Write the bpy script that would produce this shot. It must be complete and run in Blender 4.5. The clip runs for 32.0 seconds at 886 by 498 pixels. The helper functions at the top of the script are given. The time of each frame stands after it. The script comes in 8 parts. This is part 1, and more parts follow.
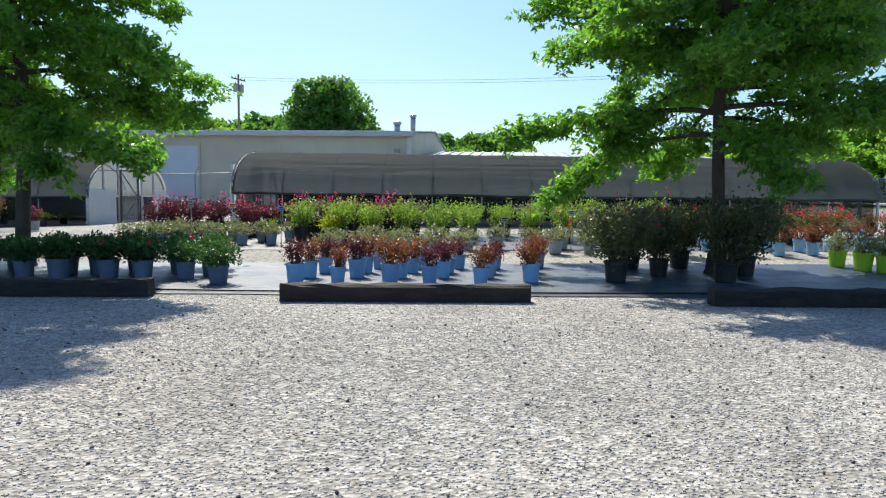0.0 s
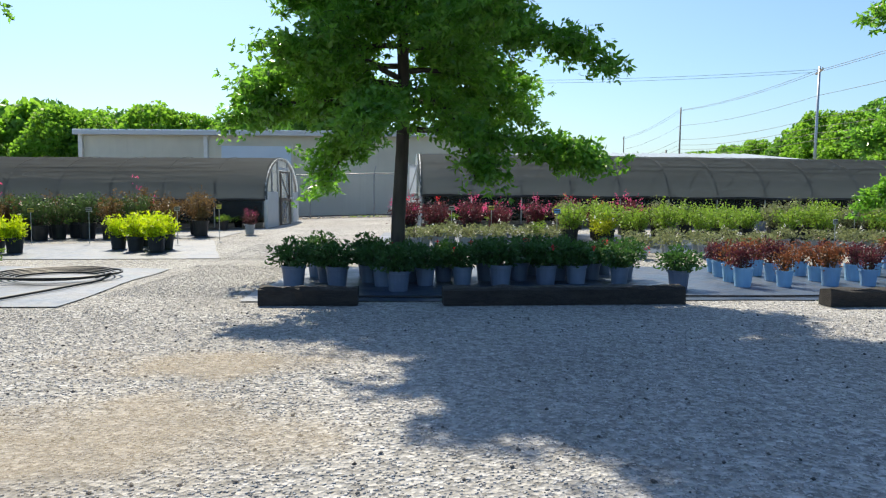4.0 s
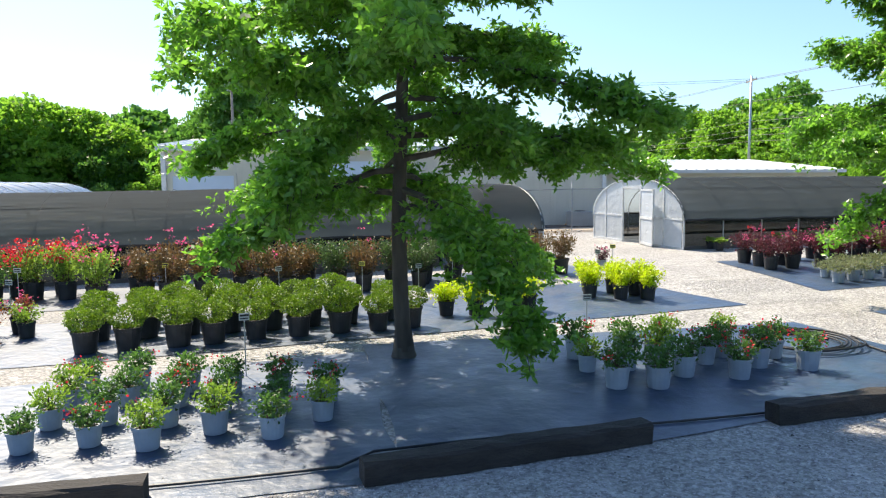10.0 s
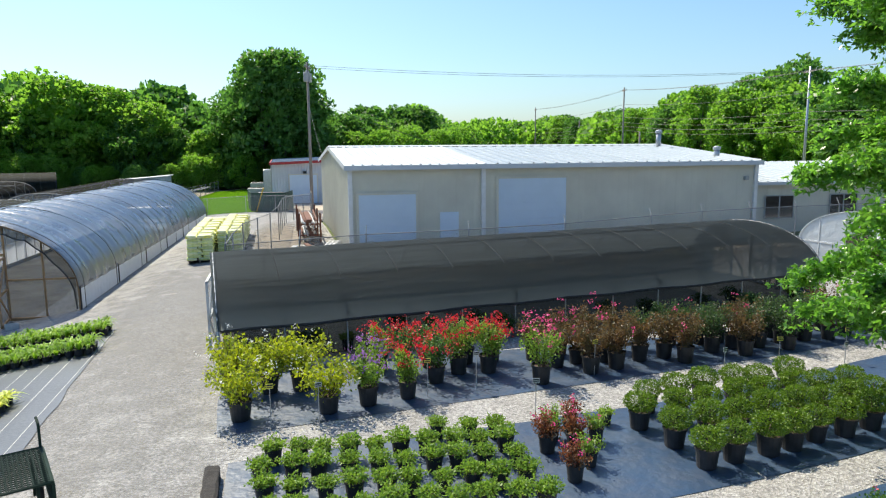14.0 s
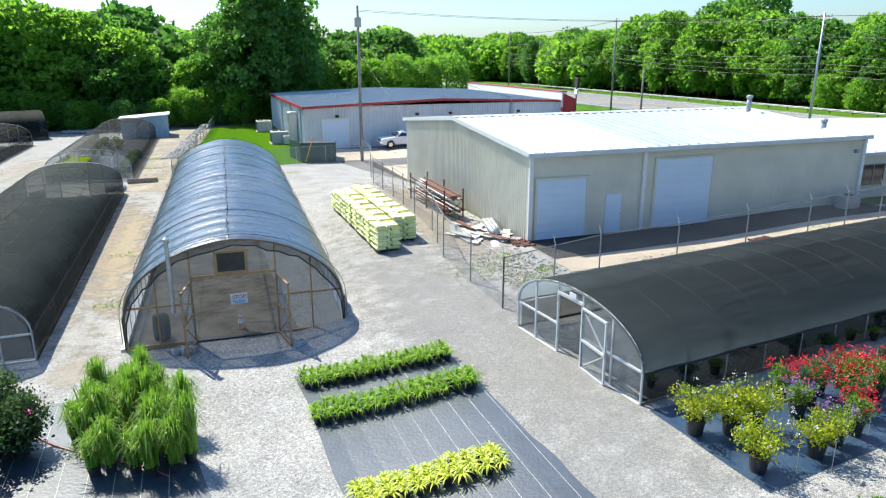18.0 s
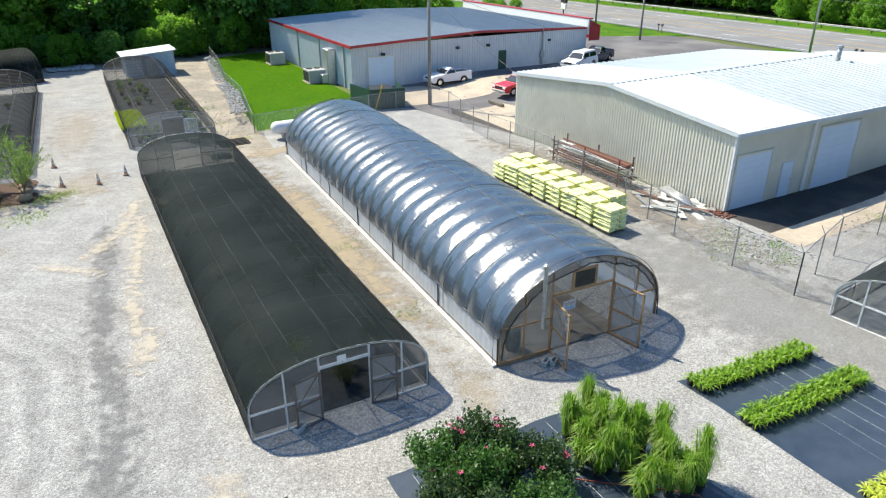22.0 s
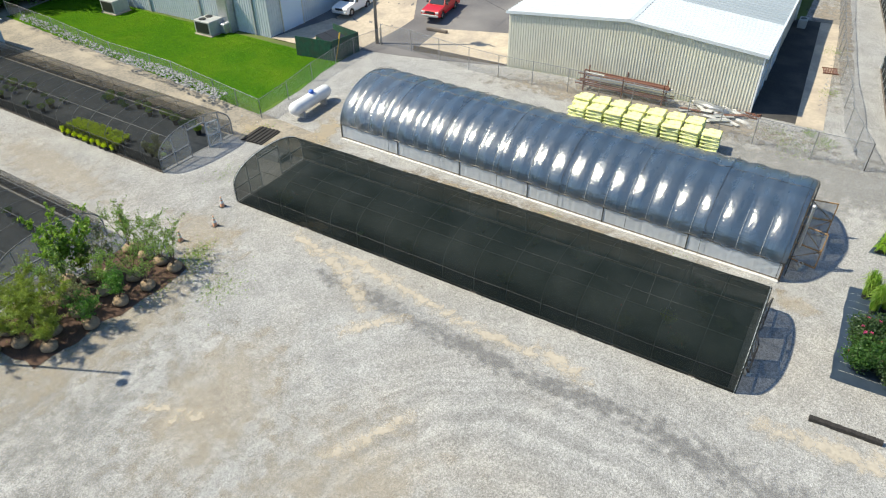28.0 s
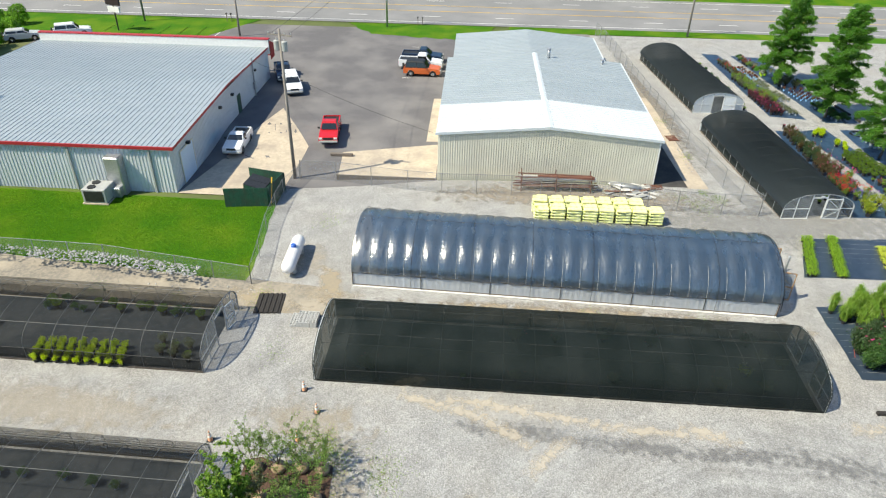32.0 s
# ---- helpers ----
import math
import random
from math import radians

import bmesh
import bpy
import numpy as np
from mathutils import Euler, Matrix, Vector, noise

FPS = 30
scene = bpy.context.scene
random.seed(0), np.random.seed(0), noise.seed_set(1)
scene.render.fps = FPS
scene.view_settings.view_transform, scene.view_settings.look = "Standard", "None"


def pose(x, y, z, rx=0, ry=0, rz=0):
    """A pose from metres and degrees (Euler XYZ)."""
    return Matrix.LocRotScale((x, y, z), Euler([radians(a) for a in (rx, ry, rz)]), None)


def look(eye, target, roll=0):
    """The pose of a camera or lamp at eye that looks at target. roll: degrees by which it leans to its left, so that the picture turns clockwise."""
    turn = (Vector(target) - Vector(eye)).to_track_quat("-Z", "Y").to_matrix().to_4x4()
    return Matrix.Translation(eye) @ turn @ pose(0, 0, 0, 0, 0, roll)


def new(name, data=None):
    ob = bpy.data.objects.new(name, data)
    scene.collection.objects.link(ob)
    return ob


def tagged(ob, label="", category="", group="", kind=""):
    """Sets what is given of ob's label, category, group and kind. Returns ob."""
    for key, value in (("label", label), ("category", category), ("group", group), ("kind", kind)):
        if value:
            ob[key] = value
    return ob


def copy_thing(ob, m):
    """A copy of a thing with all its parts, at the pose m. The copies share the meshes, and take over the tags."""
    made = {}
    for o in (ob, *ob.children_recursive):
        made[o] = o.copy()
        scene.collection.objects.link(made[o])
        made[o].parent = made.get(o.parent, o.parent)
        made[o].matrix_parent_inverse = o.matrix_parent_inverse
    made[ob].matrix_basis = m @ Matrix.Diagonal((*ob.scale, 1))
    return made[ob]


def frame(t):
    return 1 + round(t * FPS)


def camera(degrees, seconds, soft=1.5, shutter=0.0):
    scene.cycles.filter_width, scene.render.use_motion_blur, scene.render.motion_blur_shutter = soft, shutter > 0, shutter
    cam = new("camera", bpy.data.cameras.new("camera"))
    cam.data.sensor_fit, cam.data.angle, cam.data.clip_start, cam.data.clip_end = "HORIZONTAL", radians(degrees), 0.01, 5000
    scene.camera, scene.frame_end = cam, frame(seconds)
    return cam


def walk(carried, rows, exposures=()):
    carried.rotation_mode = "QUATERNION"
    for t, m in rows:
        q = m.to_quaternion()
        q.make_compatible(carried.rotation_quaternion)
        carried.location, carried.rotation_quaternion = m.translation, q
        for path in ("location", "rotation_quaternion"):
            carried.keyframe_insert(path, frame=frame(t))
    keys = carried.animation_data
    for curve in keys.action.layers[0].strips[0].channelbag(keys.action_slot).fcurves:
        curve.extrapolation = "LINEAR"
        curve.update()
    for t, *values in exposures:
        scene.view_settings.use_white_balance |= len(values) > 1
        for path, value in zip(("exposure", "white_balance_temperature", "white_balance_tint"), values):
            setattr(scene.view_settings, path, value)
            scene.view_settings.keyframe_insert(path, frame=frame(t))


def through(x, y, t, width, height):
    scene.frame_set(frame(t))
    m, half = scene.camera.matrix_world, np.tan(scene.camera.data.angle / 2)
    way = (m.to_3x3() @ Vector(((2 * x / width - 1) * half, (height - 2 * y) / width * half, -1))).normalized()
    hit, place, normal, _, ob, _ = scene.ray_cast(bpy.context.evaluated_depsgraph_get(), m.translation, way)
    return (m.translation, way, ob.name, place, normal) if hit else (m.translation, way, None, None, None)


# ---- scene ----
cam = camera(66.4, 32.0, 1.2)
PATH = [
    (0, (9.577, 0.43, 1.301), (9.386, 2.414, 1.139), 0.7),
    (0.5, (8.826, 0.306, 1.301), (8.645, 2.291, 1.14), 0.8),
    (1, (8.009, 0.138, 1.318), (7.843, 2.124, 1.155), 0.8),
    (1.5, (7.214, 0.098, 1.306), (7.06, 2.085, 1.144), 0.8),
    (2, (6.454, 0.049, 1.316), (6.302, 2.036, 1.153), 0.7),
    (2.5, (5.548, -0.01, 1.329), (5.415, 1.979, 1.165), 0.6),
    (3.5, (3.674, 0.138, 1.287), (3.577, 2.13, 1.126), 0.7),
    (5.5, (-0.233, 0.12, 1.242), (-0.251, 2.114, 1.084), 0.2),
    (6, (-1.222, 0.267, 1.222), (-1.217, 2.262, 1.068), 0.3),
    (6.5, (-2.15, 0.172, 1.301), (-2.115, 2.166, 1.143), 0.3),
    (7, (-3.167, 0.113, 1.399), (-3.092, 2.105, 1.243), 0.1),
    (7.5, (-4.215, 0.145, 1.506), (-4.085, 2.135, 1.353), -0.3),
    (8, (-5.387, 0.037, 1.703), (-5.193, 2.021, 1.544), -0.5),
    (8.5, (-6.801, -0.047, 1.897), (-6.524, 1.927, 1.731), -0.4),
    (9, (-7.996, 0.155, 2.025), (-7.668, 2.121, 1.86), -0.2),
    (9.5, (-9.216, 0.413, 2.172), (-8.845, 2.371, 2.003), -0.2),
    (10, (-10.316, 0.694, 2.457), (-9.938, 2.649, 2.267), -0.5),
    (11, (-12.504, 1.141, 2.826), (-12.124, 3.097, 2.66), -0.4),
    (12, (-15.086, 1.643, 3.437), (-14.657, 3.588, 3.256), 0.2),
    (12.5, (-16.233, 1.735, 3.901), (-15.804, 3.677, 3.682), -0.2),
    (13, (-17.439, 2.14, 4.163), (-17.002, 4.076, 3.924), -0.3),
    (13.5, (-18.622, 2.289, 4.575), (-18.187, 4.223, 4.309), -0.3),
    (14, (-20.097, 2.445, 5.085), (-19.634, 4.368, 4.79), -0.4),
    (14.5, (-21.44, 2.752, 5.527), (-20.964, 4.667, 5.202), -0.5),
    (15, (-22.908, 3.109, 5.905), (-22.407, 5.013, 5.552), -0.4),
    (15.5, (-24.331, 3.413, 6.462), (-23.809, 5.304, 6.069), -0.1),
    (17.5, (-30.317, 5.101, 8.246), (-29.675, 6.924, 7.728), 0.0),
    (18, (-31.899, 5.579, 8.718), (-31.226, 7.38, 8.167), -0.0),
    (18.5, (-33.52, 6.115, 9.225), (-32.817, 7.895, 8.643), -0.1),
    (19, (-35.216, 6.733, 9.77), (-34.484, 8.488, 9.153), -0.1),
    (19.5, (-37.011, 7.385, 10.432), (-36.252, 9.114, 9.772), 0.1),
    (20, (-38.798, 8.164, 10.986), (-38.019, 9.869, 10.29), 0.1),
    (20.5, (-40.676, 9.035, 11.641), (-39.877, 10.714, 10.904), -0.0),
    (21, (-42.439, 9.961, 12.195), (-41.621, 11.615, 11.425), -0.2),
    (21.5, (-44.445, 10.987, 12.665), (-43.585, 12.605, 11.864), -0.1),
    (22, (-46.345, 12.012, 13.331), (-45.452, 13.593, 12.492), -0.1),
    (22.5, (-48.334, 13.015, 13.958), (-47.406, 14.558, 13.087), -0.2),
    (23, (-50.092, 14.206, 14.616), (-49.143, 15.714, 13.707), -0.4),
    (23.5, (-51.973, 15.28, 15.259), (-50.991, 16.75, 14.322), -0.4),
    (24, (-53.743, 16.536, 16.236), (-52.735, 17.956, 15.252), -0.7),
    (24.5, (-55.705, 17.898, 16.923), (-54.646, 19.256, 15.906), -0.7),
    (25, (-57.269, 19.251, 17.378), (-56.168, 20.552, 16.331), -0.5),
    (25.5, (-59.537, 20.921, 18.138), (-58.366, 22.134, 17.062), 0.1),
    (27.5, (-64.967, 27.892, 20.936), (-63.639, 28.781, 19.733), -0.9),
    (28, (-66.397, 30.257, 21.86), (-65.027, 31.065, 20.648), -0.6),
    (28.5, (-67.43, 32.367, 22.697), (-66.029, 33.119, 21.483), -0.6),
    (29, (-68.679, 34.829, 23.376), (-67.231, 35.51, 22.176), -0.3),
    (29.5, (-69.849, 37.552, 24.048), (-68.348, 38.146, 22.866), 0.2),
    (30, (-70.564, 40.125, 24.845), (-69.018, 40.624, 23.678), 0.4),
    (30.5, (-71.197, 42.488, 25.496), (-69.607, 42.888, 24.351), 0.5),
    (31, (-71.638, 44.943, 26.148), (-70.009, 45.236, 25.025), 0.7),
    (31.5, (-71.898, 47.547, 26.728), (-70.237, 47.73, 25.629), 0.9),
    (32, (-72.043, 50.132, 27.306), (-70.356, 50.201, 26.234), 1.2),
]
EXPOSURES = [(0, 0.56, 6700, 8), (3, 0.66, 6900, 8), (6, 0.52, 6650, 8), (8, 0.76, 6800, 10), (9, 0.82, 6800, 10), (10, 1.06, 6950, 11), (11, 1.02, 7050, 11), (13, 0.74, 6750, 8), (15, 0.58, 6500, 7), (17, 0.84, 6250, 6), (20, 0.92, 6300, 6), (23, 0.58, 6620, 6), (25, 0.48, 6680, 5), (32, 0.54, 6780, 4)]
walk(cam, [(t, look(eye, target, roll)) for t, eye, target, roll in PATH], EXPOSURES)


# ---- world, sun, exposure ----
SUN_EL, SUN_AZ = radians(52), radians(-24)
world = bpy.data.worlds.new("sky")
scene.world = world
world.use_nodes = True
wn = world.node_tree.nodes
sky = wn.new("ShaderNodeTexSky")
sky.sky_type, sky.sun_disc = "NISHITA", False
sky.sun_elevation, sky.sun_rotation = SUN_EL, SUN_AZ
sky.air_density, sky.dust_density, sky.ozone_density = 1.2, 1.2, 5.0
wn["Background"].inputs["Strength"].default_value = 0.105
tint = wn.new("ShaderNodeMix")
tint.data_type, tint.blend_type = "RGBA", "MULTIPLY"
tint.inputs[0].default_value, tint.inputs[7].default_value = 1.0, (0.85, 0.98, 1.11, 1)
world.node_tree.links.new(sky.outputs[0], tint.inputs[6])
world.node_tree.links.new(tint.outputs[2], wn["Background"].inputs[0])
sun_data = bpy.data.lights.new("sun", "SUN")
sun_data.energy, sun_data.angle, sun_data.color = 4.9, radians(0.55), (1.0, 0.91, 0.76)
sun = new("sun", sun_data)
sun.matrix_world = look((0, 0, 0), (-math.sin(SUN_AZ) * math.cos(SUN_EL), -math.cos(SUN_AZ) * math.cos(SUN_EL), -math.sin(SUN_EL)))


# ---- the lie of the land ----
def step01(a, b, x):
    t = min(1.0, max(0.0, (x - a) / (b - a)))
    return t * t * (3 - 2 * t)


def gz(x, y):
    """Height of the ground: flat in the east, a gentle fall to the west yard."""
    w = step01(-23, -30, x)
    n = 0.6 * step01(45, 64, y) * (1 - step01(-14, -6, x))
    e = 0.3 * step01(11, 19, y) * step01(-10, 1, x) * (1 - step01(40, 60, y)) * (1 - step01(26, 34, x))
    return -0.9 * w - n * (1 - w) + e


# ---- mesh helpers ----
class Build:
    """Collects boxes, tubes and faces into one mesh."""

    def __init__(self):
        self.v, self.f = [], []

    def add(self, verts, faces):
        n = len(self.v)
        self.v += [tuple(p) for p in verts]
        self.f += [tuple(n + i for i in q) for q in faces]
        return self

    def box(self, x0, y0, z0, x1, y1, z1, b=0.0):
        if b <= 0:
            p = [(x, y, z) for z in (z0, z1) for y in (y0, y1) for x in (x0, x1)]
            return self.add(p, [(0, 2, 3, 1), (4, 5, 7, 6), (0, 1, 5, 4), (2, 6, 7, 3), (0, 4, 6, 2), (1, 3, 7, 5)])
        rings = []
        for z, d in ((z0, b), (z0 + b, 0), (z1 - b, 0), (z1, b)):
            xa, xb, ya, yb, c = x0 + d, x1 - d, y0 + d, y1 - d, b
            rings.append([(xa + c, ya, z), (xb - c, ya, z), (xb, ya + c, z), (xb, yb - c, z), (xb - c, yb, z), (xa + c, yb, z), (xa, yb - c, z), (xa, ya + c, z)])
        return self.loft(rings, True)

    def obox(self, centre, along, across, length, width, height, b=0.0):
        """A box that stands on centre, with its length along a direction."""
        a, c, up = Vector(along).normalized(), Vector(across).normalized(), Vector(along).cross(Vector(across)).normalized()
        if up.z < 0:
            up = -up
        n = len(self.v)
        self.box(-length / 2, -width / 2, 0, length / 2, width / 2, height, b)
        o = Vector(centre)
        self.v[n:] = [tuple(o + a * x + c * y + up * z) for x, y, z in self.v[n:]]
        return self

    def loft(self, rings, caps=False, closed=True):
        n, k = len(self.v), len(rings[0])
        for r in rings:
            self.v += [tuple(p) for p in r]
        m = k if closed else k - 1
        for i in range(len(rings) - 1):
            for j in range(m):
                a, b = n + i * k + j, n + i * k + (j + 1) % k
                self.f.append((a, b, b + k, a + k))
        if caps:
            self.f.append(tuple(n + j for j in reversed(range(k))))
            self.f.append(tuple(n + (len(rings) - 1) * k + j for j in range(k)))
        return self

    def tube(self, pts, r, n=6, r1=None, caps=True):
        pts = [Vector(p) for p in pts]
        rings, ref = [], None
        for i, p in enumerate(pts):
            d = (pts[min(i + 1, len(pts) - 1)] - pts[max(i - 1, 0)]).normalized()
            if ref is None:
                ref = Vector((0, 0, 1)) if abs(d.z) < 0.9 else Vector((1, 0, 0))
            u = (ref - d * ref.dot(d)).normalized()
            w, ref = d.cross(u), u
            rr = r if r1 is None else r + (r1 - r) * i / max(1, len(pts) - 1)
            rings.append([p + rr * (math.cos(a) * u + math.sin(a) * w) for a in [2 * math.pi * j / n for j in range(n)]])
        return self.loft(rings, caps)

    def lathe(self, prof, n=16, at=(0, 0, 0), caps=True):
        return self.loft([[(at[0] + r * math.cos(2 * math.pi * j / n), at[1] + r * math.sin(2 * math.pi * j / n), at[2] + z) for j in range(n)] for r, z in prof], caps)

    def mesh(self, name, smooth=False):
        me = bpy.data.meshes.new(name)
        me.from_pydata(self.v, [], self.f)
        if smooth:
            me.polygons.foreach_set("use_smooth", [True] * len(me.polygons))
        me.update()
        return me


def quads(name, v, smooth=False):
    """A mesh of separate four-sided faces from an array (n, 4, 3)."""
    v = np.asarray(v, np.float32)
    n = len(v)
    me = bpy.data.meshes.new(name)
    me.vertices.add(4 * n)
    me.vertices.foreach_set("co", v.reshape(-1))
    me.loops.add(4 * n)
    me.loops.foreach_set("vertex_index", np.arange(4 * n, dtype=np.int32))
    me.polygons.add(n)
    me.polygons.foreach_set("loop_start", np.arange(0, 4 * n, 4, dtype=np.int32))
    me.update(calc_edges=True)
    return me


def part(name, shape, material, parent=None, label="", smooth=False, m=None):
    me = shape.mesh(name, smooth) if isinstance(shape, Build) else shape
    if material and not me.materials:
        me.materials.append(material)
    ob = new(name, me)
    if parent:
        ob.parent = parent
    if m is not None:
        ob.matrix_basis = m
    return tagged(ob, label)


def thing(name, label, category, at=None, group="", kind=""):
    ob = new(name)
    ob.empty_display_size = 0.2
    if at is not None:
        ob.matrix_basis = at if isinstance(at, Matrix) else pose(*at)
    return tagged(ob, label, category, group, kind)


def single(name, shape, material, label, category, group="", kind="", smooth=False, m=None):
    return tagged(part(name, shape, material, None, label, smooth, m), "", category, group, kind)


# ---- materials ----
def material(name, c1, c2=None, scale=6.0, rough=0.7, metal=0.0, bump=0.0, bscale=40.0, c3=None, mix3=0.5, scale3=0.6, per_object=0.0, per_leaf=0.0,
             through=0.0, through_c=None, clear=0.0, coords="Object", stretch=(1, 1, 1), spec=0.5, rough2=None, coat=0.0):
    """A surface with two colours mixed by fine noise, a third by broad noise, relief, and for leaves and cloths some light let through."""
    ma = bpy.data.materials.new(name)
    ma.use_nodes = True
    t, nodes = ma.node_tree, ma.node_tree.nodes
    bsdf, out = nodes["Principled BSDF"], nodes["Material Output"]
    link = t.links.new
    if coords == "World":
        src = nodes.new("ShaderNodeNewGeometry").outputs["Position"]
    else:
        src = nodes.new("ShaderNodeTexCoord").outputs["Object"]
    mp = nodes.new("ShaderNodeMapping")
    mp.inputs["Scale"].default_value = stretch
    link(src, mp.inputs["Vector"])

    def noise_tex(sc, detail=4.0):
        n = nodes.new("ShaderNodeTexNoise")
        n.inputs["Scale"].default_value, n.inputs["Detail"].default_value = sc, detail
        link(mp.outputs[0], n.inputs["Vector"])
        return n.outputs["Fac"]

    def ramp(f, lo, hi):
        r = nodes.new("ShaderNodeMapRange")
        r.inputs["From Min"].default_value, r.inputs["From Max"].default_value = lo, hi
        link(f, r.inputs["Value"])
        return r.outputs[0]

    def blend(f, a, b):
        m = nodes.new("ShaderNodeMix")
        m.data_type = "RGBA"
        for s, val in ((m.inputs[0], f), (m.inputs[6], a), (m.inputs[7], b)):
            if hasattr(val, "is_linked"):
                link(val, s)
            elif isinstance(val, (int, float)):
                s.default_value = val
            else:
                s.default_value = (*val, 1)
        return m.outputs[2]

    col = c1
    fac = ramp(noise_tex(scale), 0.35, 0.65)
    if c2:
        col = blend(fac, c1, c2)
    if c3:
        f3 = nodes.new("ShaderNodeMath")
        f3.operation = "MULTIPLY"
        link(ramp(noise_tex(scale3, 5.0), 0.42, 0.68), f3.inputs[0])
        f3.inputs[1].default_value = mix3
        col = blend(f3.outputs[0], col, c3)
    if per_object or per_leaf:
        hsv = nodes.new("ShaderNodeHueSaturation")
        if per_leaf:
            leaf = nodes.new("ShaderNodeNewGeometry").outputs["Random Per Island"]
            amount = per_leaf
            if per_object:
                both = nodes.new("ShaderNodeMix")
                both.inputs[0].default_value = per_object
                link(leaf, both.inputs[2])
                link(nodes.new("ShaderNodeObjectInfo").outputs["Random"], both.inputs[3])
                leaf = both.outputs[0]
            rnd = leaf
        else:
            rnd = nodes.new("ShaderNodeObjectInfo").outputs["Random"]
            amount = per_object
        mr = nodes.new("ShaderNodeMapRange")
        mr.inputs["To Min"].default_value, mr.inputs["To Max"].default_value = 1 - amount, 1 + amount
        link(rnd, mr.inputs["Value"])
        link(mr.outputs[0], hsv.inputs["Value"])
        mh = nodes.new("ShaderNodeMapRange")
        mh.inputs["To Min"].default_value, mh.inputs["To Max"].default_value = 0.5 + 0.035 * amount, 0.5 - 0.035 * amount
        link(rnd, mh.inputs["Value"])
        link(mh.outputs[0], hsv.inputs["Hue"])
        if hasattr(col, "is_linked"):
            link(col, hsv.inputs["Color"])
        else:
            hsv.inputs["Color"].default_value = (*col, 1)
        col = hsv.outputs[0]
    if hasattr(col, "is_linked"):
        link(col, bsdf.inputs["Base Color"])
    else:
        bsdf.inputs["Base Color"].default_value = (*col, 1)
    bsdf.inputs["Metallic"].default_value = metal
    bsdf.inputs["Specular IOR Level"].default_value = spec
    bsdf.inputs["Coat Weight"].default_value, bsdf.inputs["Coat Roughness"].default_value = coat, 0.145
    bsdf.inputs["Coat IOR"].default_value = 2.4 if coat else 1.5
    if rough2 is None:
        bsdf.inputs["Roughness"].default_value = rough
    else:
        mr = nodes.new("ShaderNodeMapRange")
        mr.inputs["To Min"].default_value, mr.inputs["To Max"].default_value = rough, rough2
        link(fac, mr.inputs["Value"])
        link(mr.outputs[0], bsdf.inputs["Roughness"])
    if bump:
        bn = nodes.new("ShaderNodeBump")
        bn.inputs["Strength"].default_value, bn.inputs["Distance"].default_value = bump, 0.4 / bscale
        link(noise_tex(bscale, 6.0), bn.inputs["Height"])
        link(bn.outputs[0], bsdf.inputs["Normal"])
    shader = bsdf.outputs[0]
    if through:
        tr = nodes.new("ShaderNodeBsdfTranslucent")
        if through_c is None and hasattr(col, "is_linked"):
            link(col, tr.inputs["Color"])
        else:
            tr.inputs["Color"].default_value = (*(through_c or c1), 1)
        mx = nodes.new("ShaderNodeMixShader")
        mx.inputs[0].default_value = through
        link(shader, mx.inputs[1])
        link(tr.outputs[0], mx.inputs[2])
        shader = mx.outputs[0]
    if clear:
        tp = nodes.new("ShaderNodeBsdfTransparent")
        mx = nodes.new("ShaderNodeMixShader")
        mx.inputs[0].default_value = clear
        link(shader, mx.inputs[1])
        link(tp.outputs[0], mx.inputs[2])
        shader = mx.outputs[0]
    link(shader, out.inputs["Surface"])
    return ma


def foliage(name, c, c2=None, through=0.35, vary=0.45, trees=0.0, rough=0.5, spec=0.45):
    return material(name, c, c2 or tuple(v * 0.6 for v in c), scale=2.5, rough=rough, per_leaf=vary, per_object=trees, through=through, through_c=tuple(min(1, v * k) for v, k in zip(c, (1.7, 1.75, 1.4))), spec=spec)


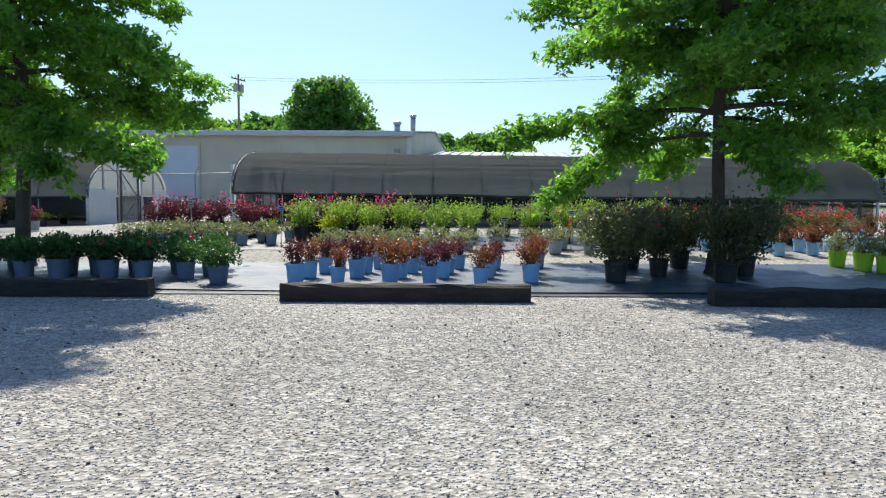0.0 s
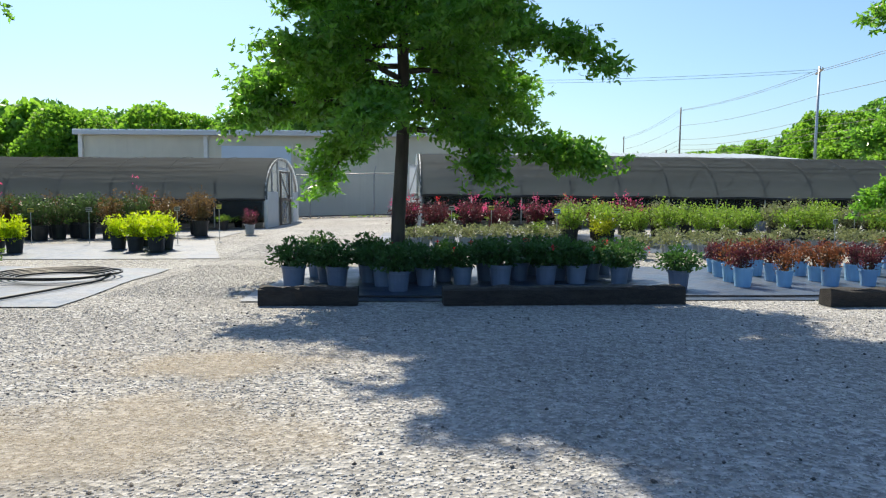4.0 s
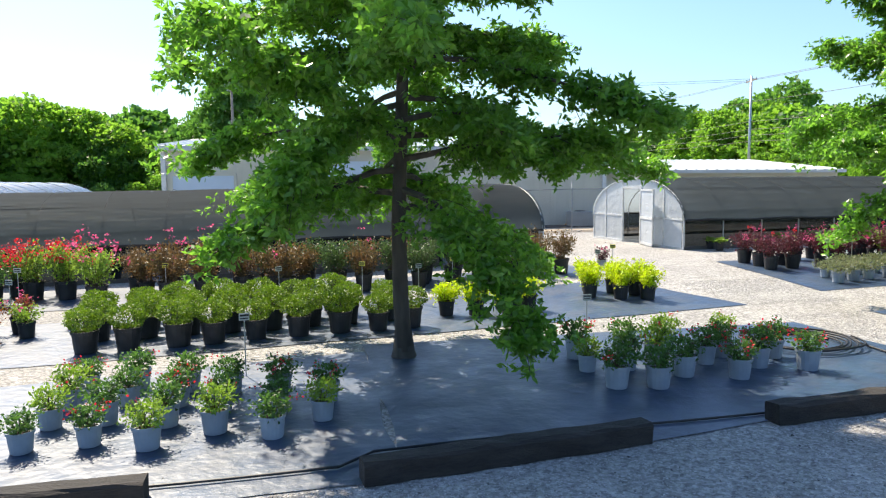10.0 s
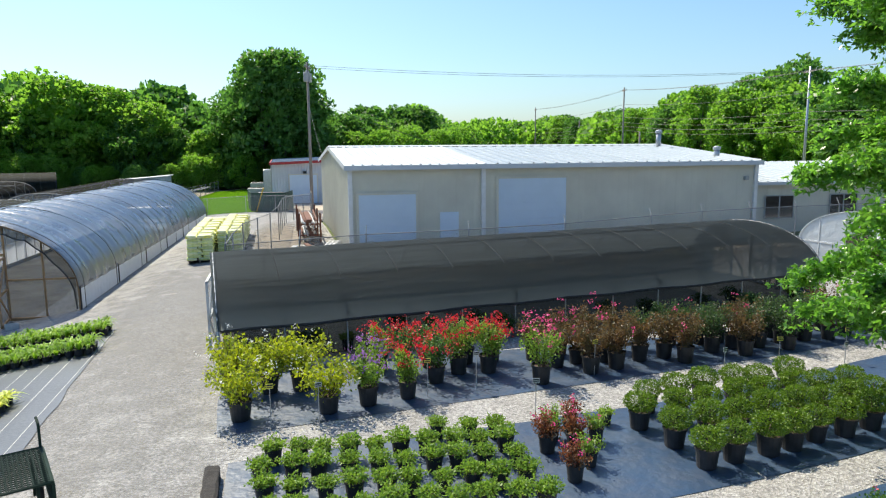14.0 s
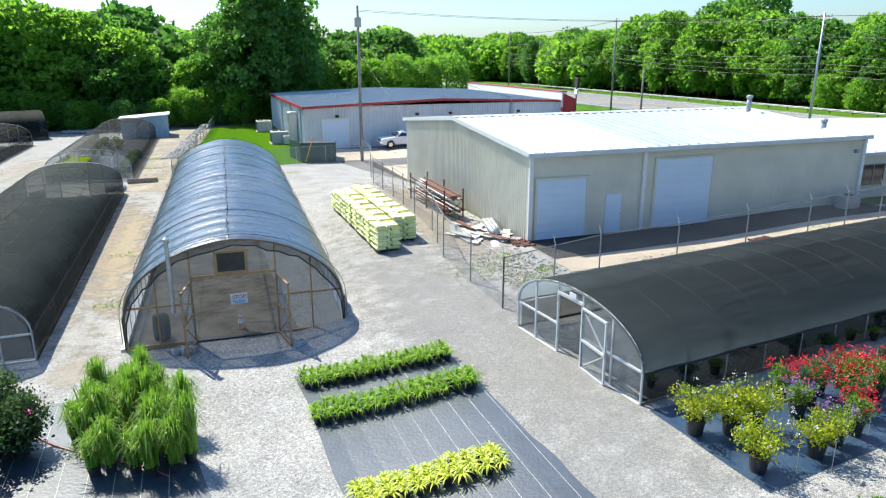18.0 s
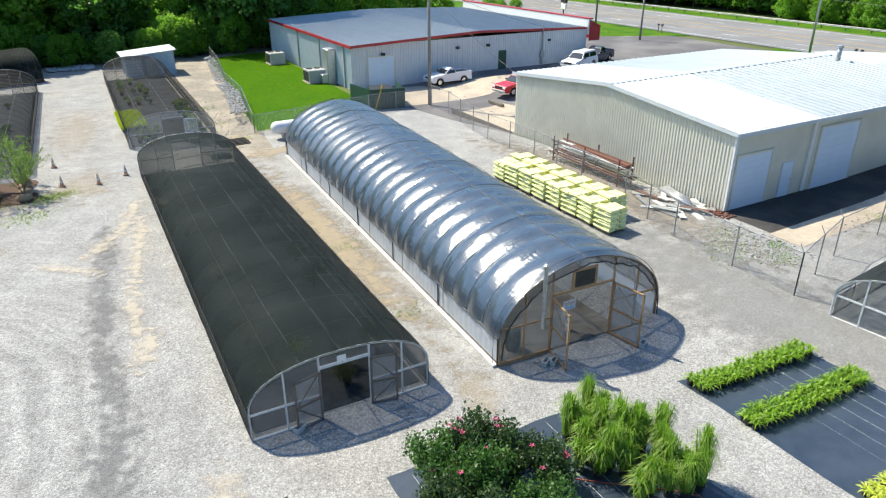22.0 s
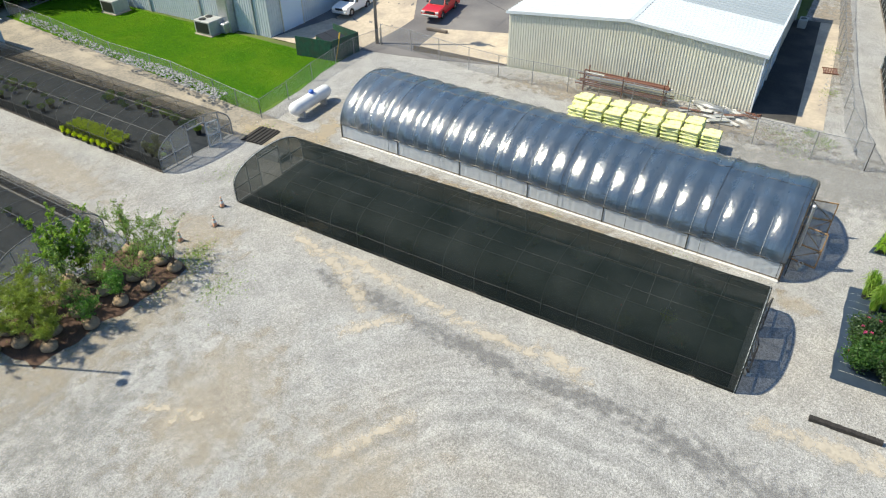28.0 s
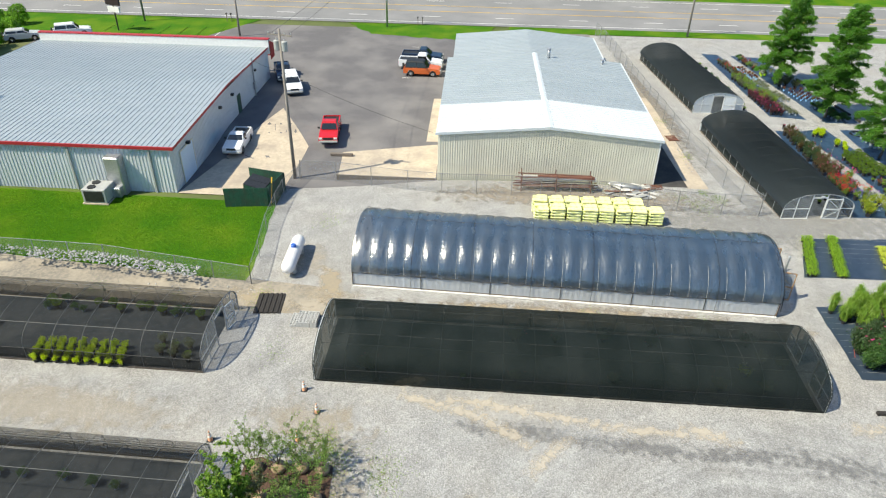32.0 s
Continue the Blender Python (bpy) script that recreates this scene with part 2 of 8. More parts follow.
def gravel_material():
    """Crushed stone: single stones, clumps, broad dusty areas and the arcs of turning tyres."""
    ma = bpy.data.materials.new("gravel")
    ma.use_nodes = True
    t, nodes = ma.node_tree, ma.node_tree.nodes
    link, bsdf = t.links.new, nodes["Principled BSDF"]
    pos = nodes.new("ShaderNodeNewGeometry").outputs["Position"]

    def tex(kind_, scale, detail=4.0):
        n = nodes.new(kind_)
        n.inputs["Scale"].default_value = scale
        if kind_ == "ShaderNodeTexNoise":
            n.inputs["Detail"].default_value = detail
        link(pos, n.inputs["Vector"])
        return n

    def span(f, a, b, lo, hi, smooth=False):
        r = nodes.new("ShaderNodeMapRange")
        if smooth:
            r.interpolation_type = "SMOOTHSTEP"
        for k, v in (("From Min", a), ("From Max", b), ("To Min", lo), ("To Max", hi)):
            r.inputs[k].default_value = v
        link(f, r.inputs["Value"])
        return r.outputs[0]

    def calc(op, a, b):
        m = nodes.new("ShaderNodeMath")
        m.operation = op
        for i, v in enumerate((a, b)):
            if hasattr(v, "is_linked"):
                link(v, m.inputs[i])
            else:
                m.inputs[i].default_value = v
        return m.outputs[0]

    def blend(f, a, b):
        m = nodes.new("ShaderNodeMix")
        m.data_type = "RGBA"
        for sk, v in ((m.inputs[0], f), (m.inputs[6], a), (m.inputs[7], b)):
            if hasattr(v, "is_linked"):
                link(v, sk)
            else:
                sk.default_value = (*v, 1) if isinstance(v, tuple) else v
        return m.outputs[2]

    stone = tex("ShaderNodeTexVoronoi", 34.0)
    sep = nodes.new("ShaderNodeSeparateColor")
    link(stone.outputs["Color"], sep.inputs[0])
    value = span(sep.outputs[0], 0.0, 1.0, 0.60, 1.20)
    value = calc("MULTIPLY", value, span(tex("ShaderNodeTexNoise", 14.0, 4.0).outputs["Fac"], 0.3, 0.7, 0.70, 1.30))
    value = calc("MULTIPLY", value, span(tex("ShaderNodeTexNoise", 0.7, 6.0).outputs["Fac"], 0.3, 0.7, 0.86, 1.12))
    value = calc("MULTIPLY", value, span(tex("ShaderNodeTexNoise", 4.5, 7.0).outputs["Fac"], 0.32, 0.68, 0.95, 1.05))
    # tyre arcs in the turning place, and long wheel tracks
    sh = nodes.new("ShaderNodeVectorMath")
    sh.operation = "SUBTRACT"
    sh.inputs[1].default_value = (-57.5, 34.0, 0.0)
    link(pos, sh.inputs[0])
    fl = nodes.new("ShaderNodeVectorMath")
    fl.operation = "MULTIPLY"
    fl.inputs[1].default_value = (1, 1, 0)
    link(sh.outputs[0], fl.inputs[0])
    ln = nodes.new("ShaderNodeVectorMath")
    ln.operation = "LENGTH"
    link(fl.outputs[0], ln.inputs[0])
    rad = ln.outputs["Value"]
    wob = calc("ADD", rad, span(tex("ShaderNodeTexNoise", 0.25, 2.0).outputs["Fac"], 0.0, 1.0, -0.8, 0.8))
    ring = nodes.new("ShaderNodeTexNoise")
    ring.noise_dimensions = "1D"
    ring.inputs["Scale"].default_value, ring.inputs["Detail"].default_value = 1.7, 5.0
    link(wob, ring.inputs["W"])
    arcs = calc("MULTIPLY", span(ring.outputs["Fac"], 0.3, 0.7, -0.15, 0.10), span(rad, 10.5, 16.0, 1.0, 0.25, True))
    value = calc("MULTIPLY", value, calc("ADD", arcs, 1.0))
    col = blend(sep.outputs[1], (0.350, 0.343, 0.325), (0.385, 0.385, 0.385))
    col = blend(span(tex("ShaderNodeTexNoise", 0.16, 7.0).outputs["Fac"], 0.45, 0.75, 0.0, 0.26), col, (0.41, 0.36, 0.285))
    hsv = nodes.new("ShaderNodeHueSaturation")
    link(col, hsv.inputs["Color"])
    link(value, hsv.inputs["Value"])
    link(hsv.outputs[0], bsdf.inputs["Base Color"])
    bsdf.inputs["Roughness"].default_value = 0.92
    bsdf.inputs["Specular IOR Level"].default_value = 0.2
    b = nodes.new("ShaderNodeBump")
    b.inputs["Strength"].default_value, b.inputs["Distance"].default_value = 1.0, 0.02
    link(calc("ADD", stone.outputs["Distance"], calc("MULTIPLY", tex("ShaderNodeTexNoise", 9.0, 6.0).outputs["Fac"], 1.2)), b.inputs["Height"])
    link(b.outputs[0], bsdf.inputs["Normal"])
    return ma


def soft_patch(name, c1, c2, strength=0.9, ragged=0.75):
    """A thin dusting that thins out to nothing towards its edges."""
    ma = material(name, c1, c2, scale=5, rough=0.95, bump=0.5, bscale=40, coords="World", spec=0.15)
    t, nodes = ma.node_tree, ma.node_tree.nodes
    link = t.links.new
    gen = nodes.new("ShaderNodeTexCoord").outputs["Generated"]
    sb = nodes.new("ShaderNodeVectorMath")
    sb.operation = "SUBTRACT"
    sb.inputs[1].default_value = (0.5, 0.5, 0.5)
    link(gen, sb.inputs[0])
    fl = nodes.new("ShaderNodeVectorMath")
    fl.operation = "MULTIPLY"
    fl.inputs[1].default_value = (1, 1, 0)
    link(sb.outputs[0], fl.inputs[0])
    ln = nodes.new("ShaderNodeVectorMath")
    ln.operation = "LENGTH"
    link(fl.outputs[0], ln.inputs[0])
    ns = nodes.new("ShaderNodeTexNoise")
    ns.inputs["Scale"].default_value, ns.inputs["Detail"].default_value = 1.6, 8.0
    link(nodes.new("ShaderNodeNewGeometry").outputs["Position"], ns.inputs["Vector"])
    m = nodes.new("ShaderNodeMath")
    m.operation = "MULTIPLY_ADD"
    m.inputs[1].default_value = -ragged
    link(ns.outputs["Fac"], m.inputs[0])
    m.inputs[2].default_value = 0.305 + ragged / 2
    d = nodes.new("ShaderNodeMath")
    d.operation = "SUBTRACT"
    link(m.outputs[0], d.inputs[0])
    link(ln.outputs["Value"], d.inputs[1])
    r = nodes.new("ShaderNodeMapRange")
    r.interpolation_type = "SMOOTHSTEP"
    for k, v in (("From Min", -0.15), ("From Max", 0.2), ("To Min", 1.0), ("To Max", 1.0 - strength)):
        r.inputs[k].default_value = v
    link(d.outputs[0], r.inputs["Value"])
    mx, tp = nodes.new("ShaderNodeMixShader"), nodes.new("ShaderNodeBsdfTransparent")
    link(r.outputs[0], mx.inputs[0])
    link(nodes["Principled BSDF"].outputs[0], mx.inputs[1])
    link(tp.outputs[0], mx.inputs[2])
    link(mx.outputs[0], nodes["Material Output"].inputs["Surface"])
    return ma


M = {}
M["gravel"] = gravel_material()
M["dark_stone"] = material("dark_stone", (0.09, 0.088, 0.09), (0.16, 0.15, 0.145), scale=9, rough=0.85, per_leaf=0.5, coords="World", spec=0.25)
M["gravel_stone"] = material("gravel_stone", (0.435, 0.427, 0.42), (0.34, 0.335, 0.335), scale=9, rough=0.8, per_leaf=0.38, coords="World", spec=0.25)
M["earth"] = material("earth", (0.31, 0.275, 0.225), (0.20, 0.185, 0.16), scale=5, rough=0.95, bump=0.7, bscale=14, c3=(0.40, 0.35, 0.275), mix3=0.8, scale3=0.5, coords="World", spec=0.15)
M["far_ground"] = material("far_ground", (0.10, 0.14, 0.035), (0.07, 0.10, 0.03), scale=0.4, rough=0.95, c3=(0.22, 0.20, 0.13), mix3=0.4, scale3=0.05, coords="World", spec=0.1)
M["lawn"] = material("lawn", (0.055, 0.16, 0.007), (0.036, 0.112, 0.006), scale=5, rough=0.9, bump=0.4, bscale=60, c3=(0.115, 0.19, 0.012), mix3=0.9, scale3=0.25, coords="World", spec=0.1)
M["asphalt"] = material("asphalt", (0.15, 0.145, 0.15), (0.105, 0.10, 0.105), scale=25, rough=0.9, bump=0.25, bscale=120, c3=(0.23, 0.22, 0.215), mix3=0.8, scale3=0.16, coords="World", spec=0.2)
# asphalt with the warehouse wall's shade put into its colour
M["shadow_asphalt"] = material("shadow_asphalt", (0.055, 0.055, 0.055), (0.035, 0.036, 0.037), scale=12, rough=0.9, bump=0.25, bscale=120, c3=(0.10, 0.09, 0.08), mix3=0.6, scale3=0.5, coords="World", spec=0.15)
M["road"] = material("road_surface", (0.225, 0.225, 0.23), (0.18, 0.18, 0.185), scale=18, rough=0.9, bump=0.2, bscale=120, c3=(0.29, 0.285, 0.285), mix3=0.6, scale3=0.12, coords="World", spec=0.2)
M["concrete"] = material("concrete", (0.52, 0.44, 0.34), (0.43, 0.37, 0.29), scale=3, rough=0.88, bump=0.15, bscale=80, c3=(0.30, 0.26, 0.22), mix3=0.7, scale3=0.5, coords="World", spec=0.2)
M["mat_cloth"] = material("weed_cloth", (0.016, 0.046, 0.100), (0.012, 0.034, 0.074), scale=2.2, rough=0.40, rough2=0.54, bump=0.3, bscale=7, c3=(0.045, 0.08, 0.130), mix3=0.5, scale3=0.9, coords="World", spec=0.95)
M["paint_white"] = material("paint_white", (0.78, 0.78, 0.76), (0.70, 0.70, 0.68), scale=4, rough=0.6)
M["paint_yellow"] = material("paint_yellow", (0.75, 0.47, 0.04), (0.62, 0.40, 0.05), scale=4, rough=0.7)
M["tie_wood"] = material("tie_wood", (0.028, 0.024, 0.022), (0.015, 0.014, 0.013), scale=10, rough=0.85, bump=0.7, bscale=18, c3=(0.055, 0.047, 0.040), mix3=0.5, scale3=2.2, stretch=(1, 6, 6))
M["old_wood"] = material("old_wood", (0.20, 0.17, 0.14), (0.12, 0.10, 0.09), scale=14, rough=0.85, bump=0.5, bscale=25, stretch=(1, 7, 7))
M["pine"] = material("new_pine", (0.42, 0.25, 0.125), (0.31, 0.185, 0.09), scale=12, rough=0.7, bump=0.2, bscale=30)
M["galv"] = material("galvanised_steel", (0.55, 0.56, 0.57), (0.42, 0.43, 0.45), scale=9, rough=0.42, metal=0.75)
M["shade_grey"] = material("shade_cloth_faded", (0.010, 0.0125, 0.0125), (0.007, 0.009, 0.009), scale=3, rough=0.8, through=0.44, through_c=(0.38, 0.45, 0.49), clear=0.075, spec=0.06, bump=0.8, bscale=2.0, c3=(0.017, 0.020, 0.020), mix3=0.6, scale3=0.8, stretch=(2.2, 0.3, 2.2))
M["shade_black"] = material("shade_cloth_black", (0.0095, 0.0150, 0.0145), (0.0135, 0.0195, 0.0185), scale=2, rough=0.7, through=0.12, through_c=(0.03, 0.036, 0.03), clear=0.19, bump=0.2, bscale=5, c3=(0.030, 0.037, 0.036), mix3=0.6, spec=0.06, scale3=0.45)
M["side_mesh"] = material("side_mesh", (0.016, 0.017, 0.016), (0.024, 0.025, 0.024), scale=3, rough=0.8, clear=0.42, spec=0.1)
M["shade_net"] = material("shade_net_open", (0.016, 0.017, 0.016), (0.024, 0.025, 0.024), scale=3, rough=0.8, clear=0.63, spec=0.1)
M["film_dark"] = material("dark_greenhouse_film", (0.040, 0.074, 0.118), (0.028, 0.054, 0.090), scale=1.4, rough=0.25, rough2=0.36, bump=0.2, bscale=2.2, clear=0.17, coat=1.0, through=0.24, through_c=(0.27, 0.36, 0.46), spec=0.9, c3=(0.085, 0.11, 0.135), mix3=0.6, scale3=0.7, stretch=(0.6, 1.7, 0.6))
def wrinkled(ma, bow):
    """Short tight wrinkles that run out from every bow of the film cover."""
    t, nodes = ma.node_tree, ma.node_tree.nodes
    link, bsdf = t.links.new, nodes["Principled BSDF"]
    co = nodes.new("ShaderNodeTexCoord").outputs["Object"]
    mp = nodes.new("ShaderNodeMapping")
    mp.inputs["Scale"].default_value = (7.0, 0.9, 9.0)
    link(co, mp.inputs["Vector"])
    ns = nodes.new("ShaderNodeTexNoise")
    ns.inputs["Scale"].default_value, ns.inputs["Detail"].default_value = 1.3, 3.0
    link(mp.outputs[0], ns.inputs["Vector"])
    sp = nodes.new("ShaderNodeSeparateXYZ")
    link(co, sp.inputs[0])
    ph = nodes.new("ShaderNodeMath")
    ph.operation = "MULTIPLY"
    ph.inputs[1].default_value = 2 * math.pi / bow
    link(sp.outputs["Y"], ph.inputs[0])
    cs = nodes.new("ShaderNodeMath")
    cs.operation = "COSINE"
    link(ph.outputs[0], cs.inputs[0])
    near = nodes.new("ShaderNodeMapRange")
    for k, v in (("From Min", -0.2), ("From Max", 1.0), ("To Min", 0.4), ("To Max", 1.0)):
        near.inputs[k].default_value = v
    link(cs.outputs[0], near.inputs["Value"])
    ht = nodes.new("ShaderNodeMath")
    ht.operation = "MULTIPLY"
    link(ns.outputs["Fac"], ht.inputs[0])
    link(near.outputs[0], ht.inputs[1])
    bn = nodes.new("ShaderNodeBump")
    bn.inputs["Strength"].default_value, bn.inputs["Distance"].default_value = 0.6, 0.05
    link(ht.outputs[0], bn.inputs["Height"])
    old = bsdf.inputs["Normal"].links[0].from_socket
    link(old, bn.inputs["Normal"])
    sag = nodes.new("ShaderNodeMath")
    sag.operation = "MULTIPLY"
    sag.inputs[1].default_value = -0.013
    link(cs.outputs[0], sag.inputs[0])
    bl = nodes.new("ShaderNodeBump")
    bl.inputs["Strength"].default_value, bl.inputs["Distance"].default_value = 1.0, 1.0
    link(sag.outputs[0], bl.inputs["Height"])
    link(bn.outputs[0], bl.inputs["Normal"])
    link(bl.outputs[0], bsdf.inputs["Normal"])
    link(bl.outputs[0], bsdf.inputs["Coat Normal"])


wrinkled(M["film_dark"], 1.22)
M["film_clear"] = material("clear_film", (0.40, 0.43, 0.45), (0.28, 0.30, 0.32), scale=2.5, rough=0.18, through=0.35, through_c=(0.5, 0.53, 0.55), clear=0.70, bump=0.4, bscale=3)
M["film_white"] = material("white_film", (0.80, 0.84, 0.88), (0.70, 0.75, 0.80), scale=3, rough=0.35, through=0.5, through_c=(0.86, 0.89, 0.92), clear=0.05, bump=0.5, bscale=4)
M["black_plastic"] = material("black_plastic", (0.014, 0.015, 0.016), (0.03, 0.03, 0.032), scale=6, rough=0.5, bump=0.1, bscale=30)
M["soil"] = material("potting_soil", (0.05, 0.035, 0.025), (0.10, 0.07, 0.05), scale=25, rough=0.95, bump=0.8, bscale=60)
M["pot_blue"] = material("pot_slate_blue", (0.155, 0.20, 0.285), (0.12, 0.16, 0.235), scale=5, rough=0.45, per_object=0.16)
M["pot_sky"] = material("pot_sky_blue", (0.26, 0.48, 0.72), (0.22, 0.42, 0.66), scale=5, rough=0.45, per_object=0.12)
M["pot_grey"] = material("pot_pale_grey", (0.31, 0.35, 0.40), (0.25, 0.29, 0.34), scale=5, rough=0.5, per_object=0.12)
M["pot_lime"] = material("pot_lime", (0.40, 0.66, 0.03), (0.34, 0.58, 0.03), scale=5, rough=0.4)
M["bark"] = material("bark", (0.10, 0.085, 0.07), (0.055, 0.047, 0.04), scale=7, rough=0.9, bump=0.9, bscale=22, stretch=(1, 1, 0.25))
M["stem"] = material("stem", (0.13, 0.095, 0.06), (0.08, 0.06, 0.04), scale=9, rough=0.85)
M["oak"] = foliage("oak_leaf", (0.135, 0.295, 0.036), (0.058, 0.172, 0.028), 0.54, 0.65, 0.0, 0.34, 0.7)
M["wood_leaf"] = foliage("woodland_leaf", (0.165, 0.315, 0.036), (0.085, 0.205, 0.030), 0.55, 0.65, 0.55)
M["wood_leaf_dark"] = foliage("woodland_leaf_dark", (0.09, 0.21, 0.036), (0.05, 0.135, 0.028), 0.48, 0.65, 0.55)
M["rose_leaf"] = foliage("rose_leaf", (0.075, 0.165, 0.035), (0.045, 0.105, 0.025))
M["box_leaf"] = foliage("ball_leaf", (0.125, 0.215, 0.013), (0.045, 0.098, 0.012), 0.28, 0.55)
M["lime_leaf"] = foliage("lime_leaf", (0.46, 0.55, 0.012), (0.28, 0.44, 0.012))
M["fresh_leaf"] = foliage("fresh_leaf", (0.20, 0.315, 0.042), (0.10, 0.195, 0.025))
M["gold_leaf"] = foliage("gold_leaf", (0.35, 0.39, 0.016), (0.09, 0.18, 0.02), 0.35, 0.6)
M["pale_leaf"] = foliage("pale_leaf", (0.58, 0.62, 0.10), (0.36, 0.48, 0.06))
M["lily_leaf"] = foliage("lily_leaf", (0.27, 0.42, 0.035), (0.15, 0.28, 0.025), 0.4, 0.5)
M["lawn_blade"] = foliage("lawn_blade", (0.125, 0.265, 0.010), (0.065, 0.165, 0.008), 0.5, 0.4, 0.0, 0.7, 0.15)
M["birch_leaf"] = foliage("birch_leaf", (0.17, 0.27, 0.06), (0.10, 0.18, 0.04), 0.4, 0.5)
M["willow_leaf"] = foliage("willow_leaf", (0.21, 0.27, 0.045), (0.13, 0.19, 0.03), 0.42, 0.5)
M["rose_dark"] = foliage("rose_dark_leaf", (0.045, 0.115, 0.03), (0.028, 0.075, 0.02))
M["bronze_leaf"] = foliage("bronze_leaf", (0.13, 0.072, 0.032), (0.058, 0.092, 0.028))
M["wine_leaf"] = foliage("wine_leaf", (0.095, 0.022, 0.035), (0.045, 0.018, 0.022))
M["barberry_leaf"] = foliage("barberry_leaf", (0.20, 0.062, 0.03), (0.11, 0.10, 0.02))
M["sage_leaf"] = foliage("sage_leaf", (0.17, 0.19, 0.10), (0.10, 0.13, 0.06))
M["smoke_leaf"] = foliage("smoke_leaf", (0.095, 0.112, 0.052), (0.055, 0.068, 0.032))
M["dark_leaf"] = foliage("dark_leaf", (0.055, 0.10, 0.032), (0.034, 0.07, 0.024))
M["grass_leaf"] = foliage("grass_blade", (0.18, 0.33, 0.035), (0.24, 0.31, 0.06), 0.42, 0.45)
M["flower_red"] = foliage("flower_red", (0.62, 0.025, 0.04), (0.45, 0.015, 0.03), 0.3, 0.3)
M["flower_pink"] = foliage("flower_pink", (0.72, 0.08, 0.24), (0.55, 0.05, 0.18), 0.3, 0.3)
M["flower_purple"] = foliage("flower_purple", (0.30, 0.13, 0.45), (0.2, 0.1, 0.32), 0.3, 0.3)
M["flower_white"] = foliage("flower_white", (0.8, 0.8, 0.76), (0.7, 0.7, 0.66), 0.3, 0.2)
M["flower_yellow"] = foliage("flower_yellow", (0.72, 0.55, 0.03), (0.6, 0.45, 0.03), 0.3, 0.2)
M["wall_tan"] = material("wall_tan_metal", (0.66, 0.64, 0.53), (0.62, 0.60, 0.50), scale=1.2, rough=0.5, bump=0.05, bscale=5, c3=(0.46, 0.43, 0.36), mix3=0.3, scale3=0.5)
M["wall_grey"] = material("wall_grey_metal", (0.60, 0.635, 0.66), (0.56, 0.595, 0.62), scale=1.2, rough=0.5, c3=(0.47, 0.50, 0.53), mix3=0.3, scale3=0.5)
M["roof_white"] = material("roof_white_metal", (0.60, 0.64, 0.67), (0.56, 0.60, 0.63), scale=1.0, rough=0.45, c3=(0.52, 0.55, 0.57), mix3=0.4, scale3=0.3)
M["roof_zinc"] = material("roof_zinc_metal", (0.385, 0.43, 0.455), (0.35, 0.395, 0.42), scale=0.8, rough=0.46, metal=0.3, c3=(0.45, 0.485, 0.505), mix3=0.35, scale3=0.25, stretch=(3, 0.4, 1))
M["door_white"] = material("door_white", (0.62, 0.73, 0.84), (0.59, 0.70, 0.81), scale=1.5, rough=0.45)
M["red_trim"] = material("red_trim", (0.42, 0.03, 0.035), (0.34, 0.025, 0.03), scale=3, rough=0.45)
M["rust"] = material("rusty_steel", (0.19, 0.075, 0.045), (0.10, 0.05, 0.04), scale=12, rough=0.85, bump=0.3, bscale=40)
M["white_board"] = material("weathered_white_board", (0.66, 0.65, 0.63), (0.5, 0.49, 0.47), scale=6, rough=0.7)
M["bag"] = material("soil_bag", (0.52, 0.60, 0.16), (0.78, 0.80, 0.60), scale=6, rough=0.4, per_object=0.2, c3=(0.64, 0.68, 0.07), mix3=0.6, scale3=3.0)
M["bag_top"] = material("soil_bag_yellow", (0.80, 0.80, 0.36), (0.82, 0.82, 0.68), scale=2.2, rough=0.3, spec=0.7, c3=(0.84, 0.74, 0.03), mix3=1.0, scale3=2.6)
M["tank_white"] = material("tank_white", (0.80, 0.80, 0.80), (0.74, 0.74, 0.74), scale=3, rough=0.35)
M["blue_cap"] = material("blue_cap", (0.03, 0.12, 0.50), rough=0.4)
M["bin_green"] = material("bin_green", (0.018, 0.085, 0.055), (0.012, 0.06, 0.04), scale=3, rough=0.55, c3=(0.05, 0.05, 0.04), mix3=0.5, scale3=2)
M["hvac"] = material("hvac_grey", (0.40, 0.41, 0.40), (0.34, 0.35, 0.34), scale=3, rough=0.55)
M["pole_wood"] = material("utility_pole_wood", (0.30, 0.27, 0.24), (0.20, 0.18, 0.16), scale=6, rough=0.9, bump=0.4, bscale=20, stretch=(1, 1, 0.2))
M["wire"] = material("cable", (0.05, 0.05, 0.055), rough=0.6)
M["glass"] = material("tinted_glass", (0.015, 0.018, 0.02), rough=0.06, spec=0.9)
M["tyre"] = material("tyre", (0.02, 0.02, 0.021), rough=0.85)
M["chrome"] = material("chrome", (0.6, 0.6, 0.6), rough=0.2, metal=0.9)
M["lamp_red"] = material("lamp_red", (0.5, 0.02, 0.02), rough=0.3)
M["lamp_clear"] = material("lamp_clear", (0.8, 0.8, 0.78), rough=0.2)
M["orange"] = material("cone_orange", (0.72, 0.30, 0.14), (0.66, 0.48, 0.36), scale=6, rough=0.6)
M["sign_yellow"] = material("sign_yellow", (0.78, 0.66, 0.08), (0.7, 0.6, 0.1), scale=4, rough=0.6)
M["sign_grey"] = material("sign_grey", (0.55, 0.55, 0.5), (0.45, 0.45, 0.42), scale=4, rough=0.6)
M["sign_blue"] = material("sign_blue", (0.10, 0.35, 0.75), rough=0.6)
M["sign_dark"] = material("sign_dark", (0.035, 0.022, 0.022), (0.025, 0.018, 0.018), scale=3, rough=0.5)
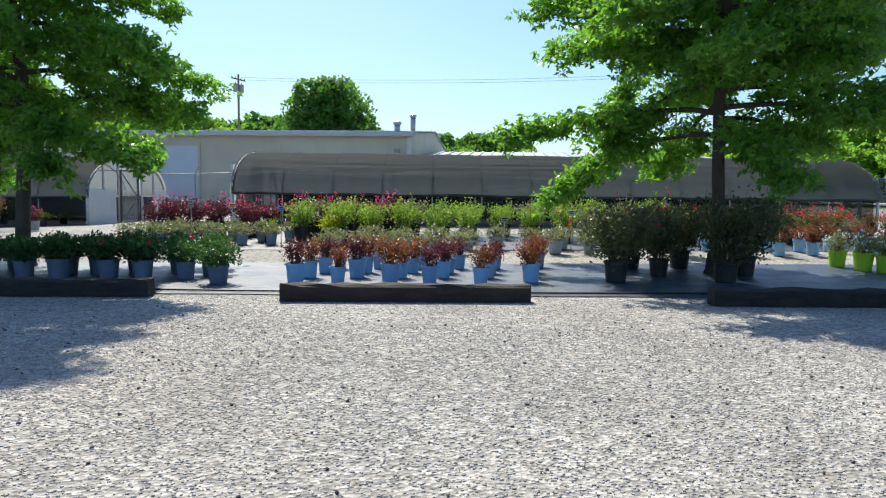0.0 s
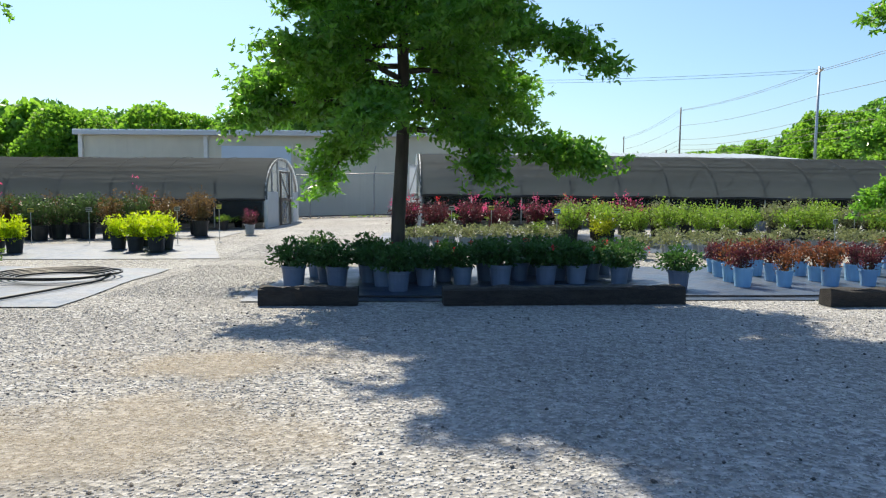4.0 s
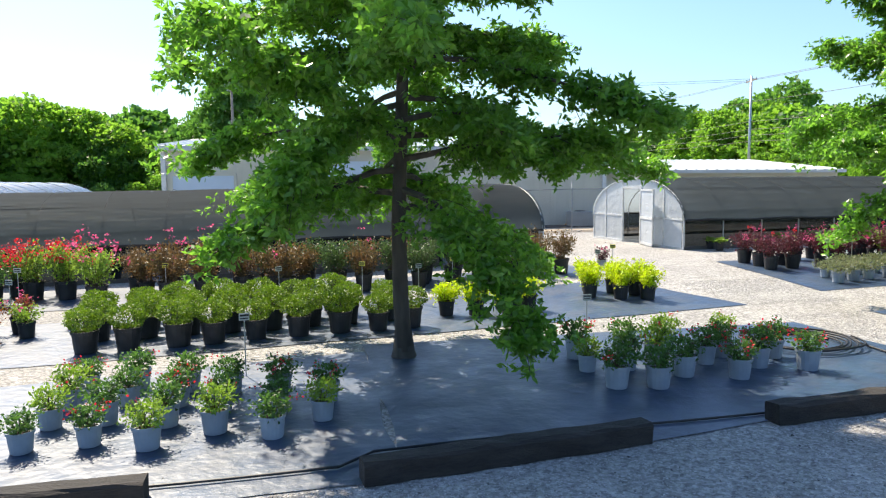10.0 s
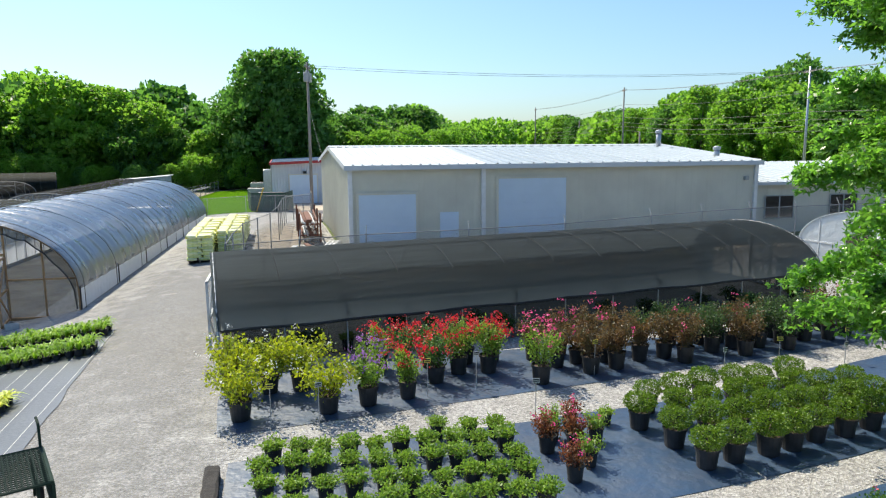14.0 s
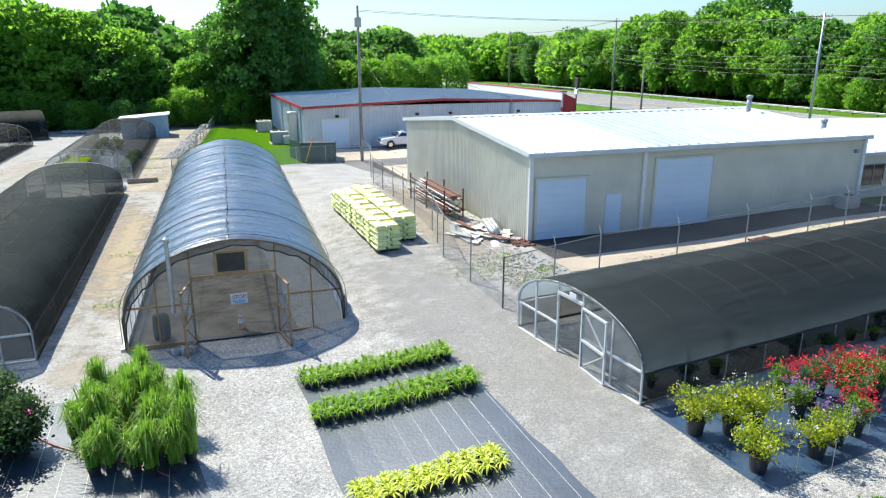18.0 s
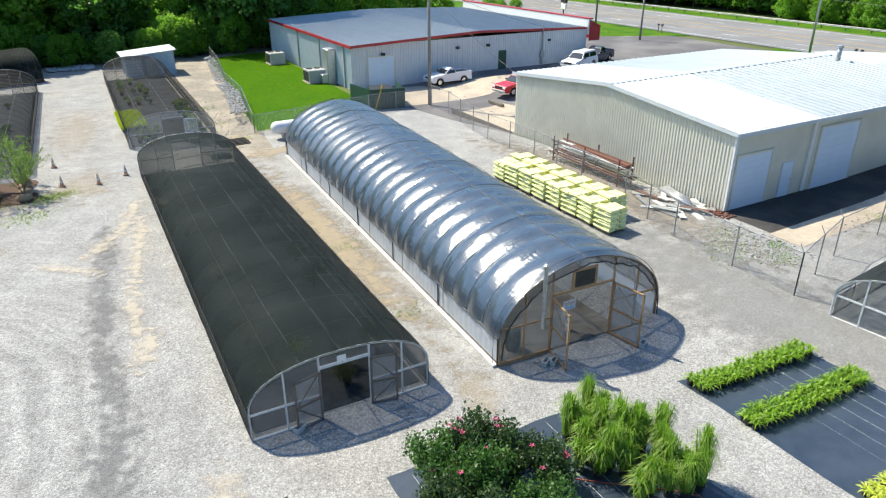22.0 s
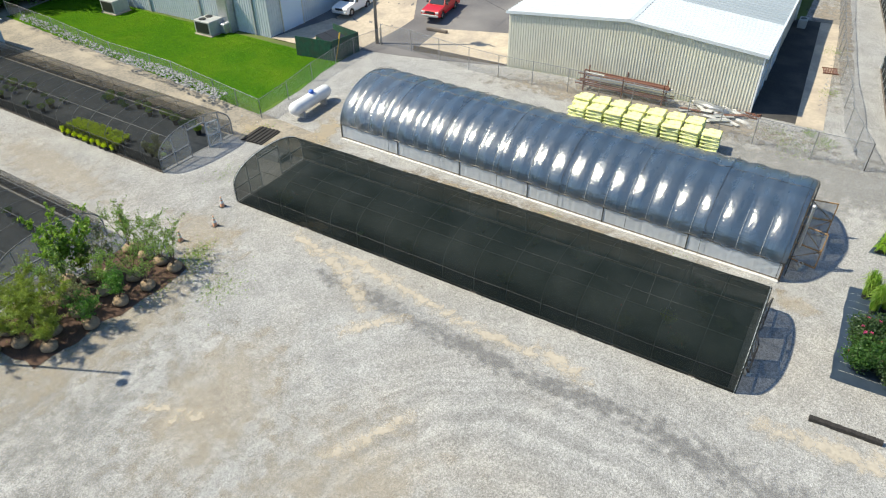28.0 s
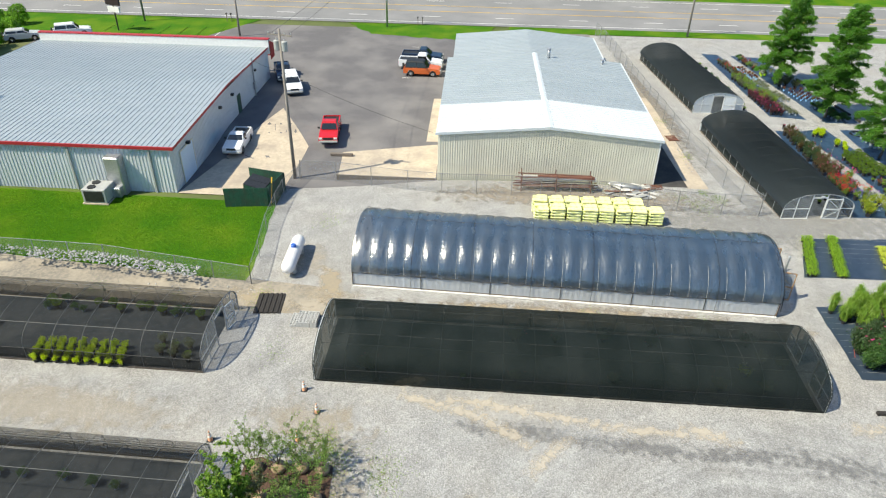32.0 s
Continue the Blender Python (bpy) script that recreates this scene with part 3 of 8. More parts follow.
M["hose_dark"] = material("hose_dark", (0.012, 0.012, 0.013), rough=0.5)
M["hose_red"] = material("hose_red", (0.42, 0.09, 0.06), rough=0.6)
M["burlap"] = material("burlap", (0.36, 0.27, 0.18), (0.20, 0.14, 0.09), scale=20, rough=0.95, bump=0.5, bscale=40)
M["mulch"] = material("mulch", (0.11, 0.06, 0.04), (0.05, 0.032, 0.024), scale=14, rough=0.95, bump=0.9, bscale=30, coords="World")
M["rock"] = material("pale_rock", (0.40, 0.40, 0.39), (0.30, 0.30, 0.30), scale=3, rough=0.9, per_leaf=0.3)
M["shed_blue"] = material("shed_blue", (0.36, 0.48, 0.56), (0.30, 0.42, 0.50), scale=2, rough=0.6)
M["block"] = material("concrete_block", (0.50, 0.50, 0.49), (0.42, 0.42, 0.41), scale=8, rough=0.9)
M["cart_green"] = material("cart_green", (0.013, 0.032, 0.022), (0.02, 0.04, 0.03), scale=5, rough=0.7, spec=0.2)
M["fence_steel"] = material("fence_steel", (0.33, 0.34, 0.345), (0.25, 0.255, 0.26), scale=9, rough=0.55, metal=0.4)
M["netting"] = material("chain_link", (0.45, 0.46, 0.47), (0.36, 0.37, 0.38), scale=30, rough=0.5, metal=0.6, clear=0.80)


# ---- ground, paved areas ----
def sheet(name, corners, dz, ma, label, category="ground", step=1.0, ragged=0.0, kind="structure"):
    """A thin sheet between four corners that follows the ground."""
    a, b, c, d = [Vector((*p, 0)) for p in corners]
    nx = max(1, int(max((b - a).length, (c - d).length) / step))
    ny = max(1, int(max((d - a).length, (c - b).length) / step))
    g, rows = Build(), []
    for j in range(ny + 1):
        row = []
        for i in range(nx + 1):
            u, v = i / nx, j / ny
            p = (a * (1 - u) + b * u) * (1 - v) + (d * (1 - u) + c * u) * v
            if ragged and (i in (0, nx) or j in (0, ny)):
                k = noise.noise(Vector((p.x * 0.9, p.y * 0.9, dz * 50))) * ragged
                q = (a + b + c + d) / 4 - p
                p = p + q.normalized() * k
            row.append((p.x, p.y, gz(p.x, p.y) + dz))
        rows.append(row)
    g.loft(rows, False, False)
    return single(name, g, ma, label, category, kind=kind)


def spaced(lo, hi, fine_lo, fine_hi, fine):
    """Coordinates that are close together inside a stretch and ever wider apart outside it."""
    out, p, s = [], fine_lo, fine
    while p > lo:
        s *= 1.6
        p -= s
        out.append(max(p, lo))
    out = out[::-1]
    n = int((fine_hi - fine_lo) / fine)
    out += [fine_lo + i * fine for i in range(n + 1)]
    p, s = out[-1], fine
    while p < hi:
        s *= 1.6
        p += s
        out.append(min(p, hi))
    return out


M["earth_soft"] = soft_patch("stony_earth", (0.35, 0.30, 0.24), (0.25, 0.225, 0.19), 0.8)
g = Build()
g.loft([[(x, y, gz(x, y) - 0.05) for x in spaced(-2500, 2500, -90, 60, 1.5)] for y in spaced(-400, 2500, -20, 110, 1.5)], False, False)
single("ground", g, M["far_ground"], "rough grass and bare earth reaching to the horizon", "ground", kind="structure")
sheet("gravel_yard", [(-80, -45), (34, -45), (33, 33), (-80, 33)], 0.012, M["gravel"], "pale grey crushed-stone yard", "gravel", 1.2)
sheet("gravel_yard_north", [(-80, 33), (-17.2, 33), (-17.2, 66.4), (-80, 66.4)], 0.012, M["gravel"], "pale grey crushed-stone yard between the tunnels", "gravel", 1.2)
sheet("gravel_lane", [(-80, 66.4), (-36, 66.4), (-36, 108), (-80, 108)], 0.012, M["gravel"], "gravel lane beside the tunnels", "gravel", 1.2)
sheet("bare_strip", [(-36.6, 58), (-33.4, 60), (-28.6, 104), (-36.2, 104)], 0.020, M["earth"], "bare stony earth along the fence", "earth", 0.8, 0.5)
sheet("bare_strip_south", [(-38.6, 26), (-34.0, 26), (-33.4, 62), (-37.4, 62)], 0.022, M["earth_soft"], "worn brown earth between the tunnels", "earth", 0.7)
sheet("bare_strip_fence", [(-22.6, 25), (-17.3, 25), (-17.1, 57), (-21.2, 57)], 0.022, M["earth_soft"], "stony earth beside the warehouse", "earth", 0.8)
sheet("bare_strip_east", [(-20, 26.6), (22, 30.6), (22, 34.2), (-20, 31.2)], 0.016, M["earth_soft"], "stony earth behind the fence", "earth", 0.8, 0.5)
sheet("lawn", [(-33.1, 65.7), (-22.0, 66.4), (-20.85, 104), (-28.8, 104)], 0.03, M["lawn"], "mown bright green lawn", "lawn", 1.0, 0.3)
sheet("asphalt_lot", [(-17.3, 53.1), (33.5, 53.1), (33.5, 76), (-20.8, 76)], 0.020, M["asphalt"], "worn grey asphalt car park", "asphalt", 2.0)
sheet("asphalt_lot_north", [(5.5, 76), (33.5, 76), (33.5, 112), (5.5, 112)], 0.020, M["asphalt"], "worn grey asphalt car park", "asphalt", 2.0)
sheet("asphalt_lot_east", [(19.6, 33), (33.5, 33), (33.5, 53.1), (19.6, 53.1)], 0.020, M["asphalt"], "worn grey asphalt", "asphalt", 2.0)
sheet("concrete_apron", [(-17.4, 28.9), (5, 30.0), (5, 31.6), (-17.4, 30.7)], 0.028, M["concrete"], "stained tan concrete apron before the loading doors", "concrete", 1.5)
# strip as wide as the wall's shadow, coloured dark to deepen it
sheet("asphalt_apron", [(-17.2, 30.7), (5, 31.6), (5, 33.9), (-17.2, 33.9)], 0.030, M["shadow_asphalt"], "asphalt before the loading doors, darkened to deepen the wall's shadow", "asphalt", 1.0)
sheet("concrete_pad", [(-16.8, 53.2), (-9.6, 53.2), (-11.5, 62.6), (-16.6, 62.2)], 0.034, M["concrete"], "tan concrete pad", "concrete", 1.5)
sheet("concrete_strip", [(-21, 66.6), (-10.6, 66.2), (-1.5, 71.0), (-20.9, 75.4)], 0.034, M["concrete"], "pale concrete beside the grey building", "concrete", 1.5)
sheet("concrete_walk", [(-9.0, 53.15), (3, 53.15), (3, 54.6), (-9.0, 54.6)], 0.034, M["concrete"], "pale concrete strip along the warehouse", "concrete", 1.5)
sheet("road", [(36.6, -300), (58.5, -300), (58.5, 420), (36.6, 420)], 0.022, M["road"], "wide grey asphalt highway", "road", 12)
sheet("verge", [(33.4, -120), (36.6, -120), (36.6, 45), (33.4, 45)], 0.026, M["lawn"], "mown green verge", "grass", 3)
sheet("verge_island", [(27.5, 50), (36.3, 47), (36.3, 70), (30, 66)], 0.032, M["lawn"], "green grass island beside the highway", "grass", 1.5, 0.8)
sheet("verge_north", [(24.5, 90), (36.3, 84), (36.6, 320), (24, 320)], 0.030, M["lawn"], "mown green verge", "grass", 4)
sheet("verge_far", [(58.5, -300), (66, -300), (66, 420), (58.5, 420)], 0.030, M["lawn"], "green verge across the highway", "grass", 12)
sheet("bare_ground_woods", [(-60, 104), (-20, 104), (-20, 112), (-60, 112)], 0.02, M["earth"], "rubble and earth at the wood's edge", "earth", 1.0, 0.6)

for x, ma, dashed in ((38.0, "paint_white", 0), (41.6, "paint_white", 1), (45.2, "paint_yellow", 0), (49.2, "paint_yellow", 0), (52.8, "paint_white", 1), (56.8, "paint_white", 0)):
    g = Build()
    y = -100.0
    while y < 220:
        n = 3.0 if dashed else 24.0
        g.add([(x - 0.09, y, 0.040), (x + 0.09, y, 0.040), (x + 0.09, y + n, 0.040), (x - 0.09, y + n, 0.040)], [(0, 1, 2, 3)])
        y += 12.0 if dashed else 24.0
    single("road_marking", g, M[ma], "painted lane line on the highway", "road marking", kind="structure")
for i in range(6):
    g = Build().box(10.2 + 2.7 * i, 54.4, 0.024, 10.3 + 2.7 * i, 59.0, 0.030)
    single("parking_line", g, M["paint_white"], "faded white parking line", "road marking", kind="structure")
for i in range(7):
    g = Build().box(26.0, 88 + 2.8 * i, 0.024, 30.6, 88.1 + 2.8 * i, 0.030)
    single("parking_line", g, M["paint_white"], "white parking line", "road marking", kind="structure")


# ---- weed-cloth beds ----
def striped():
    """Woven black ground cloth with pale marker threads."""
    ma = material("woven_ground_cloth", (0.020, 0.034, 0.056), (0.028, 0.044, 0.070), scale=3, rough=0.42, bump=0.2, bscale=12, c3=(0.045, 0.062, 0.09), mix3=0.6, scale3=0.8, coords="World", spec=0.75)
    return ma


M["cloth_black"] = striped()
M["floor_black"] = material("black_floor_cloth", (0.036, 0.043, 0.050), (0.052, 0.060, 0.068), scale=3, rough=0.9, bump=0.2, bscale=12, c3=(0.09, 0.092, 0.093), mix3=0.5, scale3=0.5, spec=0.1)
BEDS = [
    ("bed_cloth", [(-16.3, 5.9), (-9.6, 6.05), (-9.6, 10.5), (-16.3, 9.4)], "mat_cloth"),
    ("bed_cloth", [(-9.6, 6.05), (-1.75, 7.2), (-2.15, 10.9), (-9.6, 10.9)], "mat_cloth"),
    ("bed_cloth", [(-21.1, 10.2), (-13.0, 10.8), (-13.0, 14.0), (-21.1, 13.4)], "mat_cloth"),
    ("bed_cloth", [(-13.0, 10.8), (-1.9, 12.5), (-3.3, 15.8), (-13.0, 14.0)], "mat_cloth"),
    ("bed_cloth", [(-21.4, 14.5), (-3.4, 16.6), (-3.4, 18.2), (-21.6, 18.2)], "mat_cloth"),
    ("bed_cloth", [(0.1, 7.75), (24.0, 10.8), (24.0, 14.6), (-0.1, 11.4)], "mat_cloth"),
    ("bed_cloth", [(0.5, 13.4), (24.0, 16.4), (24.0, 18.6), (0.5, 17.4)], "mat_cloth"),
    ("bed_cloth", [(-29.4, 13.0), (-24.6, 13.0), (-25.0, 23.7), (-29.6, 25.1)], "cloth_black"),
    ("bed_cloth", [(-40.4, 17.0), (-31.8, 17.0), (-33.1, 25.7), (-40.4, 25.9)], "cloth_black"),
]
for k, (nm, cs, ma) in enumerate(BEDS):
    sheet(nm, cs, 0.022 + 0.004 * (k % 2), M[ma], "dark woven weed cloth laid flat on gravel", "ground cloth", 0.6, 0.10)
for x0, x1, y0, y1, n in ((-29.4, -24.7, 13.4, 23.4, 9), (-40.0, -32.8, 18.0, 25.6, 12)):
    for i in range(n):
        x = x0 + (x1 - x0) * (i + 0.5) / n
        g = Build()
        k = 14
        for j in range(k):
            ya, yb = y0 + (y1 - y0) * j / k, y0 + (y1 - y0) * (j + 1) / k
            g.add([(x, ya, gz(x, ya) + 0.028), (x + 0.012, ya, gz(x, ya) + 0.028), (x + 0.012, yb, gz(x, yb) + 0.028), (x, yb, gz(x, yb) + 0.028)], [(0, 1, 2, 3)])
        single("marker_thread", g, M["sign_grey"], "pale marker thread woven in the ground cloth", "ground cloth", kind="structure")


# ---- metal buildings ----
def ribbed(g, p0, p1, z0, z1a, z1b, pitch=0.3, depth=0.03):
    """A ribbed upright sheet from p0 to p1; its top runs from z1a to z1b."""
    a, b = Vector((*p0, 0)), Vector((*p1, 0))
    d = (b - a).normalized()
    out, ln = Vector((d.y, -d.x, 0)), (b - a).length
    n = max(1, int(ln / pitch))
    lo, hi = [], []
    for i in range(n):
        for f, o in ((0.0, 0), (0.62, 0), (0.72, 1), (0.9, 1)):
            s = (i + f) * ln / n
            p = a + d * s + out * depth * o
            z = z1a + (z1b - z1a) * s / ln
            lo.append((p.x, p.y, z0))
            hi.append((p.x, p.y, z))
    lo.append((b.x, b.y, z0))
    hi.append((b.x, b.y, z1b))
    g.loft([lo, hi], False, False)


def ribbed_roof(g, x0, x1, ya, za, yb, zb, pitch=0.6, depth=0.075):
    n = max(1, int((x1 - x0) / pitch))
    lo, hi = [], []
    for i in range(n):
        for f, o in ((0.0, 0), (0.78, 0), (0.84, 1), (0.94, 1)):
            x = x0 + (i + f) * (x1 - x0) / n
            lo.append((x, ya, za + depth * o))
            hi.append((x, yb, zb + depth * o))
    lo.append((x1, ya, za))
    hi.append((x1, yb, zb))
    g.loft([lo, hi], False, False)


def roll_door(parent, x0, x1, y, z0, z1, ma="door_white"):
    d = part("door", Build().box(x0, y - 0.012, z0, x1, y + 0.02, z1), M[ma], parent, "pale white sectional loading door")
    n = int((z1 - z0) / 0.36)
    for i in range(n):
        za, zb = z0 + (z1 - z0) * i / n, z0 + (z1 - z0) * (i + 1) / n
        part("panel", Build().box(x0, y - 0.03, za, x1, y - 0.014, zb - 0.006), M[ma], d)
    part("frame", Build().box(x0 - 0.12, y - 0.06, z0, x0, y + 0.02, z1 + 0.12).box(x1, y - 0.06, z0, x1 + 0.12, y + 0.02, z1 + 0.12).box(x0, y - 0.06, z1, x1, y + 0.02, z1 + 0.12), M["wall_tan"], d)


X0, X1, Y0, Y1, EAVE, RIDGE, YR = -17.0, 4.75, 33.85, 53.0, 4.3, 5.12, 43.4
wh = thing("warehouse", "tan metal warehouse with a white ribbed roof", "warehouse")
g = Build()
for a, b, za, zb in (((X0, Y1), (X0, YR), EAVE, RIDGE), ((X0, YR), (X0, Y0), RIDGE, EAVE)):
    ribbed(g, a, b, -0.6, za, zb, 0.21, 0.035)
part("end_wall", g, M["wall_tan"], wh)
g = Build()
ribbed(g, (X0, Y0), (X1, Y0), -0.1, EAVE, EAVE, 0.9, 0.008)
part("front_wall", g, M["wall_tan"], wh)
g = Build()
ribbed(g, (X1, Y0), (X1, YR), -0.1, EAVE, RIDGE, 0.32)
ribbed(g, (X1, YR), (X1, Y1), -0.1, RIDGE, EAVE, 0.32)
ribbed(g, (X1, Y1), (X0, Y1), -0.9, EAVE, EAVE, 0.32)
part("back_wall", g, M["wall_tan"], wh)
for nm, xa, xb, ma, pitch in (("roof_bay", X0 - 0.18, -10.4, "roof_white", 0.45), ("roof", -10.4, X1 + 0.15, "roof_zinc", 0.6)):
    g = Build()
    ribbed_roof(g, xa, xb, Y0 - 0.2, EAVE - 0.0, YR, RIDGE + 0.06, pitch)
    ribbed_roof(g, xa, xb, YR, RIDGE + 0.06, Y1 + 0.2, EAVE, pitch)
    part(nm, g, M["roof_white" if nm == "roof_bay" else "roof_zinc"], wh)
part("ridge_cap", Build().add([(X0 - 0.2, YR - 0.3, RIDGE + 0.08), (X1 + 0.1, YR - 0.3, RIDGE + 0.08), (X1 + 0.1, YR, RIDGE + 0.15), (X0 - 0.2, YR, RIDGE + 0.15), (X1 + 0.1, YR + 0.3, RIDGE + 0.08), (X0 - 0.2, YR + 0.3, RIDGE + 0.08)], [(0, 1, 2, 3), (3, 2, 4, 5)]), M["roof_white"], wh)
part("gutter", Build().box(X0 - 0.2, Y0 - 0.34, EAVE - 0.2, X1 + 0.15, Y0 - 0.2, EAVE + 0.02), M["roof_white"], wh, "white metal gutter")
part("rake_trim", Build().add([(X0 - 0.22, Y0 - 0.3, EAVE - 0.16), (X0 - 0.22, YR, RIDGE - 0.1), (X0 - 0.22, Y1 + 0.25, EAVE - 0.16), (X0 - 0.22, Y1 + 0.25, EAVE + 0.07), (X0 - 0.22, YR, RIDGE + 0.13), (X0 - 0.22, Y0 - 0.3, EAVE + 0.07)], [(0, 1, 4, 5), (1, 2, 3, 4)]), M["roof_white"], wh)
for x in (X0 - 0.03, -10.63, X1 - 0.22):
    part("downspout", Build().box(x, Y0 - 0.14, 0.1, x + 0.2, Y0 - 0.02, EAVE - 0.15), M["paint_white"], wh, "white downspout")
roll_door(wh, -16.55, -13.85, Y0 - 0.03, 0.05, 2.95)
roll_door(wh, -9.76, -6.23, Y0 - 0.03, 0.05, 3.6)
d = part("entry_door", Build().box(-12.68, Y0 - 0.07, 0.05, -11.76, Y0 - 0.02, 2.05, 0.01), M["door_white"], wh, "white steel entry door")
part("handle", Build().tube([(-11.86, Y0 - 0.12, 1.0), (-11.86, Y0 - 0.06, 1.0)], 0.025, 8), M["chrome"], d)
for cx, cy, z0, z1, r in ((3.65, 41.9, 5.0, 6.1, 0.16), (3.68, 35.9, 4.4, 5.05, 0.16)):
    v = part("vent_pipe", Build().lathe([(r, z0), (r, z1 - 0.15)], 12, (cx, cy, 0)), M["galv"], wh, smooth=True)
    part("cap", Build().lathe([(r * 1.35, z1 - 0.16), (r * 1.35, z1 - 0.02), (r * 0.5, z1 + 0.05)], 12, (cx, cy, 0)), M["galv"], v)
part("wall_lamp", Build().box(3.9, Y0 - 0.2, 3.3, 4.15, Y0 - 0.01, 3.5, 0.02), M["hvac"], wh)
# lower eastern wing
wing = thing("warehouse_wing", "lower tan wing with a zinc roof", "warehouse")
g = Build()
ribbed(g, (X1 + 0.03, 34.9), (19.5, 34.9), -0.1, 3.1, 3.1, 0.9, 0.008)
ribbed(g, (19.5, 34.9), (19.5, 43.4), -0.1, 3.1, 3.9, 0.32)
ribbed(g, (19.5, 43.4), (19.5, 52.4), -0.1, 3.9, 3.1, 0.32)
ribbed(g, (19.5, 52.4), (X1 + 0.03, 52.4), -0.1, 3.1, 3.1, 0.32)
part("wall", g, M["wall_tan"], wing)
g = Build()
ribbed_roof(g, X1 + 0.16, 19.7, 34.6, 3.1, 43.4, 3.95, 0.6)
ribbed_roof(g, X1 + 0.16, 19.7, 43.4, 3.95, 52.7, 3.1, 0.6)
part("roof", g, M["roof_zinc"], wing)
part("gutter", Build().box(X1 + 0.2, 34.45, 2.95, 19.7, 34.6, 3.12), M["roof_white"], wing)
for x in (6.2, 10.5, 15.0):
    w = part("window", Build().box(x, 34.85, 1.1, x + 1.8, 34.92, 2.3), M["glass"], wing, "dark tinted window")
    part("frame", Build().box(x - 0.06, 34.82, 1.04, x + 1.86, 34.86, 1.1).box(x - 0.06, 34.82, 2.3, x + 1.86, 34.86, 2.36).box(x - 0.06, 34.82, 1.1, x, 34.86, 2.3).box(x + 1.8, 34.82, 1.1, x + 1.86, 34.86, 2.3).box(x + 0.87, 34.82, 1.1, x + 0.93, 34.86, 2.3), M["hvac"], w)
ac = thing("wall_unit", "small grey condenser on the ground by the wall", "air conditioner", (3.0, 33.0, gz(3.0, 33.0)))
part("body", Build().box(-0.6, -0.35, 0, 0.6, 0.35, 0.75, 0.03), M["hvac"], ac)
part("fan_grille", Build().lathe([(0.26, 0.75), (0.26, 0.79), (0.05, 0.8)], 14), M["black_plastic"], ac)

# grey building with red trim
rb = thing("grey_store", "grey metal building with red roof trim", "building")
RX0, RX1, RY0, RY1, RZ, RB = -20.75, 8.6, 75.5, 103.0, 3.65, -0.7
g = Build()
ribbed(g, (RX0, RY0), (RX1, RY0 - 0.3), RB, RZ, RZ, 0.3, 0.04)
part("front_wall", g, M["wall_grey"], rb)
g = Build()
ribbed(g, (RX0, RY1), (RX0, RY0), RB, RZ - 0.1, RZ, 0.3, 0.04)
ribbed(g, (RX1, RY0 - 0.3), (RX1, RY1), RB, RZ, RZ, 0.3)
ribbed(g, (RX1, RY1), (RX0, RY1), RB, RZ, RZ, 0.3)
part("side_wall", g, M["wall_grey"], rb)
g = Build()
n = 60
for (xa, za), (xb, zb) in (((RX0 - 0.15, RZ), ((RX0 + RX1) / 2, RZ + 0.55)), (((RX0 + RX1) / 2, RZ + 0.55), (RX1, RZ + 0.1))):
    lo, hi = [], []
    for i in range(n):
        for f, o in ((0, 0), (0.8, 0), (0.85, 1), (0.95, 1)):
            y = RY0 - 0.4 + (i + f) * (RY1 - RY0 + 0.5) / n
            lo.append((xa, y, za + 0.045 * o))
            hi.append((xb, y, zb + 0.045 * o))
    g.loft([lo, hi], False, False)
part("roof", g, M["roof_zinc"], rb)
part("roof_trim", Build().add([(RX0 - 0.2, RY0 - 0.45, RZ - 0.18), ((RX0 + RX1) / 2, RY0 - 0.45, RZ + 0.37), (RX1, RY0 - 0.45, RZ - 0.1), (RX1, RY0 - 0.45, RZ + 0.14), ((RX0 + RX1) / 2, RY0 - 0.45, RZ + 0.62), (RX0 - 0.2, RY0 - 0.45, RZ + 0.08)], [(0, 1, 4, 5), (1, 2, 3, 4)]), M["red_trim"], rb, "red roof trim")
part("eave_trim", Build().box(RX0 - 0.24, RY0 - 0.44, RZ - 0.2, RX0 - 0.1, RY1 + 0.1, RZ + 0.06), M["red_trim"], rb, "red roof trim")
part("parapet", Build().box(RX1 - 0.1, RY0 - 0.6, RZ - 0.7, RX1 + 0.5, RY1, RZ + 1.0), M["paint_white"], rb, "white parapet")
part("parapet_cap", Build().box(RX1 - 0.14, RY0 - 0.64, RZ + 1.0, RX1 + 0.54, RY1 + 0.04, RZ + 1.1), M["red_trim"], rb, "red parapet cap")
g = Build()
ribbed(g, (RX1 + 0.05, RY0 - 0.66), (RX1 + 1.7, RY0 - 0.66), RZ - 1.4, RZ + 0.9, RZ + 0.2, 0.2)
ribbed(g, (RX1 + 1.7, RY0 - 0.66), (RX1 + 1.7, RY1), RZ - 1.4, RZ + 0.2, RZ + 0.2, 0.3)
part("canopy", g, M["red_trim"], rb, "red metal mansard")
roll_door(rb, -19.0, -16.2, RY0 - 0.07, RB + 0.1, RB + 3.1)
d = part("green_door", Build().box(-3.6, RY0 - 0.28, RB + 0.5, -2.6, RY0 - 0.16, RB + 2.7, 0.01), M["bin_green"], rb, "dark green steel door")
for x in (-17.6, -9.0, -5.2, 3.0):
    part("wall_lamp", Build().box(x, RY0 - 0.45, 2.55, x + 0.35, RY0 - 0.1, 2.8, 0.03), M["black_plastic"], rb)
g = Build().tube([(2.2, RY0 - 0.4, -0.3), (2.2, RY0 - 0.4, 4.4)], 0.09, 8).box(1.95, RY0 - 0.5, 0.8, 2.45, RY0 - 0.3, 1.6)
part("conduit", g, M["hvac"], rb)
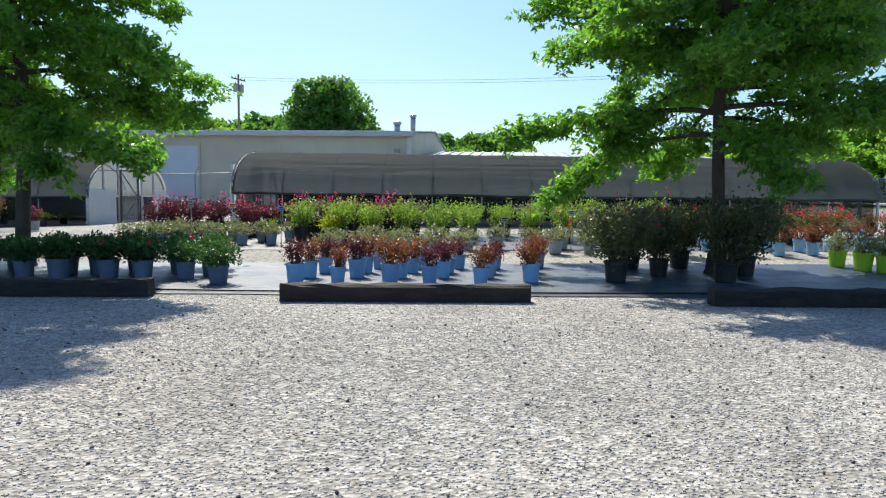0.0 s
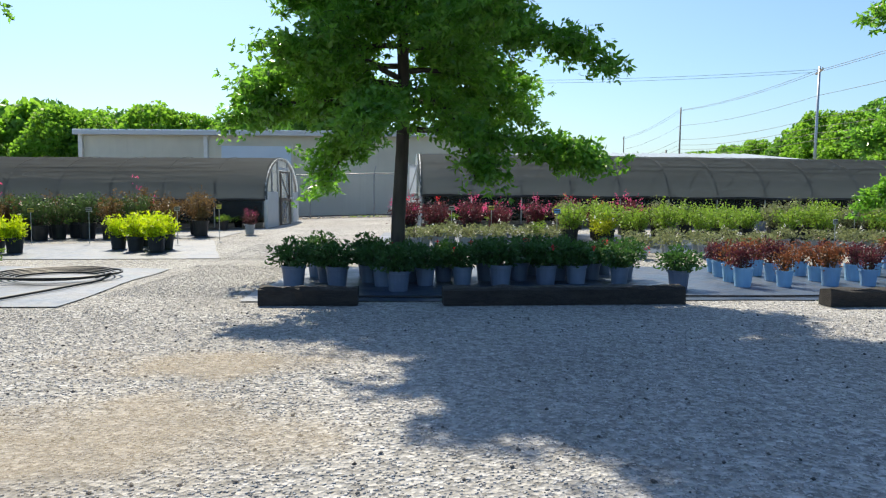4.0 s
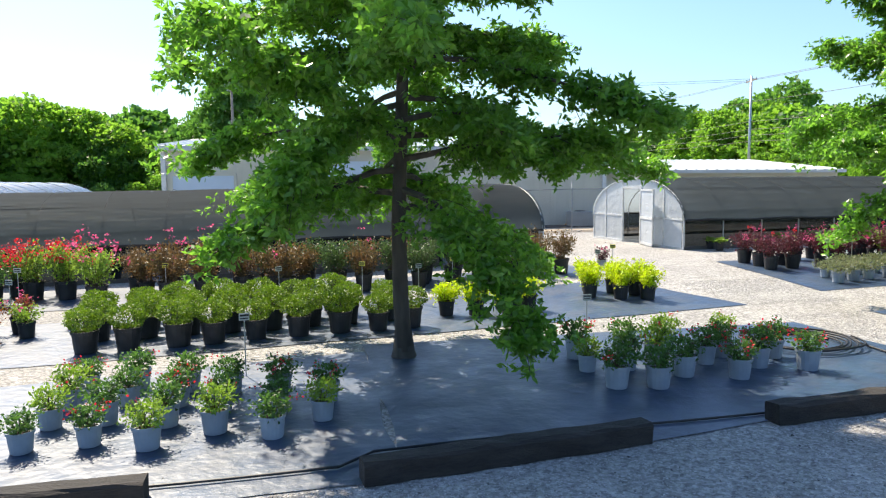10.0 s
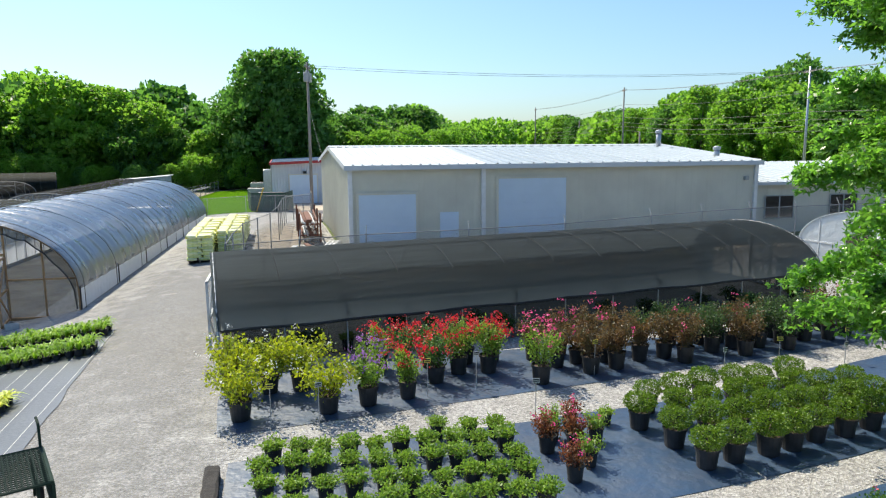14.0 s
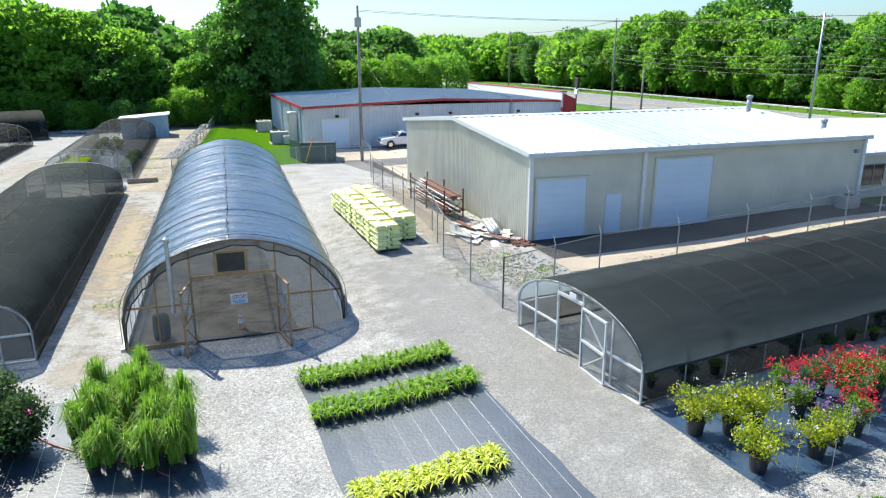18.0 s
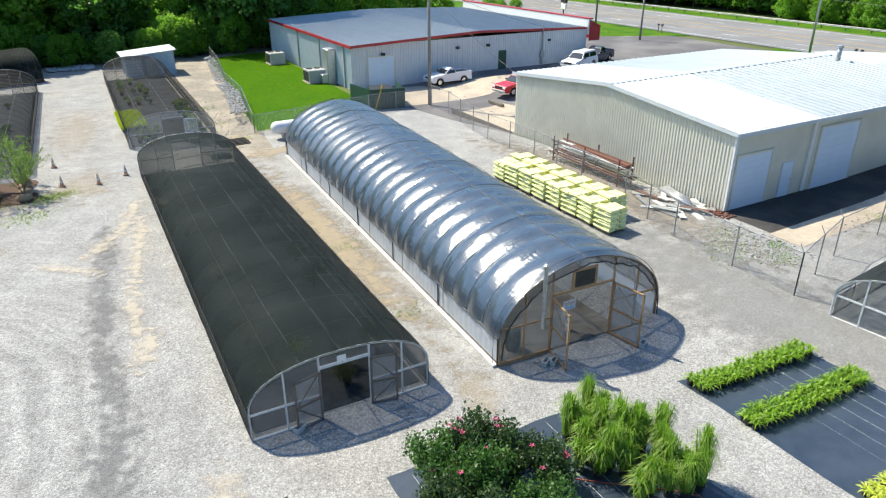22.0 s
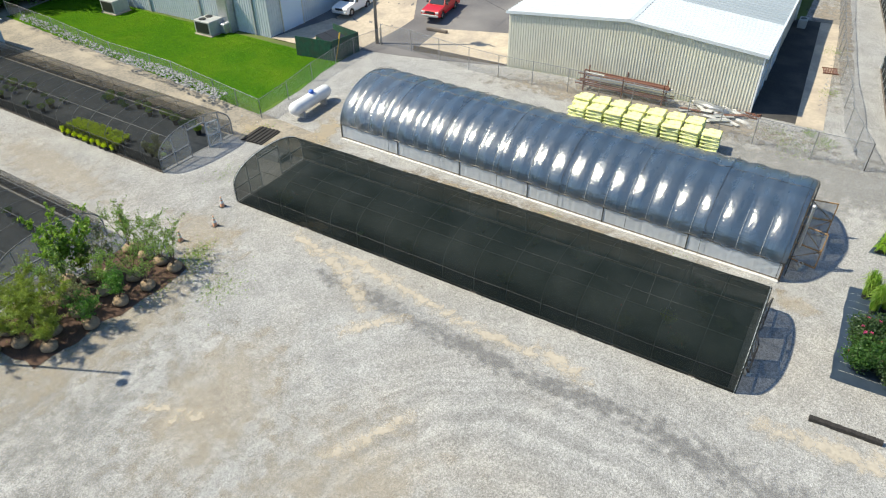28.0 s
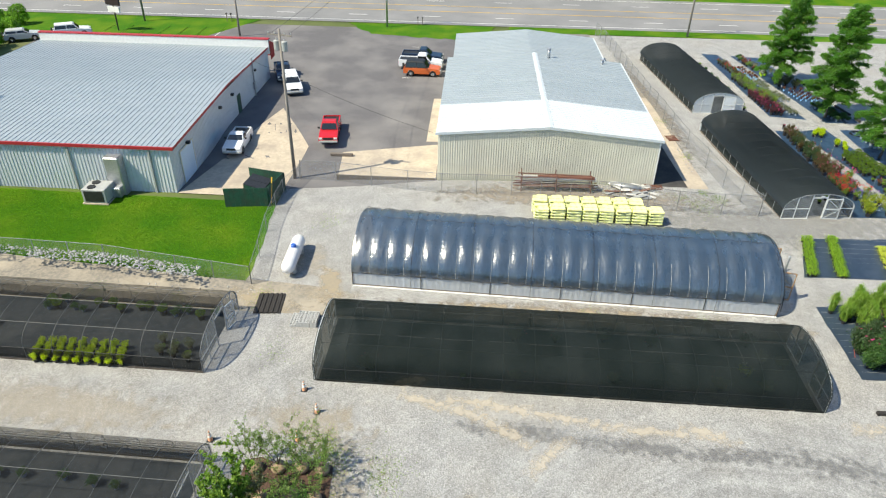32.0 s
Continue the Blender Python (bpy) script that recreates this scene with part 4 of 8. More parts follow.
for y, z in ((79.6, 2.9),):
    part("duct", Build().box(RX0 - 1.0, y, RB, RX0 - 0.05, y + 1.3, z, 0.08).box(RX0 - 1.6, y + 0.1, RB + 0.2, RX0 - 0.9, y + 1.2, RB + 1.1, 0.05), M["galv"], rb, "square galvanised duct")
for y in (77.2, 84.2, 91.5):
    part("downspout", Build().box(RX0 - 0.16, y, RB, RX0 - 0.02, y + 0.14, RZ - 0.1), M["hvac"], rb)
for nm, x, y in (("a", -22.6, 81.4), ("b", -22.8, 94.5)):
    u = thing("condenser", "square grey rooftop-style condenser standing on the lawn", "air conditioner", (x, y, gz(x, y) + 0.03), group="condensers by the grey building")
    part("body", Build().box(-0.9, -1.0, 0.1, 0.9, 1.0, 1.35, 0.04), M["hvac"], u)
    part("base", Build().box(-1.0, -1.1, 0, 1.0, 1.1, 0.1), M["concrete"], u)
    for fx in (-0.42, 0.42):
        part("fan_grille", Build().lathe([(0.34, 1.35), (0.34, 1.42), (0.06, 1.43)], 16, (fx, 0.3, 0)), M["black_plastic"], u)
    part("coil", Build().box(-0.93, -0.8, 0.25, -0.9, 0.8, 1.2), M["black_plastic"], u)

# small blue shed
sx, sy = -36.7, 97.6
sz = gz(sx, sy)
shed = thing("shed", "small pale blue shed with a white lean-to roof", "shed", (sx, sy, sz))
g = Build()
ribbed(g, (-2.6, -2.0), (2.6, -2.0), 0, 2.2, 2.6, 0.3, 0.015)
ribbed(g, (2.6, -2.0), (2.6, 2.0), 0, 2.6, 2.6, 0.3, 0.015)
ribbed(g, (2.6, 2.0), (-2.6, 2.0), 0, 2.6, 2.2, 0.3, 0.015)
ribbed(g, (-2.6, 2.0), (-2.6, -2.0), 0, 2.2, 2.2, 0.3, 0.015)
part("wall", g, M["shed_blue"], shed)
part("roof", Build().add([(-2.9, -2.4, 2.2), (2.9, -2.4, 2.65), (2.9, 2.3, 2.65), (-2.9, 2.3, 2.2), (-2.9, -2.4, 2.28), (2.9, -2.4, 2.73), (2.9, 2.3, 2.73), (-2.9, 2.3, 2.28)], [(3, 2, 1, 0), (4, 5, 6, 7), (0, 1, 5, 4), (1, 2, 6, 5), (2, 3, 7, 6), (3, 0, 4, 7)]), M["roof_white"], shed)
part("door", Build().box(-0.5, -2.05, 0.02, 0.5, -2.0, 1.95), M["paint_white"], shed)


# ---- hoop houses ----
CROWN = [0.86, 0.9]


def arch(w, side, apex, n=20):
    """Outline of a tunnel: upright sides and a rounded crown."""
    e, ez = CROWN
    pts = [(-w / 2, 0.0)]
    for i in range(n + 1):
        a = math.pi * (1 - i / n)
        ca, sa = math.cos(a), math.sin(a)
        pts.append((w / 2 * math.copysign(abs(ca) ** e, ca), side + (apex - side) * max(0.0, sa) ** ez))
    pts.append((w / 2, 0.0))
    return pts


def arch_z(w, side, apex, x):
    c = min(1.0, abs(2 * x / w)) ** (1 / CROWN[0])
    return side + (apex - side) * max(0.0, 1 - c * c) ** (CROWN[1] / 2)


def cover(w, side, apex, ln, bow, bottom, bulge=0.0, inflate=0.03, sub=4):
    pr = [p for p in arch(w + 2 * inflate, side, apex + inflate, 26)]
    pr = [p for p in pr if p[1] > bottom]
    pr = [(pr[0][0], bottom)] + pr + [(pr[-1][0], bottom)]
    rows = []
    n = int(round(ln / bow)) * sub
    for j in range(n + 1):
        y = -0.07 + (ln + 0.14) * j / n
        b = bulge * math.sin(math.pi * (j % sub) / sub)
        wob = 0.012 * math.sin(y * 2.3 + w)
        rows.append([(x * (1 + (b + wob * 0.3) / w), y, z + (b + wob) * max(0, (z - bottom) / apex)) for x, z in pr])
    return Build().loft(rows, False, False)


def gable(parent, w, side, apex, y, out, frame_ma, film_ma, door, rail, posts):
    """A tunnel's end wall: posts up to the arch, a rail, film panels and a doorway. out: -1 faces -y, 1 faces +y."""
    gb = part("end_frame", Build().tube([(x, y, z) for x, z in arch(w, side, apex)], 0.034, 6), frame_ma, parent)
    xs = sorted(set([-w / 2 + 0.04] + posts + [door[0], door[1]] + [w / 2 - 0.04]))
    for x in posts + [door[0], door[1]]:
        part("post", Build().box(x - 0.026, y - 0.03, 0, x + 0.026, y + 0.03, arch_z(w, side, apex, x)), frame_ma, parent)
    part("lintel", Build().box(door[0], y - 0.035, door[2] - 0.04, door[1], y + 0.035, door[2] + 0.05), frame_ma, parent)
    for xa, xb in zip(xs, xs[1:]):
        indoor = xa >= door[0] - 0.01 and xb <= door[1] + 0.01
        za, zb = arch_z(w, side, apex, xa), arch_z(w, side, apex, xb)
        lo = door[2] if indoor else 0.0
        if not indoor:
            part("rail", Build().box(xa, y - 0.03, rail - 0.03, xb, y + 0.03, rail + 0.03), frame_ma, parent)
            part("sill", Build().box(xa, y - 0.05, -0.05, xb, y + 0.05, 0.1), frame_ma, parent)
        k, top = 5, []
        for i in range(k + 1):
            x = xa + 0.04 + (xb - xa - 0.08) * i / k
            top.append((x, y + 0.01 * out, arch_z(w, side, apex, x) - 0.03))
        if not indoor and min(za, zb) > rail + 0.1:
            part("film_panel", Build().loft([[(p[0], p[1], 0.1) for p in top], [(p[0], p[1], rail - 0.03) for p in top]], False, False), film_ma, parent)
            part("film_panel", Build().loft([[(p[0], p[1], rail + 0.03) for p in top], top], False, False), film_ma, parent)
        elif min(p[2] for p in top) > lo + 0.05:
            part("film_panel", Build().loft([[(p[0], p[1], lo + 0.06) for p in top], top], False, False), film_ma, parent)
    return gb


def leaf_door(parent, hinge, w, h, angle, frame_ma, film_ma, brace=True):
    """A framed door leaf with a diagonal brace, swung by an angle about its hinge."""
    m = pose(*hinge, 0, 0, angle)
    d = part("door_leaf", Build().box(0, -0.03, 0.06, 0.055, 0.03, h).box(w - 0.055, -0.03, 0.06, w, 0.03, h).box(0, -0.03, h - 0.055, w, 0.03, h).box(0, -0.03, 0.06, w, 0.03, 0.14).box(0, -0.03, h / 2 - 0.04, w, 0.03, h / 2 + 0.04), frame_ma, parent, m=m)
    part("film", Build().box(0.055, -0.006, 0.14, w - 0.055, 0.006, h / 2 - 0.04).box(0.055, -0.006, h / 2 + 0.04, w - 0.055, 0.006, h - 0.055), film_ma, d)
    if brace:
        part("brace", Build().tube([(0.055, 0.02, 0.14), (w - 0.055, 0.02, h / 2 - 0.04)], 0.028, 4).tube([(0.055, 0.02, h - 0.055), (w - 0.055, 0.02, h / 2 + 0.04)], 0.028, 4), frame_ma, d)
    return d


def tunnel(label, p0, p1, w, side, apex, base, bow, cover_ma, bottom, bulge, frame_ma, film_ma, door, rail, posts, group="", back=True, rise=0.0):
    """A hoop house from the middle of one end (p0) to the other (p1), which lies higher by rise."""
    d = Vector((p1[0] - p0[0], p1[1] - p0[1], 0))
    ln, turn = d.length, math.degrees(math.atan2(-d.x, d.y))
    h = thing("hoop_house", label, "greenhouse", (p0[0], p0[1], base, math.degrees(math.atan2(rise, ln)), 0, turn), group)
    steel = M["bow_dull"] if cover_ma in (M["shade_black"], M["shade_net"]) else M["galv"]
    n = int(round(ln / bow))
    pr = arch(w, side, apex, 16)
    for j in range(n + 1):
        y = min(max(ln * j / n, 0.03), ln - 0.03)
        part("bow", Build().tube([(x * 0.995, y, z - 0.02) for x, z in pr], 0.014 if steel == M["bow_dull"] else 0.02, 5), steel, h)
    part("ridge_pipe", Build().tube([(0, 0, apex - 0.05), (0, ln, apex - 0.05)], 0.016, 5), steel, h)
    for sx_ in (-1, 1):
        part("side_pipe", Build().tube([(sx_ * w * 0.33, 0, arch_z(w, side, apex, w * 0.33) - 0.05), (sx_ * w * 0.33, ln, arch_z(w, side, apex, w * 0.33) - 0.05)], 0.016, 5), steel, h)
        part("base_board", Build().box(sx_ * w / 2 - 0.03, 0, -0.3, sx_ * w / 2 + 0.03, ln, 0.14), M["old_wood"], h)
    part("cover", cover(w, side, apex, ln, bow, bottom, bulge, sub=6 if bulge > 0.05 else 4), cover_ma, h, smooth=True)
    gable(h, w, side, apex, 0.0, -1, frame_ma, film_ma, door, rail, posts)
    if back:
        gable(h, w, side, apex, ln, 1, frame_ma, M["shade_net"], (-0.9, 0.9, 2.0), rail, [-1.9, 1.9])
    return h, ln


M["brown_floor"] = material("brown_floor", (0.20, 0.185, 0.155), (0.13, 0.115, 0.095), scale=2.5, rough=0.9, c3=(0.33, 0.30, 0.25), mix3=0.7, scale3=0.6, spec=0.15)
M["frame_dull"] = material("frame_dull", (0.30, 0.31, 0.32), (0.22, 0.23, 0.24), scale=6, rough=0.6)
M["bow_dull"] = material("bow_dull", (0.24, 0.25, 0.26), (0.17, 0.18, 0.19), scale=9, rough=0.55, metal=0.4)
M["strap_grey"] = material("strap_grey", (0.065, 0.068, 0.068), (0.045, 0.047, 0.047), scale=6, rough=0.8, spec=0.15)
M["seam_dark"] = material("seam_dark", (0.085, 0.087, 0.085), (0.055, 0.056, 0.055), scale=6, rough=0.8, spec=0.15)
M["frame_white"] = material("frame_white", (0.62, 0.64, 0.65), (0.5, 0.52, 0.53), scale=6, rough=0.55)
# two long shade tunnels behind the beds
CROWN[:] = [1.0, 1.0]
hA, lnA = tunnel("long low tunnel under faded grey shade cloth, sides rolled up", (-21.9, 21.47), (-3.72, 23.25), 5.9, 1.05, 2.33, -0.08, 1.52, M["shade_grey"], 0.98, 0.015, M["frame_white"], M["film_clear"], (-0.75, 0.45, 2.0), 1.0, [-1.9, 1.75], "shade tunnels", rise=0.17)
leaf_door(hA, (0.47, -0.06, 0), 1.25, 1.95, -6, M["frame_white"], M["film_clear"])
hE, lnE = tunnel("long low tunnel under faded grey shade cloth, white film end", (0.95, 23.05), (20.5, 25.1), 5.6, 1.0, 2.32, 0.28, 1.52, M["shade_grey"], 0.95, 0.015, M["frame_white"], M["film_white"], (-0.75, 0.45, 2.0), 1.0, [-1.9, 1.75], "shade tunnels")
leaf_door(hE, (0.47, -0.06, 0), 1.25, 1.95, -14, M["frame_white"], M["film_white"])
for h, ln, w, side, apex in ((hA, lnA, 5.9, 1.05, 2.33), (hE, lnE, 5.6, 1.0, 2.32)):
    for sx_ in (-1, 1):
        part("rolled_edge", Build().tube([(sx_ * (w / 2 + 0.05), 0.05 + ln * i / 24, 0.97 + 0.02 * math.sin(i * 1.7)) for i in range(24)] + [(sx_ * (w / 2 + 0.05), ln, 0.97)], 0.035, 6), M["black_plastic"], h, "rolled black cloth edge")
    nb = int(round(ln / 1.52))
    for j in range(nb + 1):
        y = min(max(ln * j / nb, 0.06), ln - 0.06)
        part("strap", Build().tube([(x, y, z) for x, z in arch(w + 0.10, side, apex + 0.055, 22) if z > 1.88], 0.0055, 4), M["strap_grey"], h, "pale cord over the cloth")
    part("bench_cloth", Build().box(0.5 - w / 2, 0.6, 0.02, w / 2 - 0.5, ln - 0.4, 0.03), M["cloth_black"], h)
    for sx_ in (-1, 1):
        o = sx_ * (w / 2 - 0.05)
        part("side_net", Build().add([(o, 0.1, 0.05), (o, ln - 0.1, 0.05), (o, ln - 0.1, 0.95), (o, 0.1, 0.95)], [(0, 1, 2, 3)]), M["shade_black"], h, "black mesh hung below the cover")
for xa, xb in ((-3.0, -1.95), (1.2, 2.95)):
    part("white_panel", Build().box(xa, -0.03, 0.02, xb, 0.0, 1.22), M["film_white"], hA, "white plastic sheet on the end wall", m=pose(0, lnA + 0.06, 0))
leaf_door(hA, (0.9, lnA + 0.08, 0), 1.1, 1.9, 174, M["old_wood"], M["film_clear"])
part("number_plate", Build().box(-0.15, -0.06, 2.05, 0.15, -0.045, 2.22), M["paint_white"], hA, "small white plate")

# big film house
CROWN[:] = [1.12, 1.0]
hB, lnB = tunnel("large greenhouse under glossy dark blue film with a pale skirt", (-30.85, 28.75), (-29.35, 57.9), 7.3, 1.1, 3.58, -0.85, 1.22, M["film_dark"], 1.06, 0.135, M["pine"], M["film_clear"], (-1.45, 1.35, 2.35), 1.45, [-2.6, 2.55], "")
for sx_ in (-1, 1):
    g = Build()
    rows = [[], []]
    n = 150
    for i in range(n + 1):
        y = lnB * i / n
        o = sx_ * (3.66 + 0.012 * (i % 2))
        rows[0].append((o, y, -0.05))
        rows[1].append((o, y, 1.16))
    g.loft(rows, False, False)
    part("skirt", g, M["film_white"], hB, "pale corrugated plastic skirt")
    part("hem", Build().tube([(sx_ * 3.70, lnB * i / 60, 1.13 + 0.03 * math.sin(i * 0.9)) for i in range(61)], 0.03, 5), M["black_plastic"], hB)
    for i in range(7):
        part("skirt_batten", Build().box(sx_ * 3.7 - 0.02, lnB * i / 6 - 0.02, 0, sx_ * 3.7 + 0.02, lnB * i / 6 + 0.02, 1.15), M["black_plastic"], hB)
    part("footing", Build().box(sx_ * 3.75 - 0.12, 0, -0.3, sx_ * 3.75 + 0.12, lnB, 0.06), M["white_board"], hB, "white footing strip")
for k in range(8):
    y = min(max(lnB * k / 7, 0.15), lnB - 0.15)
    part("cord", Build().tube([(x * 1.042, y, z + 0.15 * z / 3.58) for x, z in arch(7.3, 1.1, 3.58, 24)], 0.012, 5), M["black_plastic"], hB, "black cord tied over the film")
# pale tubes added for the light lines of film stretched over the bows
n = int(round(lnB / 1.22))
for k in range(1, n):
    part("crease_tape", Build().tube([(x * 1.012, lnB * k / n, z + 0.045) for x, z in arch(7.3, 1.1, 3.58, 24) if x < -2.2 and z > 1.1], 0.012, 4), M["hvac"], hB)
leaf_door(hB, (-1.45, -0.05, 0), 1.4, 2.3, -100, M["pine"], M["film_clear"])
leaf_door(hB, (1.35, -0.05, 0), 1.4, 2.3, -78, M["pine"], M["film_clear"])
rowsv = []
for i in range(31):
    a = math.pi * i / 30
    x = -3.68 * math.cos(a)
    zt = arch_z(7.3, 1.1, 3.58, x) + 0.03
    dz = 0.22 + 0.05 * math.sin(i * 1.1) + 0.04 * math.sin(i * 2.9) + 0.30 * abs(x / 3.68) ** 3 + (0.2 if i in (0, 1, 29, 30) else 0)
    rowsv.append([(x, -0.02, zt), (x * 1.0, -0.16, zt - 0.02), (x * 0.99, -0.2, zt - dz)])
flap = part("cloth_flap", Build().loft(rowsv, False, False), M["shade_net"], hB, "ragged black shade-cloth flap")
part("hem", Build().tube([r[2] for r in rowsv], 0.028, 5), M["black_plastic"], flap)
part("ridge_seam", Build().tube([(-0.12 + 0.04 * math.sin(i * 2.1), -0.05 + (lnB + 0.1) * i / 90, 3.58 + 0.055 + 0.07 * abs(math.sin(math.pi * (i / 90) * round(lnB / 1.22)))) for i in range(91)], 0.016, 4), M["black_plastic"], hB, "stitched seam along the ridge")
part("vent", Build().box(-0.55, -0.09, 2.5, 0.35, -0.02, 3.15), M["black_plastic"], hB, "dark square fan vent")
part("vent_frame", Build().box(-0.65, -0.1, 2.4, 0.45, -0.03, 2.5).box(-0.65, -0.1, 3.15, 0.45, -0.03, 3.23).box(-0.65, -0.1, 2.5, -0.55, -0.03, 3.15).box(0.35, -0.1, 2.5, 0.45, -0.03, 3.15), M["pine"], hB)
part("flue", Build().tube([(-2.05, -0.35, 1.3), (-2.05, -0.35, 3.75)], 0.07, 8).lathe([(0.11, 3.75), (0.11, 3.85), (0.02, 3.92)], 8, (-2.05, -0.35, 0)), M["galv"], hB, "galvanised flue pipe")
part("floor_cloth", Build().box(-3.4, 0.06, 0.02, 3.4, lnB - 0.2, 0.03), M["brown_floor"], hB, "dark brown earth floor")
part("barrel", Build().lathe([(0.26, 0.0), (0.29, 0.3), (0.29, 0.6), (0.26, 0.88)], 14, (-2.6, 0.7, 0)), M["cart_green"], hB, "dark barrel inside", smooth=True)

CROWN[:] = [0.88, 0.92]
hC, lnC = tunnel("long tunnel covered to the ground in black shade cloth", (-40.3, 29.3), (-39.7, 58.7), 6.1, 1.1, 2.45, -0.95, 1.84, M["shade_black"], -0.05, 0.01, M["frame_white"], M["film_clear"], (-0.75, 0.95, 2.0), 1.0, [-1.9, 2.1], "black tunnels")
leaf_door(hC, (-0.75, -0.04, 0), 0.95, 1.9, -165, M["old_wood"], M["film_clear"])
leaf_door(hC, (0.95, -0.04, 0), 0.9, 1.9, -12, M["old_wood"], M["film_clear"])
part("number_plate", Build().box(-0.15, -0.06, 2.1, 0.15, -0.045, 2.3), M["paint_white"], hC, "small white plate")
part("floor_cloth", Build().box(-2.9, 0.3, 0.07, 2.9, lnC - 0.2, 0.09), M["floor_black"], hC)
for xs_ in (-1.35, 0.0, 1.15):
    part("seam", Build().tube([(xs_ + 0.02 * math.sin(i * 0.8), lnC * i / 40, arch_z(6.1, 1.1, 2.45, xs_) + 0.038) for i in range(41)], 0.008, 4), M["seam_dark"], hC, "stitched seam in the cloth")
for sx_ in (-1, 1):
    part("edge_cord", Build().tube([(sx_ * 3.1, lnC * i / 30, 1.08 + 0.02 * math.sin(i * 1.3)) for i in range(31)], 0.012, 4), M["black_plastic"], hC, "cord along the cloth's shoulder")
for k, (ya, xa, xb) in enumerate(((3.2, -2.2, -0.6), (4.6, -1.9, 0.9), (6.5, -2.3, -1.0), (11.4, 0.2, 1.6), (17.5, -2.0, -0.9))):
    part("seam", Build().tube([(xa + (xb - xa) * i / 8, ya + 0.25 * i / 8, arch_z(6.1, 1.1, 2.45, xa + (xb - xa) * i / 8) + 0.036) for i in range(9)], 0.007, 4), M["seam_dark"], hC)
hD, lnD = tunnel("long tunnel under open black netting, bows showing through", (-39.5, 65.4), (-38.6, 94.6), 6.2, 1.1, 2.5, -0.95, 1.84, M["shade_net"], -0.05, 0.01, M["frame_dull"], M["film_clear"], (-0.6, 0.9, 2.0), 1.0, [-1.9, 2.1], "black tunnels")
leaf_door(hD, (0.9, -0.04, 0), 0.95, 1.9, -15, M["frame_white"], M["film_clear"])
part("floor_cloth", Build().box(-2.9, 0.3, 0.07, 2.9, lnD - 0.2, 0.09), M["floor_black"], hD)
hF, lnF = tunnel("long tunnel under open black netting beside the gravel lane", (-52.2, 62.8), (-51.2, 92.0), 6.2, 1.1, 2.5, -0.95, 1.84, M["shade_net"], -0.05, 0.01, M["frame_dull"], M["film_clear"], (-0.6, 0.9, 2.0), 1.0, [-1.9, 2.1], "black tunnels")
part("floor_cloth", Build().box(-2.9, 0.3, 0.07, 2.9, lnF - 0.2, 0.09), M["floor_black"], hF)
for h, ln in ((hD, lnD), (hF, lnF)):
    for sx_ in (-1, 1):
        o = sx_ * 3.06
        part("side_net", Build().add([(o, 0.05, 0.0), (o, ln - 0.05, 0.0), (o, ln - 0.05, 1.05), (o, 0.05, 1.05)], [(0, 1, 2, 3)]), M["side_mesh"], h, "doubled black netting on the side wall")
        part("edge_wire", Build().tube([(sx_ * 3.14, 0, 1.08), (sx_ * 3.14, ln, 1.08)], 0.014, 4), M["black_plastic"], h)
hG, lnG = tunnel("broad dark tunnel at the edge of the wood", (-62.0, 97.0), (-48.5, 101.0), 7.5, 1.2, 3.2, -0.95, 1.84, M["shade_black"], -0.05, 0.01, M["frame_dull"], M["film_clear"], (-0.6, 0.9, 2.0), 1.0, [-1.9, 2.1], "black tunnels")


# ---- leaves and plants ----
RNG = np.random.default_rng(7)


def leaf_quads(c, size, aspect=0.55, up=0.3, outward=None, rng=RNG):
    """Diamond leaves about the centres c (n, 3)."""
    n = len(c)
    d = rng.normal(size=(n, 3))
    if outward is not None:
        d += outward * 1.2
    d[:, 2] += up
    d /= np.linalg.norm(d, axis=1)[:, None] + 1e-9
    s = np.cross(d, rng.normal(size=(n, 3)))
    s /= np.linalg.norm(s, axis=1)[:, None] + 1e-9
    ln = size * rng.uniform(0.65, 1.3, (n, 1))
    q = np.stack([c - d * ln * 0.5, c + s * ln * aspect * 0.5 - d * ln * 0.05, c + d * ln * 0.5, c - s * ln * aspect * 0.5 - d * ln * 0.05], 1)
    return q


def shell(n, r, h, z0, inner=0.55, flat=1.0, lumps=0.18, rng=RNG):
    """Points in the outer shell of an uneven rounded bush, and their outward directions."""
    d = rng.normal(size=(n, 3))
    d /= np.linalg.norm(d, axis=1)[:, None]
    k = inner + (1 - inner) * rng.uniform(0, 1, n) ** 0.6
    ph = rng.uniform(0, 6.28, 6)
    k *= 1 + lumps * (np.sin(4 * d[:, 0] + ph[0]) * np.sin(4 * d[:, 1] + ph[1]) + 0.7 * np.sin(7 * d[:, 2] + 5 * d[:, 0] + ph[2]))
    p = d * k[:, None] * np.array([r, r, h / 2])
    p[:, 2] = p[:, 2] * flat + z0 + h / 2
    return p, d


